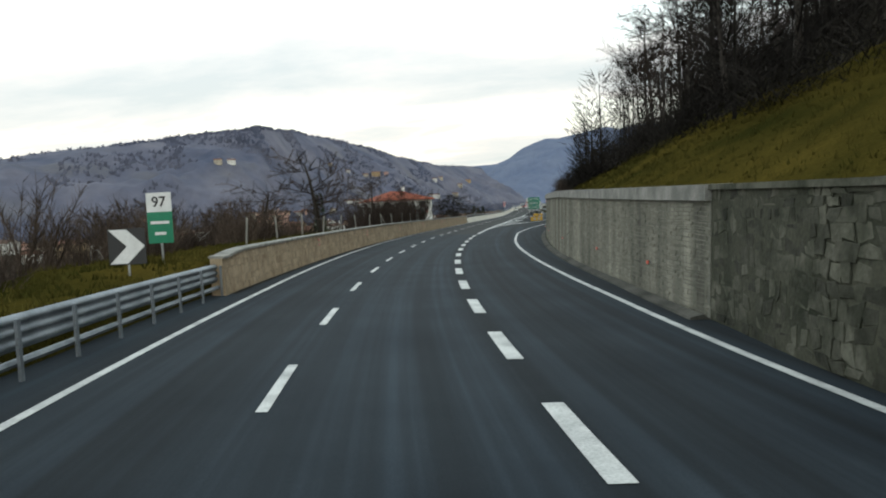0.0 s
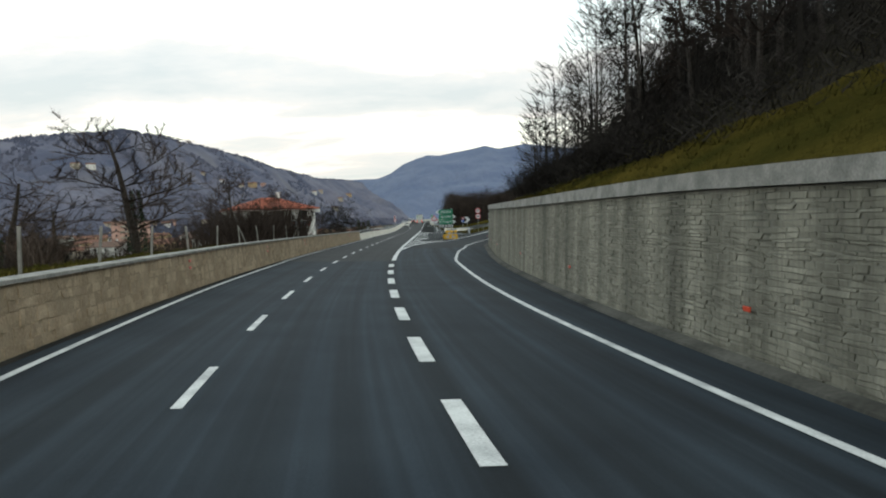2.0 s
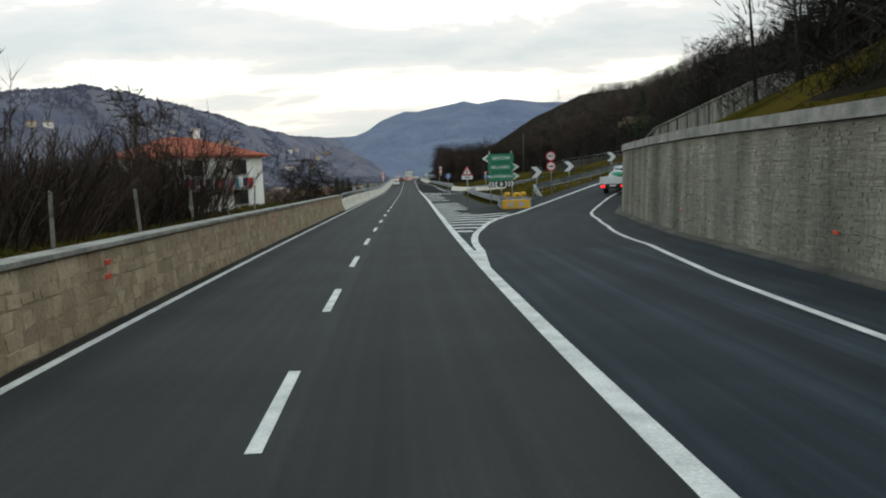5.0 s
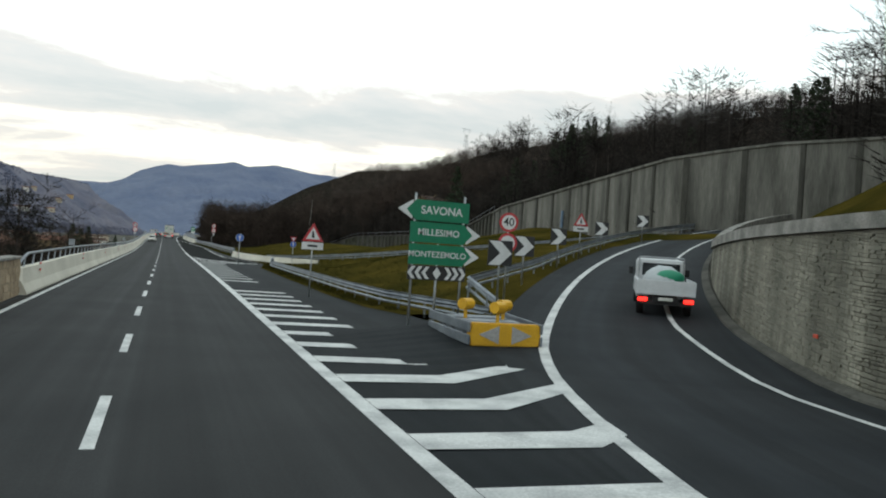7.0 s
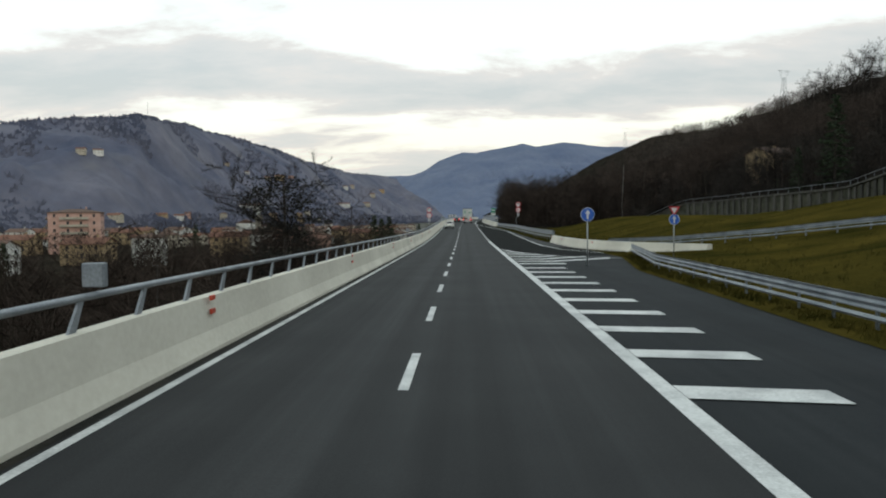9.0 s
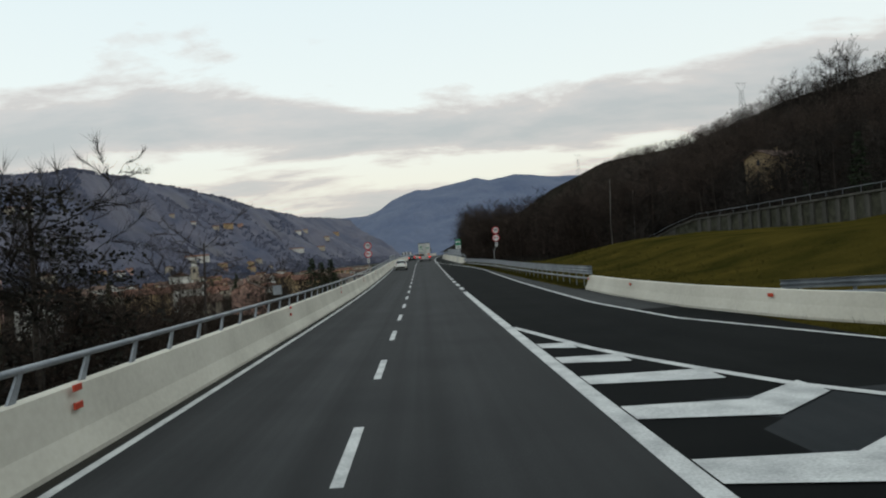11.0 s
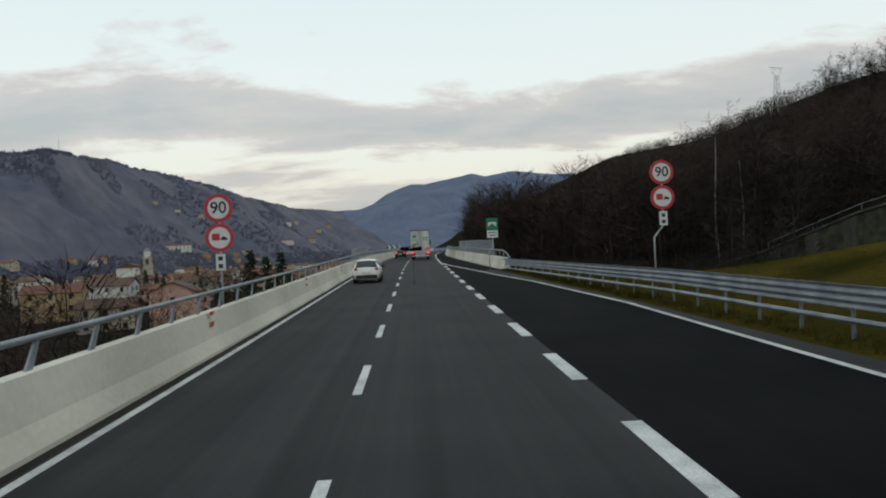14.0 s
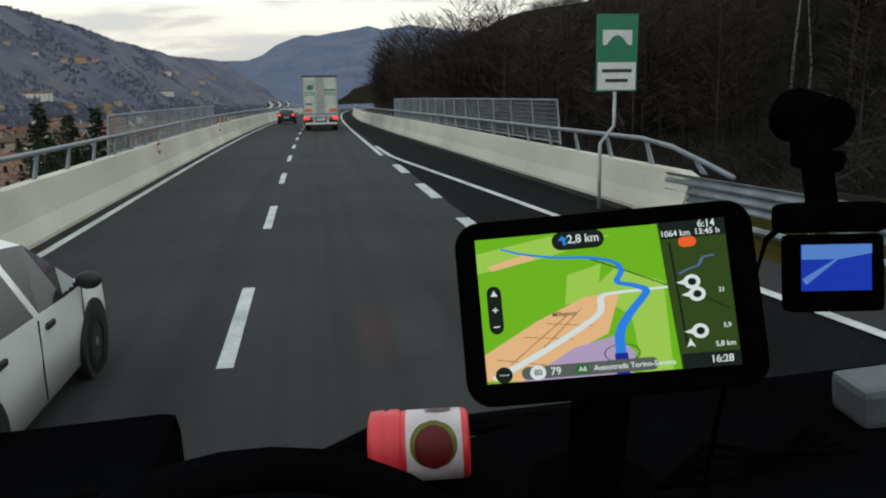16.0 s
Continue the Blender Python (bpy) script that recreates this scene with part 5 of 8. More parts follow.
# hillside above the stone wall, then beyond the far wall, then beside the viaduct
spots = []
for _ in range(72):
    s = rng.uniform(-30, 100)
    spots.append((s, lerp(s, WALL_S, WALL_O) + 7 + lerp(s, [-60, 10, 30, 60], [16, 10, 5, 2]) + 34 * rng.random() ** 1.5))
for _ in range(26):
    f, r = radians(rng.uniform(10, 110)), rng.uniform(3, 40)
    spots.append((RC_S + r * math.sin(f), RC_O - r * math.cos(f)))
for _ in range(30):
    f, r = radians(rng.uniform(42, 80)), rng.uniform(28, 44.5)
    spots.append((RC_S + r * math.sin(f), RC_O - r * math.cos(f)))
for _ in range(34):
    s = rng.uniform(168, 352)
    spots.append((s, lerp(s, FAR_S, FAR_O) + 2.5 + 40 * rng.random() ** 1.4))
for _ in range(48):
    s = rng.uniform(340, 520)
    spots.append((s, lerp(s, [340, 380, 420, 560], [30, 19, 13, 11]) + 40 * rng.random() ** 1.4))
for i, (s, o) in enumerate(spots):
    pr = slim[i % 5] if rng.random() > 0.10 or s < 155 or s > 330 else pines[i % 2]
    lo, hi = (0.75, 1.2) if s < 150 else ((0.5, 0.8) if s < 330 else (0.95, 1.3))
    scatter(pr, [(s, o)], rng, lo, hi)


def woods(name, spots, mtl, label, seed, lo, hi, blades=90, width=0.07):
    """Far woods: a trunk and a loose crown of twigs for each tree, in one mesh."""
    r = random.Random(seed)
    w = Wood()
    for s, o in spots:
        p = on_top(s, o) - Vector((0, 0, 0.2))
        h = r.uniform(lo, hi)
        w.bar(p, p + Vector((r.uniform(-0.5, 0.5), r.uniform(-0.5, 0.5), h * 0.9)), 0.14, 0.03, 3)
        for _ in range(blades):
            k = r.uniform(0.18, 1.0)
            rad = h * 0.26 * math.sin(math.pi * min(1, k * 0.92)) ** 0.7
            a = r.uniform(0, 6.283)
            q = p + Vector((math.cos(a) * rad * r.random() ** 0.5, math.sin(a) * rad * r.random() ** 0.5, h * k))
            d = Vector((math.cos(a) * 0.7, math.sin(a) * 0.7, r.uniform(0.1, 1.1))).normalized()
            w.blade(q, q + d * h * r.uniform(0.07, 0.16), width)
    return tagged(link(name, w.mesh(mtl), None), label, "woods", kind="stuff")


sp = []
for _ in range(230):
    s = rng.uniform(-120, 103)
    sp.append((s, lerp(s, WALL_S, WALL_O) + lerp(s, [-120, 10, 30, 60], [26, 14, 8, 4]) + 75 * rng.random() ** 1.3))
for _ in range(70):
    f, r = radians(rng.uniform(5, 130)), rng.uniform(1, 42)
    sp.append((RC_S + r * math.sin(f), RC_O - r * math.cos(f)))
for _ in range(150):
    f = rng.uniform(24, 88)
    f, r = radians(f), rng.uniform(10, lerp(f, [24, 40, 48], [28, 33, 44]))
    sp.append((RC_S + r * math.sin(f), RC_O - r * math.cos(f)))
woods("woods", sp, M_TWIG, "dark leafless woods above the stone wall", 31, 6, 12, 260, 0.045)
sp = []
for _ in range(360):
    s = rng.uniform(100, 176)
    sp.append((s, lerp(s, [100, 150, 176], [112, 72, 52]) + 130 * rng.random()))
for _ in range(1000):
    s = rng.uniform(160, 360)
    sp.append((s, lerp(s, FAR_S, FAR_O) + 2 + 190 * rng.random()))
for _ in range(1300):
    sp.append((rng.uniform(335, 470), 40 + 200 * rng.random()))
# a clearing before the ochre house
sp = [(s, o) for s, o in sp if not (-8 < 0.876 * (387 - s) + 0.482 * (96 - o) < 20 and abs(0.482 * (387 - s) - 0.876 * (96 - o)) < 6.5)]
woods("woods", sp, M_TWIG, "dark leafless woods above the far wall", 32, 7, 13, 210, 0.07)
sp = []
for _ in range(800):
    s = rng.uniform(338, 690)
    sp.append((s, lerp(s, [338, 380, 420, 690], [32, 20, 13, 11]) + 150 * rng.random() ** 1.5))
woods("woods", sp, M_TWIG_RED, "dark leafless woods beside the viaduct", 33, 13, 19, 330, 0.06)

# woods over the hill behind
hill_ob = bpy.data.objects["hill_right"]
r = random.Random(77)
w = Wood()
hv = [v.co for v in hill_ob.data.vertices if -60 < v.co.y < 1300]
for _ in range(4200):
    c = r.choice(hv)
    p = HILL.find_nearest(c + Vector((r.uniform(-5, 5), r.uniform(-5, 5), 0)))[0] - Vector((0, 0, 0.5))
    h = r.uniform(7, 12) * (1.25 if c.y > 700 else 1.0)
    w.bar(p, p + Vector((0, 0, h * 0.85)), 0.16, 0.04, 3)
    for _ in range(70):
        k = r.uniform(0.10, 1.0)
        rad = h * 0.36 * math.sin(math.pi * min(1, k * 0.92)) ** 0.7
        a = r.uniform(0, 6.283)
        q = p + Vector((math.cos(a) * rad * r.random() ** 0.5, math.sin(a) * rad * r.random() ** 0.5, h * k))
        d = Vector((math.cos(a) * 0.7, math.sin(a) * 0.7, r.uniform(0.0, 1.1))).normalized()
        w.blade(q, q + d * h * r.uniform(0.08, 0.18), 0.26)
# a lighter twig tone that paints haze over the hill crest
M_TWIG_HAZE = mat("hillside_twigs_haze_tint", (0.021, 0.0172, 0.0150), (0.070, 0.056, 0.047), 0.05, 0.95, 0, 0.0, 2, rand=0.35)
M_TWIG_HAZE.node_tree.nodes["Principled BSDF"].inputs["Specular IOR Level"].default_value = 0.0
tagged(link("woods", w.mesh(M_TWIG_HAZE), None), "dark leafless woods over the hill crest", "woods", kind="stuff")

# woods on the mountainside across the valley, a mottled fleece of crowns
# crowns coloured pale blue, with the haze mixed into their base
M_FARWOOD = mat("far_woods_haze_tint", (0.076, 0.087, 0.132), (0.130, 0.132, 0.170), 0.0045, 1.0, 0, 0.0, 0.02, (0.34, 0.66), rand=0.06)
far_ob = bpy.data.objects["mountain_left"]
fv = [[far_ob.data.vertices[i].co for i in p.vertices] for p in far_ob.data.polygons]
fv = [q for i, q in enumerate(fv) if q[0].y > 500 and q[0].x > -1700 and (43 <= i % 48 <= 45 or q[0].z < 6)]
w = Wood()
for _ in range(6500):
    q = r.choice(fv)
    p = q[0].lerp(q[1], r.random()).lerp(q[3].lerp(q[2], r.random()), r.random()) - Vector((0, 0, 1))
    h = r.uniform(5, 9)
    for _ in range(5):
        a = r.uniform(0, 6.283)
        m = p + Vector((math.cos(a), math.sin(a), 0)) * h * 0.4 * r.random() + Vector((0, 0, h * r.uniform(0.0, 0.4)))
        w.blade(m, m + Vector((math.cos(a) * 0.4, math.sin(a) * 0.4, 1)).normalized() * h * r.uniform(0.3, 0.6), h * 0.2)
fv = [[far_ob.data.vertices[i].co for i in p.vertices] for p in far_ob.data.polygons]
fv = [q for q in fv if 500 < q[0].y < 2900 and q[0].x > -1350]
for _ in range(9000):
    q = r.choice(fv)
    p = q[0].lerp(q[1], r.random()).lerp(q[3].lerp(q[2], r.random()), r.random()) - Vector((0, 0, 1))
    if noise.noise(Vector((p.x * 0.007, p.y * 0.007, 8.0))) < 0.02:
        continue
    h = r.uniform(6, 11)
    for _ in range(3):
        a = r.uniform(0, 6.283)
        m = p + Vector((math.cos(a), math.sin(a), 0)) * h * 0.4 * r.random()
        w.blade(m, m + Vector((math.cos(a) * 0.4, math.sin(a) * 0.4, 1)).normalized() * h * r.uniform(0.5, 1.0), h * 0.26)
tagged(link("woods", w.mesh(M_FARWOOD), None), "woods along the crest and foot of the mountain, tinted blue for haze", "woods", kind="stuff")

# undergrowth: brushwood over the wooded slopes
def brush(name, spots, hh, per, mtl, label, seed, width=0.03):
    r = random.Random(seed)
    w = Wood()
    for s, o in spots:
        p = on_top(s, o) - Vector((0, 0, 0.1))
        h = hh * r.uniform(0.5, 1.2)
        for _ in range(per):
            b = p + Vector((r.uniform(-1, 1), r.uniform(-1, 1), 0)) * h * 0.5 + Vector((0, 0, r.uniform(0, 0.6) * h))
            d = Vector((r.uniform(-0.7, 0.7), r.uniform(-0.7, 0.7), r.uniform(0.2, 1.0))).normalized()
            w.blade(b, b + d * h * r.uniform(0.18, 0.45), width)
    return tagged(link(name, w.mesh(mtl), None), label, "undergrowth", kind="stuff")


sp = []
for _ in range(1500):
    s = rng.uniform(-70, 103)
    sp.append((s, lerp(s, WALL_S, WALL_O) + lerp(s, [-70, 5, 25, 50, 80], [21, 15, 8.5, 5.0, 3.2]) + 60 * rng.random() ** 1.8))
for _ in range(500):
    f, r = radians(rng.uniform(5, 120)), rng.uniform(1, 43)
    sp.append((RC_S + r * math.sin(f), RC_O - r * math.cos(f)))
brush("brushwood", sp, 3.0, 70, M_TWIG, "dense brown winter brushwood above the stone wall", 3, 0.024)
sp = []
for _ in range(1900):
    s = rng.uniform(152, 352)
    sp.append((s, lerp(s, FAR_S, FAR_O) + 1.5 + 90 * rng.random() ** 1.7))
for _ in range(1500):
    s = rng.uniform(345, 640)
    sp.append((s, lerp(s, [345, 380, 420, 640], [28, 20, 14, 12]) + 100 * rng.random() ** 1.7))
for _ in range(700):
    s = rng.uniform(318, 350)
    sp.append((s, rng.uniform(14, 46)))
brush("brushwood", sp, 4.5, 30, M_TWIG, "dense brown winter woods on the far hillside", 4, 0.05)

# left side: spreading old trees behind the tan wall
t, c = bare_tree(7, 8.0, 0.75, 1.6, 13, 0.15)
for v in c.v:
    v.x, v.y = v.x * 1.4, v.y * 1.4
for v in t.vertices:
    v.co.x, v.co.y = v.co.x * 1.4, v.co.y * 1.4
old = tree_thing("tree", t, c.mesh(M_TWIG_WARM), place_on(82, -14, 0.9), "spreading bare old tree with ivy on its trunk", "old trees", ivy_on(None, random.Random(3), 4.2, 0.42, 1500))
t, c = bare_tree(9, 6.2, 0.8, 1.3, 9, 0.2)
old2 = tree_thing("tree", t, c.mesh(M_TWIG_WARM), place_on(99, -11.5, 0.9), "low spreading bare tree behind the tan wall", "old trees")
scatter(old, [(60, -24), (70, -17), (76, -26), (66, -31), (88, -22), (56, -36), (95, -30)], rng, 0.85, 1.15)
scatter(old2, [(68, -19), (90, -17), (112, -10.5), (52, -20), (106, -15)], rng, 0.8, 1.15)
shrubs = []
for i in range(3):
    th = empty("bush", place_on((104, 109, 37)[i], (-9.5, -10.0, -13)[i], 0.8), "tangled reddish-brown leafless bush", "bush", "leafless bushes")
    link("brushwood_stem", shrub_mesh(80 + i, (4.2, 5.0, 3.2)[i], (60, 70, 50)[i], (M_TWIG_WARM, M_TWIG_WARM, M_TWIG)[i]), None, th)
    shrubs.append(th)
for i in range(80):
    s = rng.uniform(-10, 140)
    scatter(shrubs[i % 3], [(s, -11 - 24 * rng.random() ** 1.5)], rng, 0.5, 1.0)
for s, o in ((100, -9), (103, -11), (106, -8.6), (110, -8.8), (113, -9.4), (97, -10), (116, -9), (101, -12), (108, -12.5), (112, -12), (94, -12), (105, -14), (98, -9.4), (102, -13), (107, -10.6), (110, -14), (114, -11.4), (118, -12.6), (99, -14.5), (115, -13.5), (92, -9.8)):
    scatter(shrubs[int(s) % 2], [(s, o)], rng, 1.0, 1.45)
pale = empty("bush", place_on(34, -11, 0.3), "tall pale-brown dry winter bush on the verge", "bush", "dry verge bushes")
link("brushwood_stem", shrub_mesh(91, 4.0, 70, M_TWIG_PALE), None, pale)
for i in range(26):
    scatter(pale, [(rng.uniform(12, 62), -9.5 - 8 * rng.random())], rng, 0.6, 1.15)
# tall trees that rise past the viaduct
tall = []
for i in range(3):
    t, c = bare_tree(90 + i, (15, 17, 13)[i], 1.0, 0.7, 12)
    tall.append(tree_thing("tree", t, c.mesh(M_TWIG_RED), place_on((226, 238, 214)[i], (-18, -24, -27)[i]), "tall bare valley tree rising past the viaduct parapet", "valley trees"))
for i in range(30):
    s = rng.uniform(172, 300)
    scatter(tall[i % 3], [(s, -13 - 36 * rng.random() ** 1.2)], rng, 0.5, 0.78)
for i in range(16):
    s = rng.uniform(275, 420)
    scatter(tall[i % 3], [(s, -26 - 60 * rng.random())], rng, 0.4, 0.6)
sp = [(rng.uniform(165, 262), -18 - 90 * rng.random() ** 1.3) for _ in range(290)] + [(rng.uniform(255, 330), -16 - 50 * rng.random()) for _ in range(80)]
woods("woods", sp, M_TWIG_RED, "brown leafless trees below the viaduct", 34, 7, 14, 330, 0.032)
sp = [(rng.uniform(262, 440), -30 - 130 * rng.random()) for _ in range(90)] + [(rng.uniform(40, 165), -22 - 110 * rng.random()) for _ in range(110)]
woods("woods", sp, M_TWIG_WARM, "brown leafless trees on the valley slope", 35, 5, 10, 220, 0.045)
sp = [(rng.uniform(420, 690), -34 - 330 * rng.random() ** 1.2) for _ in range(260)]
woods("woods", sp, M_TWIG, "dark bare trees between the town houses", 36, 5, 10, 110, 0.10)
scatter(pines[1], [(172, 92), (182, 74), (160, 98), (178, 84), (330, 76), (352, 88)], rng, 0.5, 0.75)
scatter(pines[1], [(268, 73), (262, 90), (255, 80), (250, 110), (285, 68), (300, 97), (240, 76), (275, 120), (232, 96), (248, 66)], rng, 0.8, 1.2)
scatter(pines[0], [(392, -22), (398, -25), (388, -27), (470, -70), (300, -95), (430, -60), (436, -66), (520, -110), (526, -118), (560, -60), (600, -140), (455, -120), (640, -70)], rng, 0.7, 1.0)
sp = [(rng.uniform(150, 430), -7 - 110 * rng.random() ** 1.4) for _ in range(1500)] + [(rng.uniform(-60, 150), -17 - 90 * rng.random()) for _ in range(700)]
brush("brushwood", [q for q in sp if q[0] < 160], 3.2, 26, M_TWIG_WARM, "brown winter scrub below the road", 5, 0.035)
brush("brushwood", [q for q in sp if q[0] >= 160], 3.2, 26, M_TWIG_RED, "dark brown winter scrub below the viaduct", 8, 0.035)

# grass blades along the verges
def tufts(name, spots, mtl, label, seed, lift=None):
    r = random.Random(seed)
    w = Wood()
    for s, o in spots:
        p = at(s, o, ground_h(s, o) - 0.02 if lift is None else lift)
        for _ in range(5):
            d = Vector((r.uniform(-0.6, 0.6), r.uniform(-0.6, 0.6), 1)).normalized()
            b = p + Vector((r.uniform(-0.15, 0.15), r.uniform(-0.15, 0.15), 0))
            w.blade(b, b + d * r.uniform(0.08, 0.28), 0.02)
    return tagged(link(name, w.mesh(mtl), None), label, "grass", kind="stuff")


M_BLADE = mat("grass_blades", (0.030, 0.032, 0.008), (0.079, 0.066, 0.018), 0.4, 0.95, 0, 0.0, 6, rand=0.3)
M_BLADE.node_tree.nodes["Principled BSDF"].inputs["Specular IOR Level"].default_value = 0.0
sp = [(rng.uniform(-20, 142), -4.7 - 6 * rng.random() ** 1.5) for _ in range(5000)]
sp += [(rng.uniform(128, 232), 10.5 + 30 * rng.random() ** 2) for _ in range(7000)]
sp += [(rng.uniform(231, 308), 10.0 + 14 * rng.random() ** 2) for _ in range(4000)]
sp += [(s, lerp(s, WALL_S, WALL_O) + 1.9 + 12 * rng.random()) for s in (rng.uniform(0, 103) for _ in range(5000))]
tufts("grass", [q for q in sp if not (103 < q[0] < 165 and math.hypot(q[0] - RC_S, q[1] - RC_O) - ramp_extra(60) < 58.5)], M_BLADE, "short yellow-green winter grass on the verges", 6)

sp = [(s, lerp(s, SLIP_S, SLIP_O) - 0.55 + 1.0 * rng.random()) for s in (rng.uniform(232, 308) for _ in range(1700))]
sp += [(s, lerp(s, GORE_S, GORE_O) - 0.65 + 1.0 * rng.random()) for s in (rng.uniform(142, 198) for _ in range(1300))]
tufts("grass", sp, M_BLADE, "dry tufts of winter grass under the guardrails", 14, 0.02)
scatter(pines[1], [(477, 184), (468, 190), (458, 186), (450, 191), (444, 186), (433, 187), (424, 190), (500, 200), (512, 214), (540, 213), (395, 150), (386, 152)], rng, 1.0, 1.5)
scatter(pines[0], [(384, -26.5), (387, -24.5), (381, -28.5)], rng, 1.05, 1.25)
scatter(slim[1], [(684, 174), (694, 179), (631, 182), (664, 189), (589, 185), (608, 192), (554, 185), (574, 194), (685, 184), (634, 189), (586, 190)], rng, 1.5, 2.1)
scatter(slim[3], [(300, 84), (306, 92), (313, 86), (296, 94), (290, 88), (284, 92)], rng, 0.7, 0.95)
scatter(pines[1], [(303, 90), (294, 86)], rng, 0.7, 0.9)
# pale tall trees on the slope beyond the ravine
t, c = bare_tree(131, 19, 1.6, 0.55, 9)
t.materials.clear()
t.materials.append(M_COPING)
tree_thing("tree", t, c.mesh(M_TWIG_RED), place_on(360, 45.4), "tall pale-barked bare poplar before the dark woods", "pale poplars")
t, c = bare_tree(132, 15, 1.6, 0.5, 8)
t.materials.clear()
t.materials.append(M_COPING)
tree_thing("tree", t, c.mesh(M_TWIG_RED), place_on(368, 52.3), "slim pale-barked bare poplar before the dark woods", "pale poplars")

# a broad dark tree that stands over the viaduct, with dense twig clumps in layers
rt = random.Random(145)
t, c = bare_tree(144, 19.5, 0.85, 0.9, 20, 0.06)
w = Wood()
for _ in range(150):
    k = rt.uniform(0.42, 1.0)
    a, rr = rt.uniform(0, 6.283), 5.4 * math.sin(math.pi * min(1.0, 0.18 + 0.78 * (1 - k))) * rt.random() ** 0.5
    p = Vector((rr * math.cos(a), rr * math.sin(a), 19.5 * k - 0.12 * rr))
    for _ in range(34):
        q = p + Vector((rt.gauss(0, 0.62), rt.gauss(0, 0.62), rt.gauss(0, 0.20)))
        w.leaf(q, Vector((rt.uniform(-1, 1), rt.uniform(-1, 1), rt.uniform(-0.3, 0.5))).normalized(), rt.uniform(0.16, 0.34), rt)
dark_tree = tree_thing("tree", t, c.mesh(M_TWIG), place_on(225, -18.0), "broad dark tree with layered clumps rising past the viaduct", "", None)
link("foliage", w.mesh(mat("dark_withered_leaves", (0.0075, 0.0078, 0.0060), (0.022, 0.0195, 0.014), 0.8, 0.9, 0, 0.0, 9, rand=0.3)), None, dark_tree, "dark withered leaf clumps")

# fence posts behind the tan wall
for i in range(14):
    s = 40 + 6.4 * i
    th = empty("fence_post", place_on(s, -7.6, None, 0), "thin grey concrete fence post in the grass", "fence post", "verge fence posts")
    b = bmesh.new()
    box(b, (0, 0, 0.7), (0.09, 0.09, 1.6), Matrix.Rotation(radians(rng.uniform(-6, 6)), 4, "Y"), 0.012)
    part("shaft", b, M_COPING, th)
    if i == 7:
        b = bmesh.new()
        tube(b, [(0.55, 0, 0.0), (0.0, 0, 1.3)], 0.035, 6)
        part("brace", b, M_COPING, th)

# ---- houses ----
M_ROOF = mat("terracotta_roof", (0.105, 0.052, 0.038), (0.185, 0.092, 0.062), 1.5, 0.9, 0, 0.6, 8, stretch=(1, 1, 1), rand=0.12)
M_ROOF_D = mat("dull_tile_roof", (0.078, 0.052, 0.042), (0.135, 0.084, 0.064), 1.2, 0.9, 0, 0.6, 8, rand=0.12)
M_WHITE = mat("white_render", (0.48, 0.472, 0.445), (0.62, 0.61, 0.575), 0.5, 0.9, 0, 0.2, 8)
M_CREAM = mat("cream_render", (0.31, 0.275, 0.22), (0.41, 0.365, 0.295), 0.5, 0.9, 0, 0.2, 8)
M_PINK = mat("pink_render", (0.39, 0.235, 0.190), (0.48, 0.31, 0.255), 0.5, 0.9, 0, 0.2, 8)
M_OCHRE = mat("ochre_render", (0.29, 0.205, 0.115), (0.36, 0.27, 0.16), 0.5, 0.9, 0, 0.2, 8)
M_GLASS = mat("dark_window_glass", (0.012, 0.014, 0.018), (0.03, 0.034, 0.04), 0.8, 0.12, 0, 0.0, 5)
M_SHUT = mat("dark_shutter", (0.030, 0.040, 0.034), (0.055, 0.060, 0.050), 2, 0.7, 0, 0.2, 20)


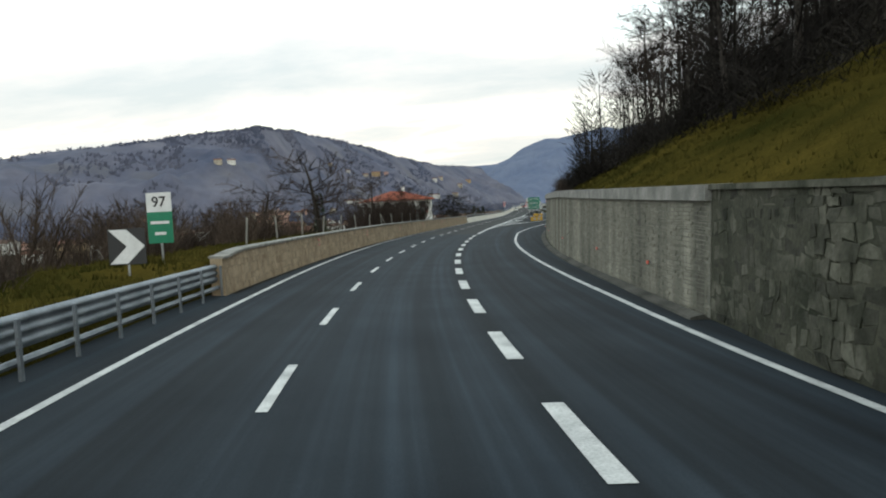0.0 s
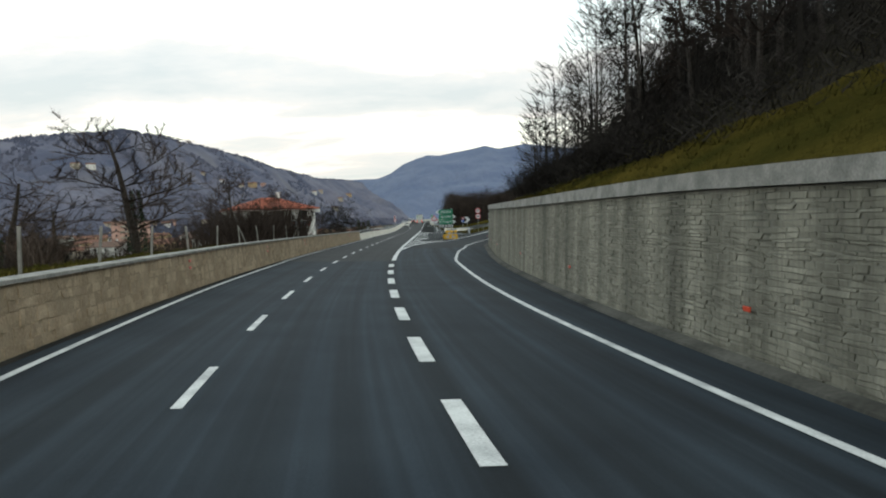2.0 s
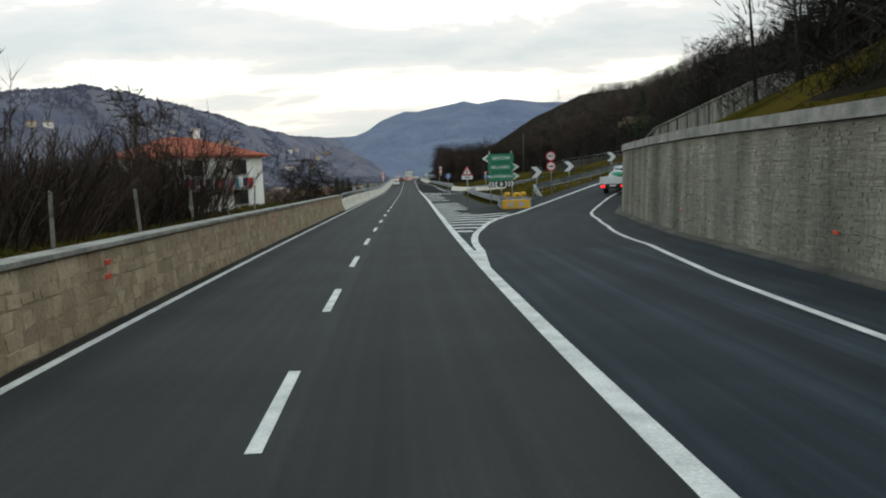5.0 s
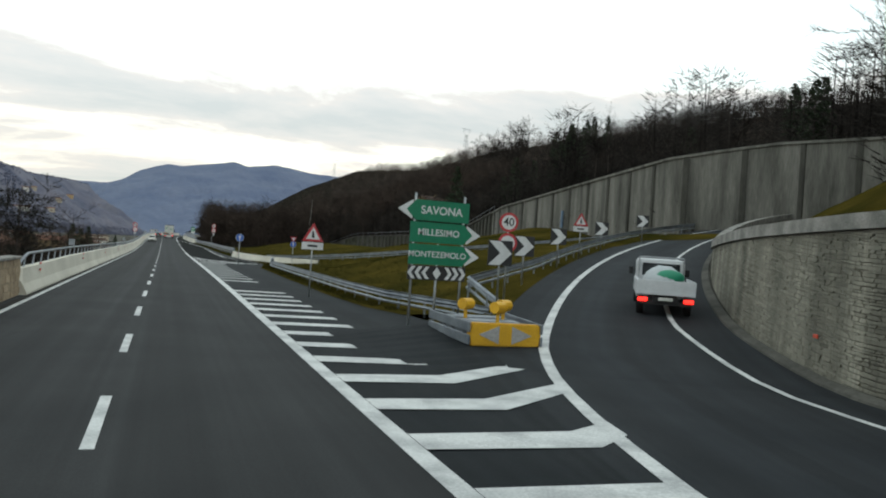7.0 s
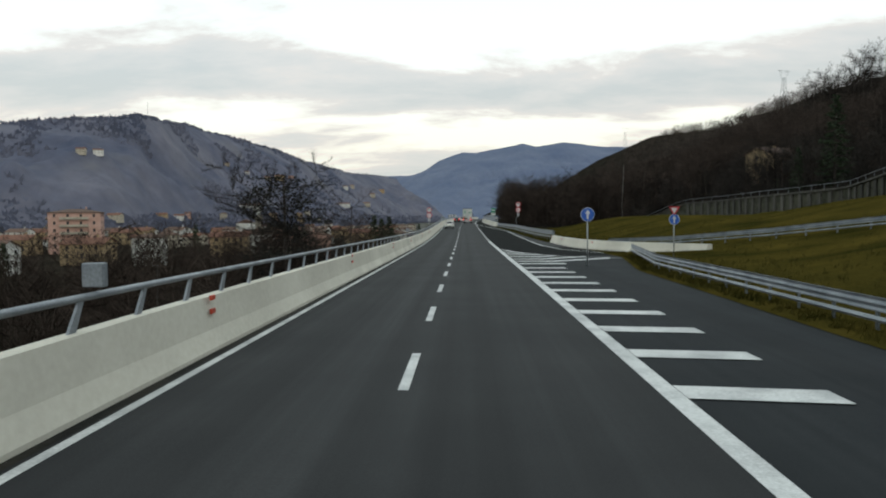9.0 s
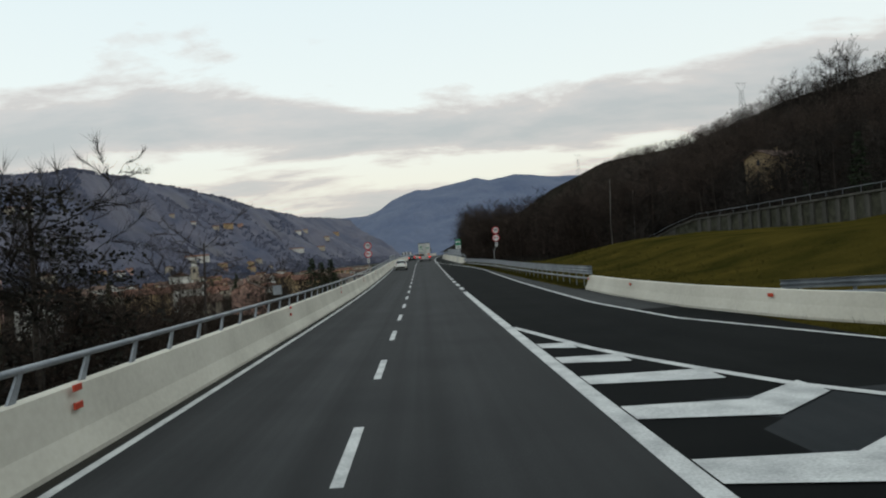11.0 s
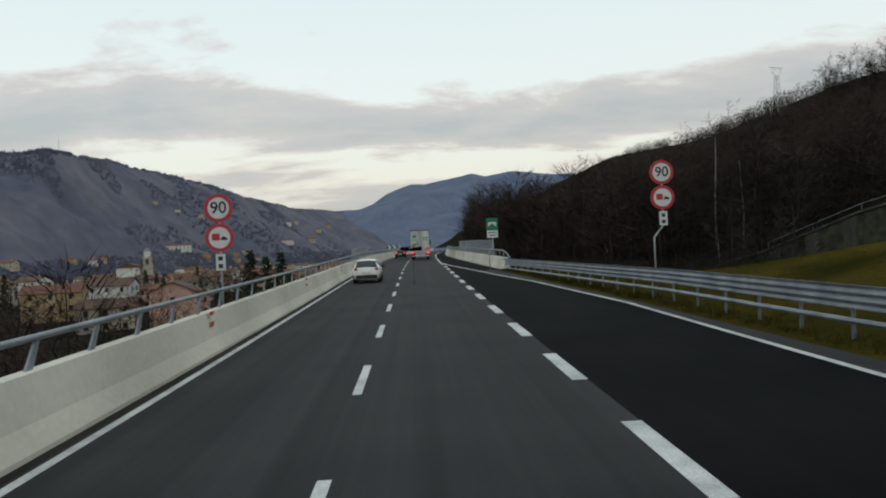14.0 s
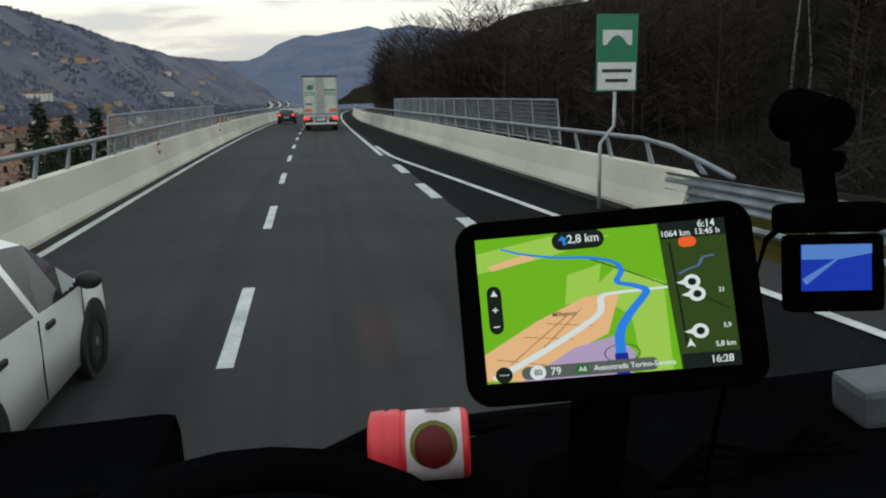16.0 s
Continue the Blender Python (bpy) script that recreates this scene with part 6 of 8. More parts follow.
def house_thing(name, m, w, d, h, storeys, wall_m, roof_m, label, group="", hip=False, bays=3, balcony=False, pitch=0.42, chimney=True, shutters=False, faces=(0, 1, 2, 3), sills=True):
    """A house: front along x at y = -d/2."""
    th = empty(name, m, label, "house", group)
    b = bmesh.new()
    box(b, (0, 0, h / 2 - 1.5), (w, d, h + 3.0), None, 0.03)
    if not hip:
        a = [b.verts.new((k * w / 2 * 0.998, j * d / 2 * 0.998, h)) for k in (-1, 1) for j in (-1, 1)]
        r = [b.verts.new((k * w / 2 * 0.998, 0, h + pitch * d / 2)) for k in (-1, 1)]
        b.faces.new((a[0], a[1], r[0]))
        b.faces.new((a[3], a[2], r[1]))
    part("wall", b, wall_m, th)
    b = bmesh.new()
    e = 0.55
    rz = h + pitch * (d / 2)
    W, D = w / 2 + e, d / 2 + e
    ez = h - pitch * e
    rl = w / 2 - (d / 2) * (1.0 if hip else 0.0) + (0 if hip else e)
    top = [(-W, -D, ez), (W, -D, ez), (W, D, ez), (-W, D, ez), (-max(0.3, rl), 0, rz), (max(0.3, rl), 0, rz)]
    v = [b.verts.new(p) for p in top] + [b.verts.new((x, y, z - 0.18)) for x, y, z in top]
    for f in ((0, 1, 5, 4), (2, 3, 4, 5), (1, 2, 5), (3, 0, 4)) if hip else ((0, 1, 5, 4), (2, 3, 4, 5)):
        b.faces.new([v[i] for i in f])
        b.faces.new([v[i + 6] for i in f][::-1])
    for i, j in ((0, 1), (2, 3)) + (((1, 2), (3, 0)) if hip else ((1, 5), (5, 2), (3, 4), (4, 0))):
        b.faces.new((v[j], v[i], v[i + 6], v[j + 6]))
    roof = part("roof", b, roof_m, th)
    if chimney:
        b = bmesh.new()
        box(b, (w * 0.18, d * 0.12, rz + 0.1), (0.55, 0.55, 1.5), None, 0.02)
        box(b, (w * 0.18, d * 0.12, rz + 0.9), (0.75, 0.75, 0.12), None, 0.02)
        part("chimney", b, wall_m, roof)
    sh = h / storeys
    for face in faces:
        span = w if face % 2 == 0 else d
        off = d / 2 if face % 2 == 0 else w / 2
        nb = bays if face % 2 == 0 else max(1, int(bays * d / w))
        rot = Matrix.Rotation(face * math.pi / 2, 4, "Z")
        for s in range(storeys):
            for i in range(nb):
                x = (i + 0.5) / nb * span - span / 2
                z = s * sh + sh * 0.55
                b = bmesh.new()
                box(b, (x, -off - 0.01, z), (0.95, 0.10, 1.35), rot, 0.0)
                wd = part("window", b, M_GLASS, th)
                if sills:
                    b = bmesh.new()
                    box(b, (x, -off - 0.06, z - 0.74), (1.25, 0.2, 0.09), rot)
                    part("sill", b, M_COPING, wd)
                if shutters:
                    b = bmesh.new()
                    box(b, (x - 0.72, -off - 0.04, z), (0.46, 0.06, 1.4), rot)
                    part("shutter", b, M_SHUT, wd)
            if balcony and face in (0, 3):
                b = bmesh.new()
                box(b, (0, -off - 0.65, s * sh + 0.05), (span * 0.55, 1.3, 0.16), rot)
                bal = part("balcony", b, M_COPING, th)
                b = bmesh.new()
                box(b, (0, -off - 1.27, s * sh + 0.6), (span * 0.55, 0.06, 0.95), rot)
                part("railing", b, M_CREAM, bal)
    return th


# the white house with washing on its balcony, close beside the road
hm = pose(-17.7, 142.2, -2.5, 0, 0, 35) @ Matrix.Scale(0.875, 4)
white_house = house_thing("house", hm, 12.6, 10.0, 8.6, 3, mat("fresh_white_render", (0.70, 0.685, 0.65), (0.84, 0.825, 0.79), 0.5, 0.9, 0, 0.2, 8), mat("red_clay_tiles", (0.17, 0.045, 0.026), (0.30, 0.085, 0.048), 1.5, 0.9, 0, 0.6, 9), "white rendered house with red hipped roof and washing on its balcony", "", True, 3, False, 0.36, True, True)
b = bmesh.new()
box(b, (1.2, -5.75, 5.25), (6.6, 1.5, 0.18), None, 0.03)
bal = part("balcony", b, M_COPING, white_house, "long concrete balcony")
b = bmesh.new()
for i in range(34):
    tube(b, [(-2.0 + 0.194 * i, -6.45, 5.3), (-2.0 + 0.194 * i, -6.45, 6.25)], 0.012, 4)
tube(b, [(-2.1, -6.45, 6.27), (4.5, -6.45, 6.27)], 0.025, 6)
part("railing", b, M_POLE, bal)
cloth = [plain("cloth_" + n, c, 0.9) for n, c in (("navy", (0.03, 0.04, 0.10)), ("red", (0.40, 0.05, 0.04)), ("grey", (0.25, 0.25, 0.28)), ("rose", (0.42, 0.22, 0.24)), ("teal", (0.05, 0.13, 0.15)), ("pale", (0.5, 0.5, 0.5)))]
rng = random.Random(21)
for i in range(14):
    w, x = rng.uniform(0.35, 0.55), -1.9 + 0.46 * i
    hh = rng.uniform(0.7, 1.25)
    rows = []
    for j in range(6):
        z = 6.22 - hh * j / 5
        rows.append([Vector((x + w * k / 6, -6.50 - 0.05 * math.sin(k * 1.9 + i) * j / 5, z)) for k in range(7)] + [Vector((x + w * k / 6, -6.52 - 0.05 * math.sin(k * 1.9 + i) * j / 5, z)) for k in range(6, -1, -1)])
    o = link("washing", sweep(rows), cloth[i % 6], None, "", True)
    o.matrix_world = hm
    tagged(o, "coloured garment hung over the balcony rail", "laundry", "washing on the balcony")

# the town in the valley
kinds = []
specs = [(11, 9, 6.5, 2, M_CREAM, M_ROOF), (13, 10, 9.5, 3, M_WHITE, M_ROOF_D), (9, 8, 6.2, 2, M_PINK, M_ROOF), (15, 10, 9.0, 3, M_OCHRE, M_ROOF), (12, 9, 8.5, 3, M_CREAM, M_ROOF_D), (10, 8, 5.8, 2, M_WHITE, M_ROOF)]
names = {M_CREAM: "cream", M_WHITE: "white", M_PINK: "pink", M_OCHRE: "ochre"}
spots0 = [(-150, 560), (-175, 600), (-95, 520), (-215, 640), (-120, 585), (-80, 575)]
FLOOR = -13.5
for (w, d, h, st, wm, rm), (x, y) in zip(specs, spots0):
    kinds.append(house_thing("house", pose(x, y, FLOOR, 0, 0, rng.uniform(-25, 25)), w, d, h, st, wm, rm, names[wm] + " rendered town house with a tiled gable roof", "town houses", rng.random() < 0.3, 3, False, 0.40, True, False, (0, 1), False))
taken = spots0 + [(-172, 475), (-165, 468), (-106, 398), (-54, 424), (-68, 421), (-132, 627)]


def free(x, y, gap):
    return all((x - a) ** 2 + (y - b) ** 2 > gap * gap for a, b in taken)


n = 0
while n < 74:
    x, y = rng.uniform(-330, -28), rng.uniform(455, 860)
    if -x < 20 + (y - 455) * 0.06 or not free(x, y, 15):
        continue
    taken.append((x, y))
    q = copy_thing(kinds[n % 6], pose(x, y, (FLOOR - 0.3 if y < 600 else lerp(y, [600, 690, 700, 900], [FLOOR - 0.3, FLOOR - 1, -17.8, -17.8])), 0, 0, rng.choice((0, 0, 20, 30, -15)) + rng.uniform(-12, 12)))
    n += 1
n = 0
while n < 34:
    x, y = rng.uniform(-420, -70), rng.uniform(300, 520)
    if -x < 60 or not free(x, y, 18) or (x > -120 and y < 420):
        continue
    taken.append((x, y))
    copy_thing(kinds[(n * 5 + 1) % 6], pose(x, y, FLOOR - 1.0, 0, 0, rng.uniform(-30, 30)))
    n += 1
n = 0
while n < 26:
    x, y = rng.uniform(-330, -40), rng.uniform(860, 1500)
    if not free(x, y, 22) or -x < 30 + (y - 860) * 0.02:
        continue
    taken.append((x, y))
    copy_thing(kinds[(n * 7 + 2) % 6], pose(x, y, -17.8, 0, 0, rng.uniform(-30, 30)))
    n += 1
house_thing("house", pose(-54, 424, FLOOR + 0.2, 0, 0, 100), 11.5, 10, 8.6, 2, M_PINK, M_ROOF_D, "pink rendered gable house below the viaduct", "", False, 2, False, 0.45)
house_thing("house", pose(-68, 421, FLOOR + 0.2, 0, 0, 10), 12, 8, 6.0, 2, M_CREAM, M_ROOF_D, "low cream house joined to the pink one", "", False, 3)
house_thing("apartment_block", pose(-172, 475, FLOOR, 0, 0, 20), 21, 14, 19.5, 6, M_PINK, M_ROOF_D, "six-storey pink apartment block with balconies", "", True, 4, True, 0.2)
house_thing("apartment_block", pose(-106, 398, FLOOR, 0, 0, 15), 10, 11, 10.0, 3, M_WHITE, M_ROOF_D, "white three-storey block with a flat tiled roof", "", True, 3, False, 0.25)

# church with its bell tower
th = empty("church", pose(-132.3, 627, FLOOR, 0, 0, 12), "white church with a slender domed bell tower", "church")
b = bmesh.new()
box(b, (0, 0, 8.6), (4.2, 4.2, 18.6), None, 0.06)
box(b, (0, 0, 14.0), (4.7, 4.7, 0.4))
box(b, (0, 0, 18.0), (4.8, 4.8, 0.45))
part("tower", b, M_CREAM, th, "cream bell tower")
b = bmesh.new()
box(b, (0, 0, 19.6), (3.0, 3.0, 2.9), None, 0.05)
part("lantern", b, M_WHITE, th)
b = bmesh.new()
bmesh.ops.create_uvsphere(b, u_segments=16, v_segments=8, radius=1.55, matrix=Matrix.Translation((0, 0, 21.1)) @ Matrix.Diagonal((1, 1, 1.15, 1)))
tube(b, [(0, 0, 22.6), (0, 0, 24.3)], 0.06, 5)
part("dome", b, M_COPING, th, "grey dome with a spike")
for f in range(4):
    b = bmesh.new()
    box(b, (0, -2.12, 16.0), (1.3, 0.15, 2.4), Matrix.Rotation(f * math.pi / 2, 4, "Z"))
    part("belfry_opening", b, M_GLASS, th)
b = bmesh.new()
box(b, (-8.5, 3, 6.5), (11, 16, 14.0), None, 0.05)
part("nave", b, M_WHITE, th, "plain white nave")
b = bmesh.new()
v = [b.verts.new(p) for p in ((-14.4, -5.4, 13.4), (-2.6, -5.4, 13.4), (-2.6, 11.4, 13.4), (-14.4, 11.4, 13.4), (-8.5, -5.4, 15.6), (-8.5, 11.4, 15.6))]
for f in ((0, 4, 5, 3), (4, 1, 2, 5), (0, 1, 4), (2, 3, 5), (3, 2, 1, 0)):
    b.faces.new([v[i] for i in f])
part("roof", b, M_ROOF_D, th)

# houses up on the slopes


mleft = bpy.data.objects["mountain_left"]
mesh_l = BVHTree.FromPolygons([v.co for v in mleft.data.vertices], [p.vertices for p in mleft.data.polygons])
n = 0
while n < 10:
    a, dist = radians(rng.uniform(5, 38)), rng.uniform(700, 1700)
    x, y = -dist * math.sin(a), 150 + dist * math.cos(a)
    hit = mesh_l.ray_cast(Vector((x, y, 900)), Vector((0, 0, -1)))
    if hit[0] is None or hit[0].z > (50 if n % 5 == 0 else 12) or hit[0].z < -8:
        continue
    q = copy_thing(kinds[(2, 3, 4)[n % 3]], pose(x, y, hit[0].z - 0.5, 0, 0, rng.uniform(0, 90)))
    n += 1
house_thing("house", pose(*at(387, 96, ground_h(387, 96) + 1.6), 0, 0, 25), 12.5, 9, 6.4, 2, M_OCHRE, M_ROOF_D, "ochre house among the trees on the hillside", "", False, 2)
house_thing("house", pose(*at(520, 105, ground_h(520, 105)), 0, 0, 10), 10, 8, 6.0, 2, M_CREAM, M_ROOF_D, "cream farmhouse on the ridge", "", False, 2)


mfar = bpy.data.objects["mountain_far"]
mesh_f = BVHTree.FromPolygons([v.co for v in mfar.data.vertices], [p.vertices for p in mfar.data.polygons])


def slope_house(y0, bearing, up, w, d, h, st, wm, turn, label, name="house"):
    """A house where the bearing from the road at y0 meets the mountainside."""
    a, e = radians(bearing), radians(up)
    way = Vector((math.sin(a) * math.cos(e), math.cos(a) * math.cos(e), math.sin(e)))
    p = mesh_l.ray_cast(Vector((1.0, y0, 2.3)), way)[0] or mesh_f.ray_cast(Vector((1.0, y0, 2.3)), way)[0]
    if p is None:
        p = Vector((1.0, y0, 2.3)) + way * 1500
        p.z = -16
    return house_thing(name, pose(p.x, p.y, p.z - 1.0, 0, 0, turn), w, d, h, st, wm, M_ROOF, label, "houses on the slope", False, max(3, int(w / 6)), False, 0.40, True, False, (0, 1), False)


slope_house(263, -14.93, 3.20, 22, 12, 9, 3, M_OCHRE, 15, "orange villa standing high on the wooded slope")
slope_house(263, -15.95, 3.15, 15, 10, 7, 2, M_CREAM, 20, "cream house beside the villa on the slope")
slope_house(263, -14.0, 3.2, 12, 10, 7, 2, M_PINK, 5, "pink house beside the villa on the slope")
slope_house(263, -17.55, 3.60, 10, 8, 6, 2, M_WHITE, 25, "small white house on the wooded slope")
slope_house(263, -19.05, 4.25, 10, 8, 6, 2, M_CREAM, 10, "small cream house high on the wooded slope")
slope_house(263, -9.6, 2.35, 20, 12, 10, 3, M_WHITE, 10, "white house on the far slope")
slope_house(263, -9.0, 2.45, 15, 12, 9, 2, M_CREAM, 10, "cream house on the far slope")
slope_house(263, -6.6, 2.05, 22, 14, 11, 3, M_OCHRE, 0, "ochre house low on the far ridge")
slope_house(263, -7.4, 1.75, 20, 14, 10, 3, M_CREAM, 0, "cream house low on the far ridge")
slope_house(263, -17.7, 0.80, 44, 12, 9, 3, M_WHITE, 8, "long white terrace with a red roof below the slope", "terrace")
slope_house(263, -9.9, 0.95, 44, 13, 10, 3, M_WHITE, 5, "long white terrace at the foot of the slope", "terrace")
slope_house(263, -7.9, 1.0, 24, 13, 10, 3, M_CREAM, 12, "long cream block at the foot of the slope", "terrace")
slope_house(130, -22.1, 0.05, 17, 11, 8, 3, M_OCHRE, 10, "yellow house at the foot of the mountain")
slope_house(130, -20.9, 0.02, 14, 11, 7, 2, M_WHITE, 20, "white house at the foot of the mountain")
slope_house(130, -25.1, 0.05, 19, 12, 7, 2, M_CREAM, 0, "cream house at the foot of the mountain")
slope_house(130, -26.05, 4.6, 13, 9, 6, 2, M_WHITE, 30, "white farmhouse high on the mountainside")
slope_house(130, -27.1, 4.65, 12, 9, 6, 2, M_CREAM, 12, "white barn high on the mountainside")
# mast on the crest
hit = mesh_l.ray_cast(Vector((-556, 1450, 900)), Vector((0, 0, -1)))[0]
b = bmesh.new()
tube(b, [(0, 0, -2), (0, 0, 14), (0, 0, 26)], 0.5, 5, 0.2)
mast = link("antenna_mast", b, M_POLE)
mast.matrix_world = Matrix.Translation(hit)
tagged(mast, "slender antenna mast on the mountain crest", "antenna")


def pylon(x, y, z, h, label):
    th = empty("pylon", pose(x, y, z, 0, 0, 20), label, "pylon", "power pylons")
    b = bmesh.new()
    lv = [(0, 0.11), (0.25, 0.075), (0.5, 0.045), (0.75, 0.028), (0.86, 0.026)]
    cs = ((-1, -1), (1, -1), (1, 1), (-1, 1))
    for (a, r0), (c, r1) in zip(lv, lv[1:]):
        for i, (p, q) in enumerate(cs):
            p2, q2 = cs[(i + 1) % 4]
            tube(b, [(p * r0 * h, q * r0 * h, a * h), (p * r1 * h, q * r1 * h, c * h)], 0.16, 4, None, False)
            tube(b, [(p * r0 * h, q * r0 * h, a * h), (p2 * r1 * h, q2 * r1 * h, c * h)], 0.10, 3, None, False)
    part("tower", b, M_POLE, th, "steel lattice tower")
    b = bmesh.new()
    for s in (-1, 1):
        tube(b, [(s * 0.026 * h, 0, 0.84 * h), (s * 0.11 * h, 0, 0.93 * h), (s * 0.10 * h, 0, h), (s * 0.03 * h, 0, 0.95 * h)], 0.14, 4, None, False)
    tube(b, [(-0.16 * h, 0, h), (0.16 * h, 0, h)], 0.18, 4)
    part("crossarm", b, M_POLE, th)
    return th


pylon(266, 774, 82, 39, "grey lattice power pylon on the wooded ridge")
pylon(343, 1736, 128, 60, "grey lattice power pylon on the far ridge")

# ---- vehicles ----
M_TYRE = plain("tyre_rubber", (0.012, 0.012, 0.012), 0.85)
M_RIM = plain("wheel_rim", (0.32, 0.33, 0.34), 0.35, 0.7)
M_DARK = plain("dark_plastic", (0.012, 0.012, 0.013), 0.6)
M_BLACKCAR = plain("black_car_paint", (0.010, 0.010, 0.012), 0.18)
M_WHITECAR = plain("white_car_paint", (0.78, 0.77, 0.72), 0.3)
M_VAN = plain("white_cab_paint", (0.55, 0.56, 0.57), 0.35)
M_TRAILER = mat("white_trailer_panel", (0.42, 0.43, 0.40), (0.56, 0.57, 0.54), 0.8, 0.5, 0, 0.1, 12)
M_CGLASS = plain("car_glass", (0.015, 0.018, 0.02), 0.06)
M_LAMP = plain("lit_tail_lamp", (0.85, 0.02, 0.015), 0.3, 0, 3.0)
M_LAMP_OFF = plain("tail_lamp", (0.25, 0.012, 0.012), 0.2)
M_ORANGE = plain("orange_board", (0.72, 0.17, 0.05), 0.5)
M_PLATE = plain("number_plate", (0.55, 0.55, 0.50), 0.5)


def wheel(th, x, y, r, w, name="wheel"):
    """A wheel with tyre and rim, its axle along x."""
    s = 1 if x > 0 else -1
    b = bmesh.new()
    prof = [(-w / 2, r * 0.62), (-w / 2, r * 0.92), (-w * 0.38, r), (w * 0.38, r), (w / 2, r * 0.92), (w / 2, r * 0.62)]
    n = 24
    rings = [[b.verts.new((x + a, y + q * math.cos(2 * math.pi * i / n), r + q * math.sin(2 * math.pi * i / n))) for i in range(n)] for a, q in prof]
    for p, q in zip(rings, rings[1:]):
        for i in range(n):
            b.faces.new((p[i], p[(i + 1) % n], q[(i + 1) % n], q[i]))
    bmesh.ops.recalc_face_normals(b, faces=b.faces)
    wh = part(name, b, M_TYRE, th, "", True)
    b = bmesh.new()
    xo = x + s * w * 0.30
    c = b.verts.new((xo + s * 0.02, y, r))
    k = 10
    for i in range(k):
        a0, a1 = 2 * math.pi * (i + 0.12) / k, 2 * math.pi * (i + 0.62) / k
        v = [b.verts.new((xo, y + r * 0.60 * math.cos(a), r + r * 0.60 * math.sin(a))) for a in (a0, a1)]
        b.faces.new((c, v[0], v[1]))
    tube(b, [(xo - s * 0.05, y, r), (xo - s * 0.04, y, r)], r * 0.63, 24)
    tube(b, [(xo, y, r), (xo + s * 0.03, y, r)], r * 0.14, 10)
    part("rim", b, M_RIM, wh, "metal rim")
    return wh


CAR = [(-1.97, .45, .78, .80, .68, .72, .66), (-1.90, .28, .90, .97, .76, .82, .70), (-1.72, .22, .95, 1.16, .80, .85, .63), (-1.42, .20, .96, 1.39, .82, .86, .58), (-0.9, .20, .95, 1.46, .82, .86, .56), (-0.17, .20, .93, 1.47, .82, .86, .55),
       (-0.07, .20, .93, 1.47, .82, .86, .55), (0.50, .20, .91, 1.41, .82, .86, .56), (1.02, .20, .90, 1.12, .82, .85, .62), (1.28, .20, .88, .95, .82, .85, .66), (1.70, .22, .78, .84, .81, .83, .60), (1.90, .30, .64, .70, .76, .78, .55), (1.98, .40, .52, .56, .66, .68, .5)]


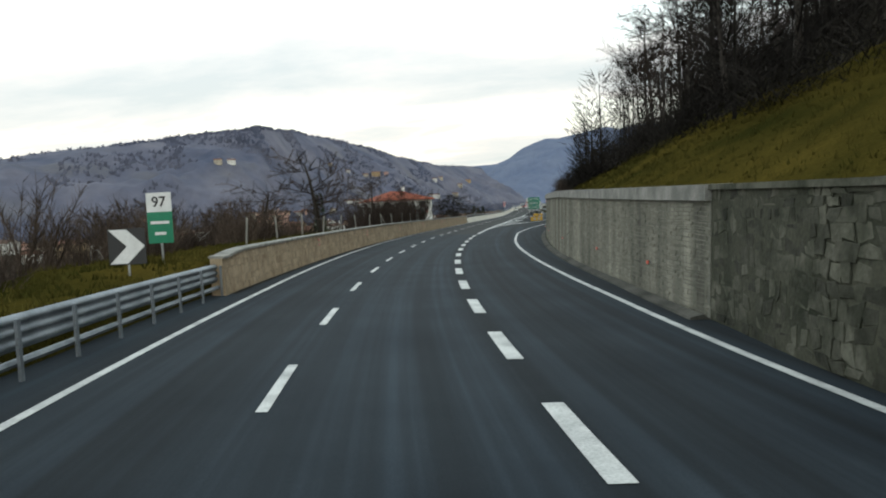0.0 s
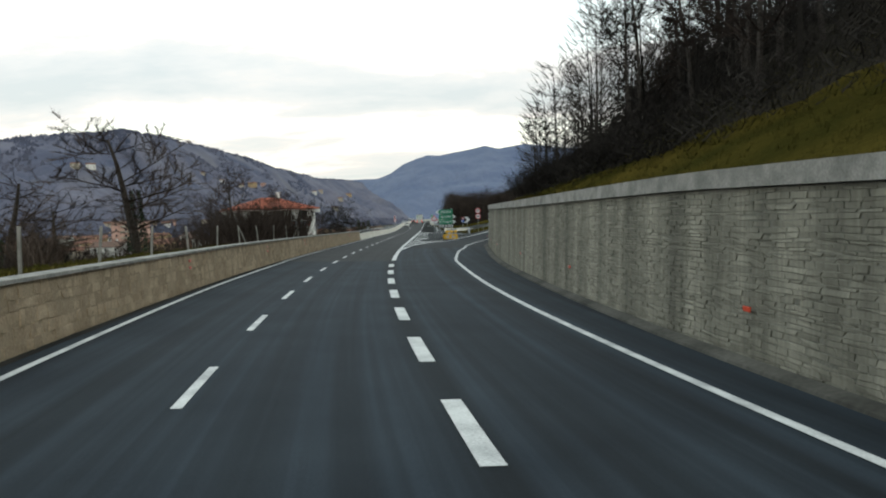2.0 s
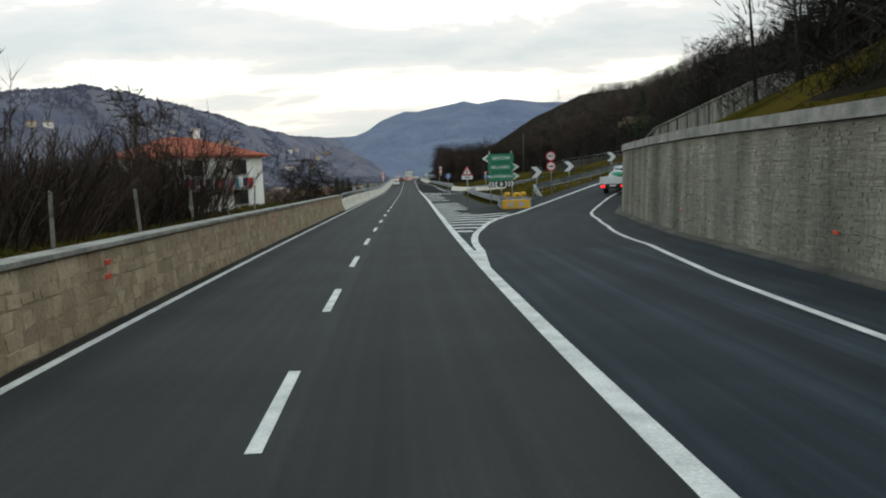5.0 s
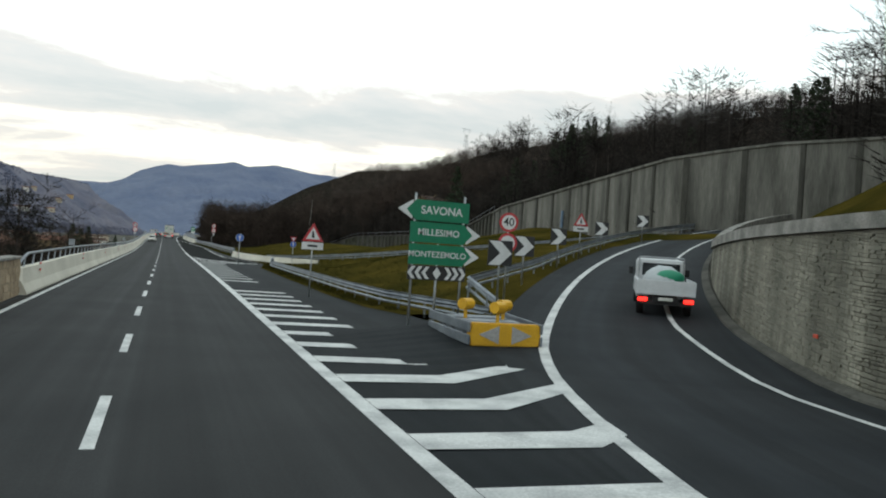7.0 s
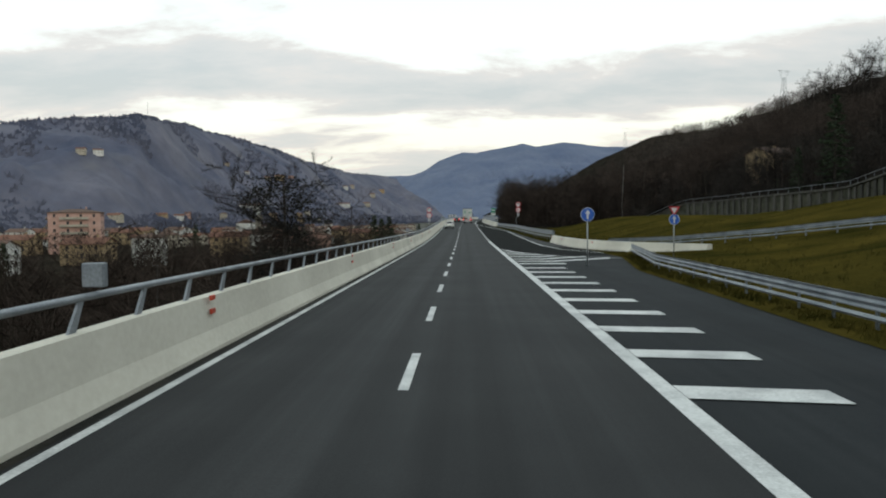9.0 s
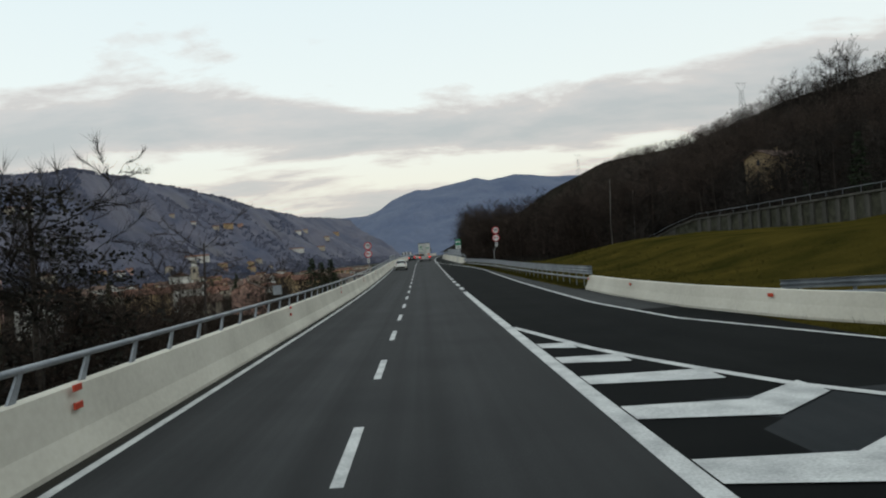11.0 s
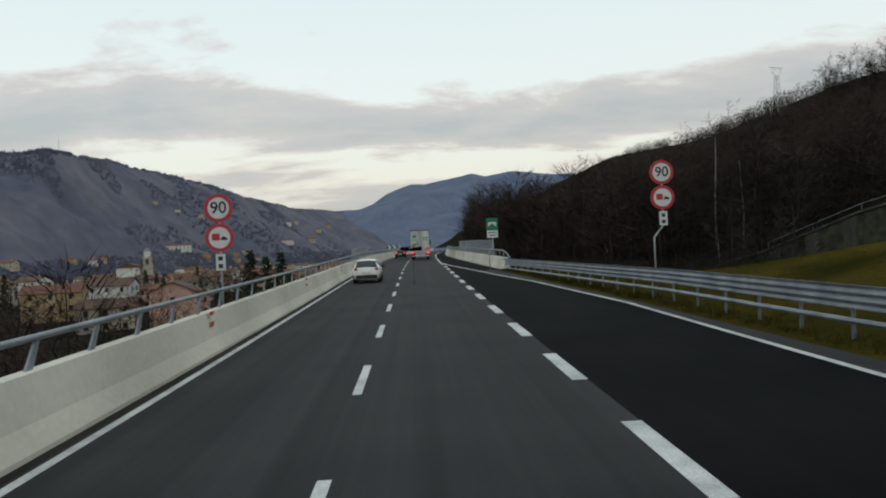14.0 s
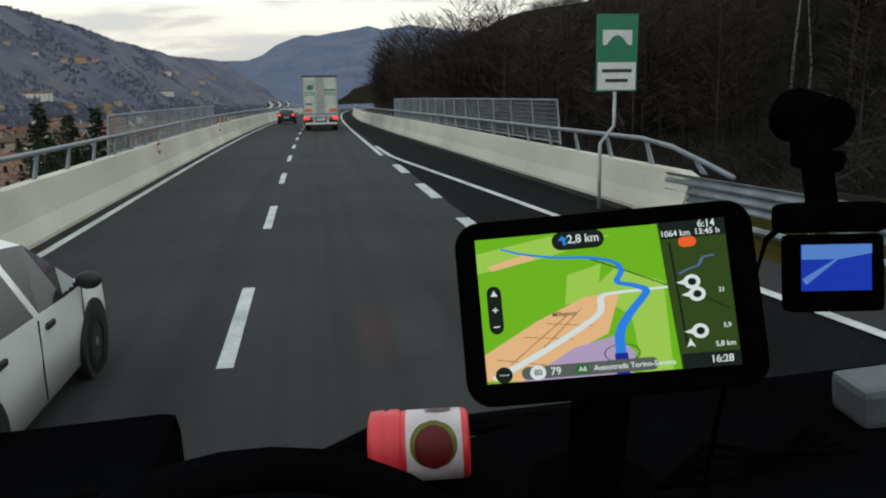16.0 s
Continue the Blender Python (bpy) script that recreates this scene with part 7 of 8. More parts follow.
def car(m, paint, label, lit, group=""):
    th = empty("car", m, label, "car", group)
    rows = []
    for y, zl, zs, zt, wl, ws, wt in CAR:
        half = [(wl, zl), (ws * 1.01, zl + (zs - zl) * 0.55), (ws, zs), (wt + 0.03, zt - 0.05), (wt * 0.8, zt), (0, zt + 0.02)]
        rows.append([(x, y, z) for x, z in half] + [(-x, y, z) for x, z in half[-2::-1]])
    n = len(rows[0])
    sets = {}
    for i in range(len(rows) - 1):
        y0 = CAR[i][0]
        for j in range(n - 1):
            side = j in (2, n - 4)
            topq = j in (3, 4, 5, 6)
            key = "body"
            if side and -1.5 < y0 < 1.0 and not -0.2 < y0 < -0.1:
                key = ("side_window", j, y0 < -0.2)
            elif topq and (-1.95 < y0 < -1.5):
                key = ("rear_window", 0, 0)
            elif topq and 0.45 < y0 < 1.2:
                key = ("windscreen", 0, 0)
            sets.setdefault(key, []).append((rows[i][j], rows[i][j + 1], rows[i + 1][j + 1], rows[i + 1][j]))
        sets["body"].append((rows[i][n - 1], rows[i][0], rows[i + 1][0], rows[i + 1][n - 1]))
    for key, quads in sets.items():
        b = bmesh.new()
        for qd in quads:
            b.faces.new([b.verts.new(p) for p in qd])
        bmesh.ops.remove_doubles(b, verts=b.verts, dist=0.001)
        if key == "body":
            for row in (rows[0], rows[-1]):
                b.faces.new([b.verts.new(p) for p in row])
            bmesh.ops.remove_doubles(b, verts=b.verts, dist=0.001)
        bmesh.ops.recalc_face_normals(b, faces=b.faces)
        part(key if key == "body" else key[0], b, paint if key == "body" else M_CGLASS, th, "" if key == "body" else "dark glass", key == "body")
    for x in (-0.76, 0.76):
        for y in (-1.22, 1.22):
            b = bmesh.new()
            s = 1 if x > 0 else -1
            tube(b, [(x + s * 0.02, y, 0.33), (x + s * 0.115, y, 0.33)], 0.385, 22)
            part("wheel_arch", b, M_DARK, th)
            wheel(th, x + s * 0.03, y, 0.31, 0.19)
        b = bmesh.new()
        s = 1 if x > 0 else -1
        bmesh.ops.create_uvsphere(b, u_segments=14, v_segments=9, radius=0.5, matrix=Matrix.Translation((s * 0.965, 0.85, 0.97)) @ Matrix.Diagonal((0.22, 0.14, 0.16, 1)))
        tube(b, [(s * 0.84, 0.85, 0.93), (s * 0.93, 0.85, 0.95)], 0.025, 6)
        part("mirror", b, M_DARK if paint is M_WHITECAR else paint, th, "door mirror", True)
        for y in (0.10, -0.85):
            b = bmesh.new()
            box(b, (s * 0.875, y, 0.80), (0.03, 0.17, 0.05), None, 0.012)
            part("door_handle", b, M_DARK, th)
        for y in (-0.12, 0.95):
            b = bmesh.new()
            box(b, (s * 0.868, y, 0.58), (0.008, 0.012, 0.62))
            part("door_seam", b, M_DARK, th)
        b = bmesh.new()
        box(b, (s * 0.66, -1.92, 0.86), (0.24, 0.12, 0.15), None, 0.04)
        part("tail_lamp", b, M_LAMP if lit else M_LAMP_OFF, th, "red tail lamp")
        b = bmesh.new()
        box(b, (s * 0.62, 1.90, 0.62), (0.28, 0.14, 0.12), None, 0.04)
        part("headlight", b, M_SWHITE, th)
    b = bmesh.new()
    box(b, (0, -1.96, 0.40), (1.36, 0.10, 0.20), None, 0.05)
    part("bumper", b, M_DARK, th)
    b = bmesh.new()
    box(b, (0, -1.995, 0.62), (0.52, 0.03, 0.11), None, 0.005)
    part("number_plate", b, M_PLATE, th)
    return th


car(pose(*at(373.4, -1.95, 0.01), 0, 0, heading(373)), M_BLACKCAR, "black hatchback with lit tail lamps in the outer lane", True)
car(pose(*at(300.95, -2.02, 0.01), 0, 0, heading(301)), M_WHITECAR, "dusty white hatchback overtaking in the outer lane", False)

# articulated lorry ahead
tm = pose(*at(351.7, 1.52, 0.01), 0, 0, heading(356))
lorry = empty("lorry", tm, "white box-trailer lorry with green stripes and orange corner boards", "lorry")
b = bmesh.new()
box(b, (0, 6.7, 2.62), (2.52, 13.3, 2.72), None, 0.04)
part("trailer_body", b, M_TRAILER, lorry, "white box trailer")
b = bmesh.new()
box(b, (0, 0.02, 1.24), (2.56, 0.10, 0.12), None, 0.01)
for s in (-1, 1):
    box(b, (s * 1.25, 0.02, 2.6), (0.07, 0.10, 2.7), None, 0.01)
part("door_frame", b, M_RIM, lorry, "dull metal door frame")
b = bmesh.new()
box(b, (0, 0.02, 3.965), (2.58, 0.12, 0.13), None, 0.01)
part("top_rail", b, M_DARK, lorry, "dark top rail")
M_TGREEN = plain("trailer_green", (0.010, 0.19, 0.10), 0.5)
for s in (-1, 1):
    b = bmesh.new()
    box(b, (s * 0.60, 0.0, 2.6), (1.17, 0.08, 2.58), None, 0.012)
    door = part("door", b, M_TRAILER, lorry, "white rear door")
    for x in (0.10, 0.24):
        b = bmesh.new()
        tube(b, [(s * x, -0.07, 1.35), (s * x, -0.07, 3.9)], 0.022, 8)
        part("lock_bar", b, M_RIM, door)
    for z in (1.6, 2.6, 3.6):
        b = bmesh.new()
        box(b, (s * 1.17, -0.06, z), (0.16, 0.04, 0.07), None, 0.008)
        part("hinge", b, M_RIM, door)
    for i, z in enumerate((2.62, 2.72, 2.82)):
        slab("stripe", rect(0.78, 0.045, s * 0.72 - (0.0 if s > 0 else 0.02), z), -0.052, M_TGREEN, lorry, "green stripe", 0.008)
    slab("corner_board", rect(0.55, 0.26, s * 0.90, 1.52), -0.056, M_ORANGE, lorry, "orange board", 0.012)
    b = bmesh.new()
    box(b, (s * 1.05, 0.02, 0.92), (0.40, 0.10, 0.15), None, 0.02)
    part("tail_lamp", b, M_LAMP, lorry, "lit red lamp cluster")
    b = bmesh.new()
    box(b, (s * 0.98, 0.9, 0.62), (0.55, 0.03, 0.6))
    part("mudflap", b, M_DARK, lorry)
slab("emblem", [(-0.98, 2.98), (-0.52, 2.98), (-0.42, 3.34), (-0.88, 3.34)], -0.056, M_TGREEN, lorry, "green slanted emblem", 0.01)
slab("bar", rect(0.86, 0.12, 0.72, 2.98), -0.056, M_TGREEN, lorry, "green bar", 0.01)
slab("bar", rect(0.5, 0.10, -0.85, 1.98), -0.056, M_SBLACK, lorry, "dark bar", 0.01)
b = bmesh.new()
box(b, (0, 0.1, 1.10), (2.45, 0.16, 0.14), None, 0.02)
box(b, (0, 0.06, 0.55), (2.35, 0.10, 0.14), None, 0.02)
for s in (-0.5, 0.5):
    box(b, (s, 0.15, 0.8), (0.10, 0.10, 0.55))
part("bumper", b, M_SWHITE, lorry, "pale underrun bar")
b = bmesh.new()
box(b, (0, 0.02, 0.86), (0.60, 0.06, 0.20), None, 0.01)
part("number_plate", b, M_PLATE, lorry)
b = bmesh.new()
for s in (-0.45, 0.45):
    box(b, (s, 6.6, 1.0), (0.14, 12.8, 0.26))
box(b, (0, 11.5, 1.0), (1.0, 3.2, 0.3))
part("chassis", b, M_DARK, lorry)
b = bmesh.new()
box(b, (0, 14.6, 2.05), (2.4, 2.0, 2.9), None, 0.12)
box(b, (0, 13.9, 3.55), (2.2, 0.5, 0.6), None, 0.1)
part("cab", b, M_VAN, lorry, "white tractor cab")
for s in (-1, 1):
    b = bmesh.new()
    box(b, (s * 1.42, 15.3, 2.45), (0.24, 0.14, 0.8), None, 0.05)
    tube(b, [(s * 1.2, 15.4, 2.9), (s * 1.42, 15.3, 2.9)], 0.03, 6)
    part("mirror", b, M_DARK, lorry)
    for y in (1.9, 3.2, 4.5, 12.6, 15.0):
        wheel(lorry, s * 1.03, y, 0.50, 0.32)

# small flatbed lorry on the ramp
fm = on_ramp(52.4, 37.2)
pk = empty("pickup_truck", pose(fm.x, fm.y, fm.z + 0.01, 1.5, 0, -33), "small white flatbed truck with a covered load on the ramp", "truck")
b = bmesh.new()
box(b, (0, 3.9, 1.25), (1.85, 1.6, 1.55), None, 0.15)
part("cab", b, M_VAN, pk, "white cab")
b = bmesh.new()
box(b, (0, 3.08, 1.62), (1.45, 0.05, 0.5), None, 0.03)
part("rear_window", b, M_CGLASS, pk)
b = bmesh.new()
box(b, (0, 1.55, 0.86), (2.05, 3.1, 0.12), None, 0.02)
part("flatbed", b, M_VAN, pk)
b = bmesh.new()
box(b, (0, 0.03, 1.12), (2.05, 0.05, 0.42), None, 0.015)
part("tailgate", b, M_VAN, pk, "white drop tailgate")
for s in (-1, 1):
    b = bmesh.new()
    box(b, (s * 1.0, 1.55, 1.12), (0.05, 3.0, 0.42), None, 0.015)
    part("sideboard", b, M_VAN, pk)
    b = bmesh.new()
    box(b, (s * 0.80, 0.06, 0.62), (0.34, 0.08, 0.14), None, 0.02)
    part("tail_lamp", b, M_LAMP, pk, "lit red lamp")
    b = bmesh.new()
    box(b, (s * 1.12, 4.2, 1.5), (0.18, 0.10, 0.3), None, 0.04)
    tube(b, [(s * 0.9, 4.3, 1.5), (s * 1.1, 4.2, 1.5)], 0.02, 6)
    part("mirror", b, M_DARK, pk)
    for y in (0.95, 3.9):
        wheel(pk, s * 0.84, y, 0.34, 0.24)
    b = bmesh.new()
    tube(b, [(s * 0.85, 3.0, 1.3), (s * 0.85, 3.0, 2.1)], 0.03, 6)
    if s > 0:
        tube(b, [(-0.85, 3.0, 2.1), (0.85, 3.0, 2.1)], 0.03, 6)
    part("rack", b, M_POLE, pk)
b = bmesh.new()
bmesh.ops.create_uvsphere(b, u_segments=18, v_segments=10, radius=1.0, matrix=Matrix.Translation((0, 1.5, 1.12)) @ Matrix.Diagonal((0.8, 1.2, 0.72, 1)))
for v in b.verts:
    v.co.z = max(0.93, v.co.z + 0.06 * noise.noise(v.co * 3))
part("cover", b, plain("grey_sheet", (0.34, 0.36, 0.37), 0.5), pk, "grey sheet over the load", True)
b = bmesh.new()
bmesh.ops.create_uvsphere(b, u_segments=14, v_segments=8, radius=0.42, matrix=Matrix.Translation((0.15, 0.75, 1.42)) @ Matrix.Diagonal((1.3, 0.8, 0.7, 1)))
part("net", b, M_TGREEN, pk, "green net on the load", True)
b = bmesh.new()
box(b, (0, 2.2, 0.6), (0.9, 4.2, 0.25))
box(b, (0, 0.15, 0.5), (1.7, 0.1, 0.12))
part("chassis", b, M_DARK, pk)
b = bmesh.new()
box(b, (0, 0.03, 0.66), (0.5, 0.03, 0.12))
part("number_plate", b, M_PLATE, pk)

# ---- the dashboard of the vehicle that films, where it stands at the end ----
CAB = Matrix.Translation((0.89, 295.11, 2.43)) @ Matrix.Rotation(radians(0.40), 4, Vector((0.985, -0.173, 0.0))) @ Matrix.Translation((0.01, -0.01, -2.46))
# black plastics, darkened further to carry the shade of the absent cab roof
M_DASH = mat("black_dash_plastic", (0.0015, 0.0015, 0.0018), (0.003, 0.003, 0.0035), 5, 0.75, 0, 0.5, 180, dist=0.001)
M_BEZEL = plain("device_black", (0.0015, 0.0015, 0.0017), 0.6)
for m in (M_DASH, M_BEZEL):
    m.node_tree.nodes["Principled BSDF"].inputs["Specular IOR Level"].default_value = 0.0


def glow(name, c, k=1.0):
    m = bpy.data.materials.new(name)
    m.use_nodes = True
    bs = m.node_tree.nodes["Principled BSDF"]
    bs.inputs["Base Color"].default_value = (0.01, 0.01, 0.01, 1)
    bs.inputs["Roughness"].default_value, bs.inputs["Specular IOR Level"].default_value = 0.6, 0.0
    bs.inputs["Emission Color"].default_value, bs.inputs["Emission Strength"].default_value = (*c, 1), k
    return m


dash = empty("dashboard", CAB, "black moulded lorry dashboard under the windscreen", "dashboard")
rows = []
for i in range(25):
    x = -0.44 + 1.06 * i / 24
    lift = lerp(x, [-1.05, -0.05, 0.12, 0.30, 0.6, 1.15], [0.0, 0.0, 0.0, 0.07, 0.10, 0.11])
    far = lerp(x, [-1.05, 0.1, 1.15], [0.80, 0.76, 0.70])
    rows.append([(x, 0.32, 1.93), (x, 0.34, 1.98 + lift * 0.6), (x, 0.42, 2.04 + lift), (x, far - 0.16, 2.085 + lift * 0.7), (x, far - 0.02, 2.095 + lift * 0.6), (x, far - 0.02, 1.93)])
part("top", sweep([[Vector(p) for p in r] for r in rows]), M_DASH, dash)
# instrument hood, left
b = bmesh.new()
box(b, (-0.33, 0.60, 2.11), (0.54, 0.14, 0.17), Matrix.Rotation(radians(-2), 4, "Y"), 0.015)
part("instrument_hood", b, M_DASH, dash, "black instrument hood")
b = bmesh.new()
tube(b, [(-0.045 + 0.20 * math.cos(a) - 0.02, 0.48 + 0.03 * math.sin(a), 2.03 + 0.175 * math.sin(a)) for a in np.linspace(0.15, 3.0, 18)], 0.016, 8)
part("wheel_rim", b, M_DASH, dash, "black steering wheel rim", True)
for s in (0.1,):
    b = bmesh.new()
    box(b, (s, 0.55, 0.96), (0.014, 0.014, 1.98))
    part("bracket", b, M_DASH, dash)
# wiper at the foot of the windscreen
b = bmesh.new()
tube(b, [(-0.075, 0.86, 1.985), (-0.02, 0.87, 2.02), (0.05, 0.88, 2.045), (0.75, 0.80, 2.10)], 0.014, 6)
tube(b, [(-0.02, 0.87, 2.02), (-0.06, 0.80, 1.98), (-0.08, 0.76, 1.97)], 0.018, 6)
part("wiper", b, M_DASH, dash, "black wiper arm")


def tilted(c, xa, za):
    x = Vector(xa).normalized()
    z = Vector(za)
    z = (z - z.dot(x) * x).normalized()
    y = z.cross(x)
    return CAB @ Matrix(((x.x, y.x, z.x, c[0]), (x.y, y.y, z.y, c[1]), (x.z, y.z, z.z, c[2]), (0, 0, 0, 1)))


def rounded(w, h, r, cx=0, cz=0, n=6):
    out = []
    for k, (sx, sz) in enumerate(((1, 1), (-1, 1), (-1, -1), (1, -1))):
        for i in range(n + 1):
            a = math.pi / 2 * (k + i / n)
            out.append((cx + sx * (w / 2 - r) + r * math.cos(a), cz + sz * (h / 2 - r) + r * math.sin(a)))
    return out


gm = tilted((0.168, 0.4285, 2.334), (0.177, -0.038, 0.0150), (-0.006, 0.036, 0.1065))
nav = empty("navigation_device", gm, "black satellite navigator showing a green map", "navigator")
b = bmesh.new()
plate(b, rounded(0.186, 0.116, 0.016), 0.0, 0.022)
bmesh.ops.recalc_face_normals(b, faces=b.faces)
bmesh.ops.bevel(b, geom=[e for e in b.edges if abs(e.verts[0].co.y - e.verts[1].co.y) < 1e-6], offset=0.003, segments=2, affect="EDGES")
part("case", b, M_BEZEL, nav, "black rounded case")
SX, SZ, SW, SH = -0.003, 0.0015, 0.154, 0.090
T = 0.0004


def px(u, v):
    """A point of the screen, u to the right and v down, both from 0 to 1."""
    return (SX - SW / 2 + u * SW, SZ + SH / 2 - v * SH)


def patch(name, pts, mtl, lift, label=""):
    return slab(name, [px(*p) for p in pts], -0.0006 - T * lift, mtl, nav, label, T * 0.8)


def strip_line(pts, w):
    L, R = [], []
    for i, p in enumerate(pts):
        a, c = pts[max(0, i - 1)], pts[min(len(pts) - 1, i + 1)]
        dx, dy = c[0] - a[0], c[1] - a[1]
        l = math.hypot(dx, dy) or 1
        ww = w(i / (len(pts) - 1)) if callable(w) else w
        L.append((p[0] - dy / l * ww, p[1] + dx / l * ww))
        R.append((p[0] + dy / l * ww, p[1] - dx / l * ww))
    return L + R[::-1]


def curve(pts, n=7):
    """A smooth line through the points."""
    out = []
    for i in range(len(pts) - 1):
        p0, p1, p2, p3 = pts[max(0, i - 1)], pts[i], pts[i + 1], pts[min(len(pts) - 1, i + 2)]
        for k in range(n):
            t = k / n
            out.append(tuple(0.5 * (2 * p1[c] + (p2[c] - p0[c]) * t + (2 * p0[c] - 5 * p1[c] + 4 * p2[c] - p3[c]) * t * t + (3 * p1[c] - p0[c] - 3 * p2[c] + p3[c]) * t ** 3) for c in (0, 1)))
    return out + [pts[-1]]


def pill(u, v, w, h):
    """A rounded bar round (u, v), w across and h high."""
    k = SH / SW
    r = min(w / 2, h * k / 2)
    return [(u + sx * (w / 2 - r) + r * math.cos(a), v + (sy * (h * k / 2 - r) + r * math.sin(a)) / k) for q, (sx, sy) in enumerate(((1, 1), (-1, 1), (-1, -1), (1, -1))) for a in (math.pi / 2 * (q + i / 5) for i in range(6))]


G1, G2, G3 = glow("map_green", (0.17, 0.47, 0.012)), glow("map_pale_green", (0.36, 0.60, 0.085)), glow("map_dark_green", (0.030, 0.060, 0.008))
GO, GP, GW, GB, GK, GN = glow("map_orange", (0.82, 0.48, 0.24)), glow("map_lilac", (0.45, 0.33, 0.55)), glow("map_white", (0.72, 0.76, 0.78)), glow("map_blue", (0.03, 0.22, 0.80)), glow("map_black", (0.006, 0.010, 0.008)), glow("map_navy", (0.01, 0.02, 0.28))
patch("screen", [(0, 0), (1, 0), (1, 1), (0, 1)], G1, 0, "lit map screen")
patch("field", [(0.0, 0.10), (0.30, 0.02), (0.55, 0.05), (0.30, 0.16), (0.0, 0.24)], G2, 1)
patch("field", [(0.45, 0.42), (0.55, 0.28), (0.74, 0.40), (0.74, 1.0), (0.62, 1.0), (0.60, 0.62)], G2, 1)
patch("field", [(0.36, 0.30), (0.50, 0.24), (0.47, 0.48), (0.34, 0.50)], G2, 1)
patch("town", [(0.0, 0.98), (0.0, 0.80), (0.22, 0.60), (0.42, 0.46), (0.56, 0.45), (0.50, 0.72), (0.36, 0.82), (0.14, 1.0)], GO, 2)
patch("town", [(0.04, 0.20), (0.20, 0.13), (0.24, 0.17), (0.06, 0.23)], GO, 2)
patch("quarter", [(0.14, 1.0), (0.36, 0.80), (0.52, 0.74), (0.60, 0.86), (0.58, 1.0)], GP, 3)
for p, q in (((0.10, 0.88), (0.34, 0.58)), ((0.20, 0.84), (0.40, 0.54)), ((0.05, 0.84), (0.24, 0.90)), ((0.16, 0.70), (0.36, 0.74)), ((0.26, 0.62), (0.44, 0.66))):
    patch("street", strip_line([p, q], 0.002), glow("map_street", (0.30, 0.10, 0.05)) if "map_street" not in bpy.data.materials else bpy.data.materials["map_street"], 4)
patch("river", strip_line(curve([(0.03, 0.97), (0.22, 0.82), (0.40, 0.66), (0.475, 0.57), (0.485, 0.47), (0.54, 0.45), (0.64, 0.445), (0.755, 0.44)]), lambda t: 0.018 - 0.010 * t), GW, 5)
patch("route", strip_line(curve([(0.54, 0.86), (0.545, 0.72), (0.59, 0.60), (0.64, 0.51), (0.665, 0.45), (0.62, 0.41), (0.555, 0.375), (0.575, 0.30), (0.545, 0.235), (0.44, 0.19), (0.33, 0.175), (0.19, 0.13), (0.10, 0.08)]), lambda t: 0.021 - 0.016 * t), GB, 6)
patch("route", strip_line([(0.54, 1.0), (0.54, 0.86)], 0.026), GN, 7)
patch("railway", strip_line(curve([(0.44, 0.19), (0.60, 0.31), (0.755, 0.43)]), 0.0028), GK, 5)
patch("loop", strip_line([(0.545 + 0.07 * math.cos(a), 0.86 + 0.06 * math.sin(a)) for a in np.linspace(0, 6.2, 20)], 0.002), GK, 5)
patch("side_panel", [(0.735, 0.0), (1.0, 0.0), (1.0, 1.0), (0.77, 1.0)], G3, 8, "dark side panel of the map")
patch("header", [(0.74, 0.0), (1.0, 0.0), (1.0, 0.115), (0.745, 0.115)], GK, 9)
patch("footer", [(0.775, 0.90), (1.0, 0.90), (1.0, 1.0), (0.775, 1.0)], GK, 9)
patch("scale", strip_line([(0.775, 0.14), (0.80, 0.86)], 0.004), GK, 9)
patch("pill", pill(0.415, 0.065, 0.21, 0.125), GK, 9, "black distance pill")
patch("arrow", [(0.355, 0.095), (0.352, 0.06), (0.335, 0.06), (0.352, 0.03), (0.375, 0.055), (0.364, 0.058), (0.367, 0.093)], GB, 10)
patch("zoom_pill", pill(0.058, 0.50, 0.058, 0.33), GK, 9, "black zoom buttons")
patch("zoom_mark", [(0.044, 0.405), (0.058, 0.365), (0.072, 0.405)], GW, 10)
patch("zoom_mark", strip_line([(0.046, 0.50), (0.070, 0.50)], 0.004), GW, 10)
patch("zoom_mark", strip_line([(0.058, 0.482), (0.058, 0.518)], 0.0025), GW, 11)
patch("zoom_mark", strip_line([(0.046, 0.615), (0.070, 0.615)], 0.004), GW, 10)
patch("menu_button", [(0.07 + 0.034 * math.cos(a), 0.945 + 0.055 * math.sin(a)) for a in np.linspace(0, 6.0, 16)], GK, 10, "round black menu button")
for k in range(4):
    patch("dot", [(0.054 + 0.0105 * k + 0.003 * math.cos(a), 0.945 + 0.005 * math.sin(a)) for a in np.linspace(0, 5.2, 6)], GW, 11)
patch("creek", strip_line(curve([(0.80, 0.36), (0.84, 0.33), (0.88, 0.31), (0.90, 0.26), (0.945, 0.25)]), 0.006), glow("map_creek", (0.10, 0.14, 0.30)), 9)
patch("railway", strip_line([(0.79, 0.43), (0.98, 0.62)], 0.0025), GK, 10)
patch("position", [(0.795, 0.86), (0.812, 0.80), (0.829, 0.86), (0.812, 0.845)], GW, 11, "white position arrow")
for u, v in ((0.845, 0.42), (0.86, 0.505), (0.855, 0.755)):
    patch("symbol", [(u + 0.033 * math.cos(a), v + 0.05 * math.sin(a)) for a in np.linspace(0, 6.0, 16)], GW, 10, "round white map symbol")
    patch("pin_tip", [(u - 0.028, v - 0.02), (u - 0.062, v), (u - 0.028, v + 0.02)], GW, 10)
    patch("symbol_mark", [(u + 0.017 * math.cos(a), v + 0.026 * math.sin(a)) for a in np.linspace(0, 6.0, 10)], GK, 11)
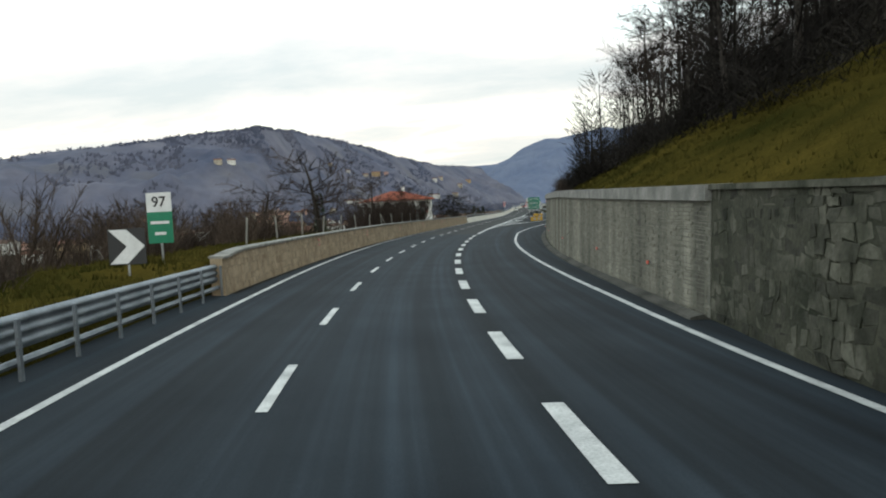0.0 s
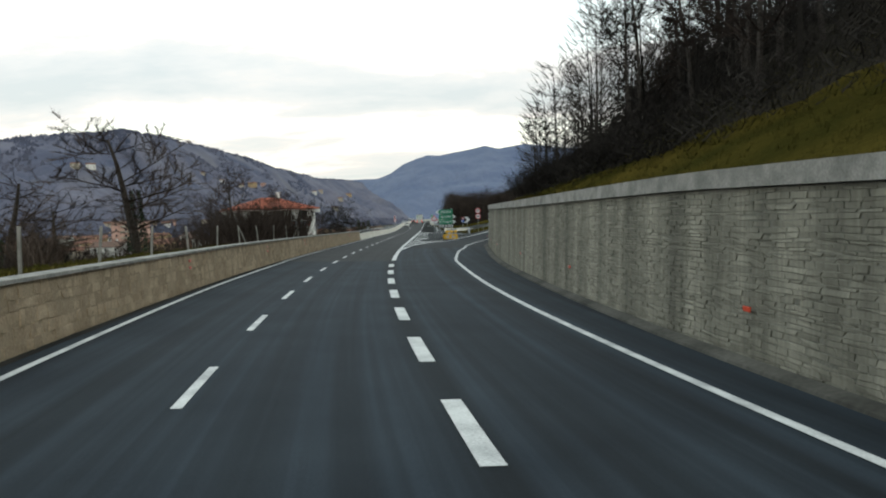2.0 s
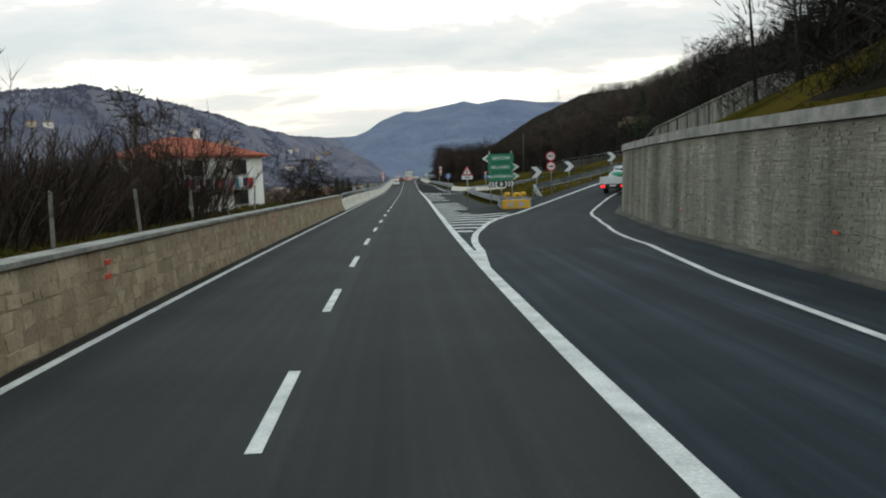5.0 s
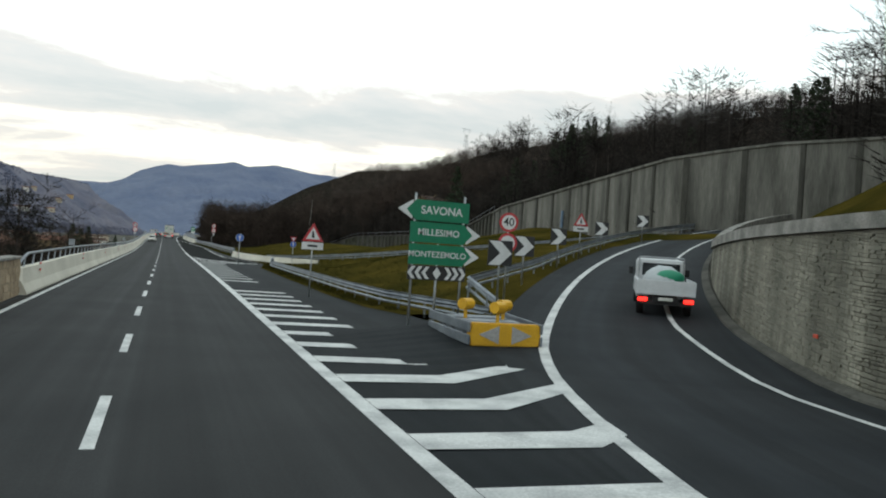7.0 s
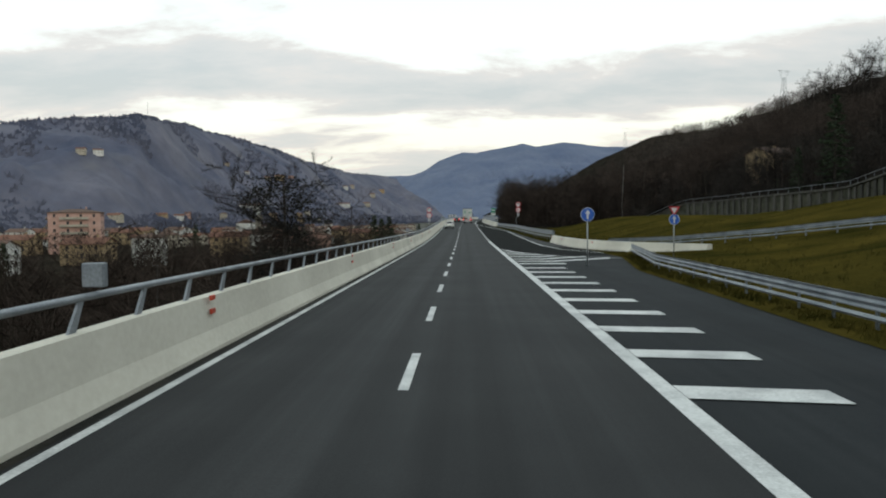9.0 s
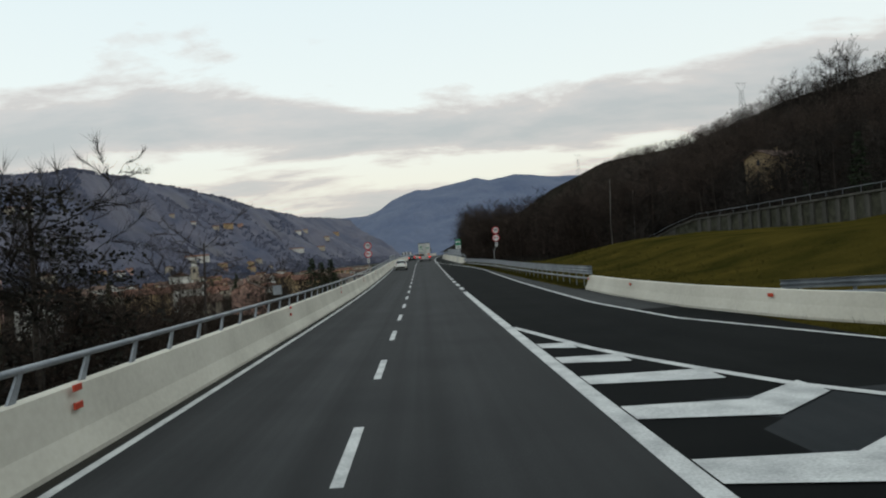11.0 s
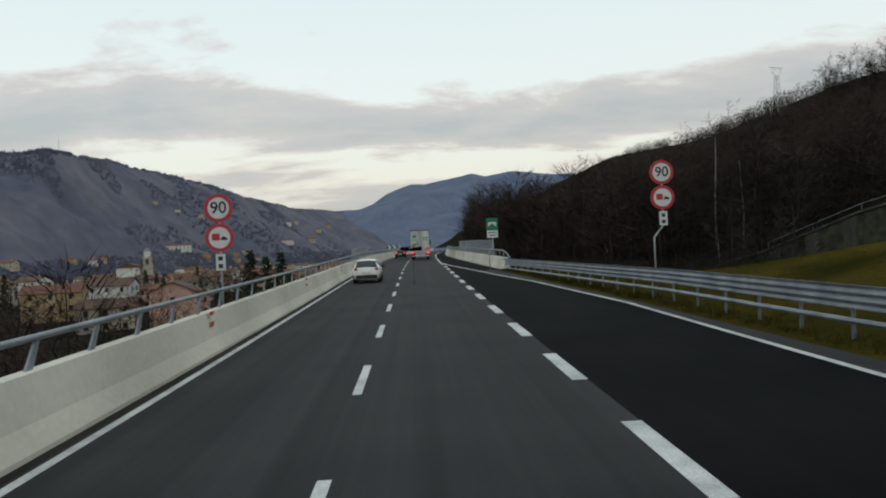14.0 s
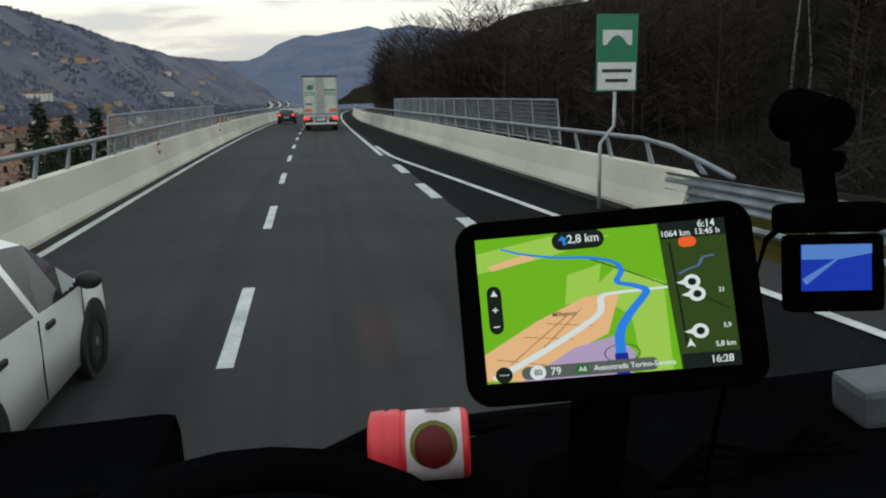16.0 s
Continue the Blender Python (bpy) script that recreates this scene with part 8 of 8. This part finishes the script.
patch("flag", pill(0.845, 0.145, 0.07, 0.07), glow("map_red", (0.85, 0.12, 0.02)), 10)
patch("limit_sign", [(0.205 + 0.032 * math.cos(a), 0.945 + 0.05 * math.sin(a)) for a in np.linspace(0, 6.0, 18)], GW, 10)
patch("name_bar", pill(0.41, 0.945, 0.54, 0.085), glow("map_grey", (0.10, 0.11, 0.10)), 8)
patch("road_badge", [(0.355, 0.915), (0.405, 0.915), (0.405, 0.975), (0.355, 0.975)], glow("map_badge", (0.02, 0.14, 0.03)), 10)


def words(text, u, v, size, mtl):
    x, z = px(u, v)
    return letters("writing", text, size, mtl, nav, (x, -0.0006 - T * 12, z), None, 0.0001)


words("2,8 km", 0.435, 0.060, 0.0072, GW)
words("6:14", 0.925, 0.032, 0.0062, GW)
words("13:45 h", 0.925, 0.085, 0.0052, GW)
words("1064 km", 0.80, 0.085, 0.0052, GW)
words("16:28", 0.925, 0.950, 0.0062, GW)
words("80", 0.205, 0.945, 0.0050, GK)
words("79", 0.275, 0.945, 0.0066, GW)
words("A6", 0.3805, 0.945, 0.0042, GW)
words("Autostrada Torino-Savona", 0.585, 0.945, 0.0046, GW)
words("Millesimo", 0.33, 0.565, 0.0038, GK)
words("5,8 km", 0.945, 0.85, 0.0044, GW)
words("5,9", 0.96, 0.73, 0.0040, GW)
words("21", 0.955, 0.49, 0.0040, GW)
# foot of the navigator, standing on the dashboard
b = bmesh.new()
inv = gm.inverted() @ CAB
tube(b, [inv @ Vector((0.172, 0.445, 2.29)), inv @ Vector((0.178, 0.47, 2.20)), inv @ Vector((0.18, 0.48, 2.10))], 0.020, 12)
tube(b, [inv @ Vector((0.18, 0.48, 2.185)), inv @ Vector((0.18, 0.48, 2.150)), inv @ Vector((0.18, 0.48, 2.145)), inv @ Vector((0.18, 0.48, 2.045))], 0.046, 20)
part("mount", b, M_BEZEL, nav, "black suction mount")

# dash camera on a windscreen arm
dm = tilted((0.357, 0.468, 2.333), (0.064, -0.011, 0.0), (0.0, 0.011, 0.056))
dc = empty("dash_camera", dm, "small black dash camera with a blue screen on an arm", "camera")
b = bmesh.new()
box(b, (0, 0.008, 0), (0.068, 0.018, 0.056), None, 0.004)
part("case", b, M_BEZEL, dc)
slab("screen", rect(0.050, 0.033, -0.002, 0.004), -0.0022, glow("screen_blue", (0.008, 0.035, 0.42)), dc, "lit blue screen", 0.001)
slab("screen_sky", [(-0.027, 0.0205), (0.023, 0.0205), (0.023, 0.014), (0.0, 0.010), (-0.027, 0.010)], -0.0028, glow("screen_pale", (0.10, 0.22, 0.62)), dc, "", 0.0006)
slab("screen_line", [(-0.027, -0.004), (-0.003, 0.010), (-0.001, 0.010), (-0.024, -0.008)], -0.0028, bpy.data.materials["screen_pale"], dc, "", 0.0006)
b = bmesh.new()
inv = dm.inverted() @ CAB
box(b, (0.0, 0.012, 0.040), (0.074, 0.03, 0.022), None, 0.006)
tube(b, [inv @ Vector((0.363, 0.498, 2.375)), inv @ Vector((0.364, 0.512, 2.415))], 0.011, 10)
tube(b, [inv @ Vector((0.350, 0.515, 2.412)), inv @ Vector((0.385, 0.512, 2.408))], 0.008, 8)
tube(b, [inv @ Vector((0.364, 0.515, 2.41)), inv @ Vector((0.364, 0.53, 2.45))], 0.014, 10)
part("arm", b, M_BEZEL, dc, "black jointed arm")
b = bmesh.new()
tube(b, [inv @ Vector((0.374, 0.510, 2.436)), inv @ Vector((0.378, 0.560, 2.442))], 0.019, 20, 0.022)
part("suction_cup", b, M_BEZEL, dc, "black suction cup")
b = bmesh.new()
tube(b, [inv @ Vector(p) for p in ((0.335, 0.49, 2.372), (0.30, 0.47, 2.36), (0.285, 0.46, 2.33), (0.29, 0.50, 2.22), (0.31, 0.55, 2.12))], 0.0022, 6)
part("cable", b, M_BEZEL, dc, "thin black cable")

# windscreen that carries the arm
M_PANE = bpy.data.materials.new("windscreen_glass")
M_PANE.use_nodes = True
pt = M_PANE.node_tree
clear, shine, blend = (pt.nodes.new(k) for k in ("ShaderNodeBsdfTransparent", "ShaderNodeBsdfGlossy", "ShaderNodeMixShader"))
shine.inputs["Roughness"].default_value = 0.02
blend.inputs[0].default_value = 0.012
pt.links.new(clear.outputs[0], blend.inputs[1])
pt.links.new(shine.outputs[0], blend.inputs[2])
pt.links.new(blend.outputs[0], pt.nodes["Material Output"].inputs[0])
b = bmesh.new()
box(b, (0.12, 0, 0.30), (1.0, 0.005, 0.66), Matrix.Translation((0, 0.83, 2.0)) @ Matrix.Rotation(radians(27), 4, "X"))
ws = part("windscreen", b, M_PANE, dash, "clear windscreen")
ws.visible_shadow = False

# sweet tin lying on the dashboard
cm = CAB @ pose(0.082, 0.672, 2.131, 0, 88, -9)
tin = empty("sweet_tin", cm, "red and white plastic tin lying on the dashboard", "tin")
M_TIN = plain("tin_red", (0.62, 0.03, 0.045), 0.35)
M_TINL = plain("tin_label", (0.55, 0.47, 0.48), 0.4)


def lathe(prof, n=28):
    b = bmesh.new()
    rings = [[b.verts.new((r * math.cos(2 * math.pi * i / n), r * math.sin(2 * math.pi * i / n), z)) for i in range(n)] for r, z in prof]
    for p, q in zip(rings, rings[1:]):
        for i in range(n):
            b.faces.new((p[i], p[(i + 1) % n], q[(i + 1) % n], q[i]))
    b.faces.new(rings[0][::-1])
    b.faces.new(rings[-1])
    bmesh.ops.recalc_face_normals(b, faces=b.faces)
    return b


part("body", lathe([(0.030, -0.043), (0.033, -0.040), (0.033, 0.043), (0.030, 0.046)]), M_TIN, tin, "", True)
part("label", lathe([(0.0334, -0.014), (0.0336, -0.013), (0.0336, 0.038), (0.0334, 0.039)]), M_TINL, tin, "pale printed label", True)
part("lid", lathe([(0.029, -0.050), (0.034, -0.048), (0.035, -0.036), (0.033, -0.034), (0.035, -0.030), (0.035, -0.022), (0.033, -0.018)]), M_TIN, tin, "red ribbed lid", True)
def band(r, z0, z1, a0, a1, n=12, m=8):
    """An oval patch bent round the tin."""
    bm = bmesh.new()
    zc, zr = (z0 + z1) / 2, (z1 - z0) / 2
    rows = []
    for i in range(n + 1):
        a = radians(a0 + (a1 - a0) * i / n)
        hz = zr * math.sqrt(max(0.02, 1 - (2 * i / n - 1) ** 2))
        rows.append([bm.verts.new((r * math.cos(a), r * math.sin(a), zc - hz + 2 * hz * j / m)) for j in range(m + 1)])
    for p, q in zip(rows, rows[1:]):
        for j in range(m):
            bm.faces.new((p[j], q[j], q[j + 1], p[j + 1]))
    bmesh.ops.solidify(bm, geom=bm.faces[:], thickness=0.0002)
    return bm


part("label_mark", band(0.0341, -0.010, 0.034, 205, 285), plain("tin_leaf", (0.22, 0.24, 0.03), 0.4), tin, "green and dark red printed oval", True)
part("label_mark", band(0.0345, -0.006, 0.030, 214, 285), plain("tin_dark_red", (0.20, 0.012, 0.016), 0.4), tin, "dark red printed oval", True)
part("label_mark", band(0.0345, 0.004, 0.030, 168, 184), plain("tin_grey", (0.25, 0.14, 0.16), 0.4), tin, "pale printed bar", True)
# white plug box with cables at the right
b = bmesh.new()
box(b, (0, 0, 0), (0.11, 0.06, 0.04), None, 0.008)
o = link("plug_box", b, plain("plug_grey", (0.060, 0.066, 0.074), 0.5))
o.matrix_world = CAB @ pose(0.545, 0.60, 2.172, 0, -6, -8)
tagged(o, "pale grey plug box lying on the dashboard", "adapter")
b = bmesh.new()
for k in range(4):
    tube(b, [(0.20 + 0.004 * k, 0.55 + 0.01 * k, 2.10), (0.26, 0.56 - 0.012 * k, 2.125 + 0.008 * k), (0.30 + 0.01 * k, 0.52 + 0.02 * k, 2.15), (0.36, 0.55, 2.135 + 0.006 * k), (0.45, 0.60 - 0.02 * k, 2.15)], 0.003, 6)
o = link("cable", b, M_BEZEL)
o.matrix_world = CAB
tagged(o, "tangle of thin black cables on the dashboard", "cable")
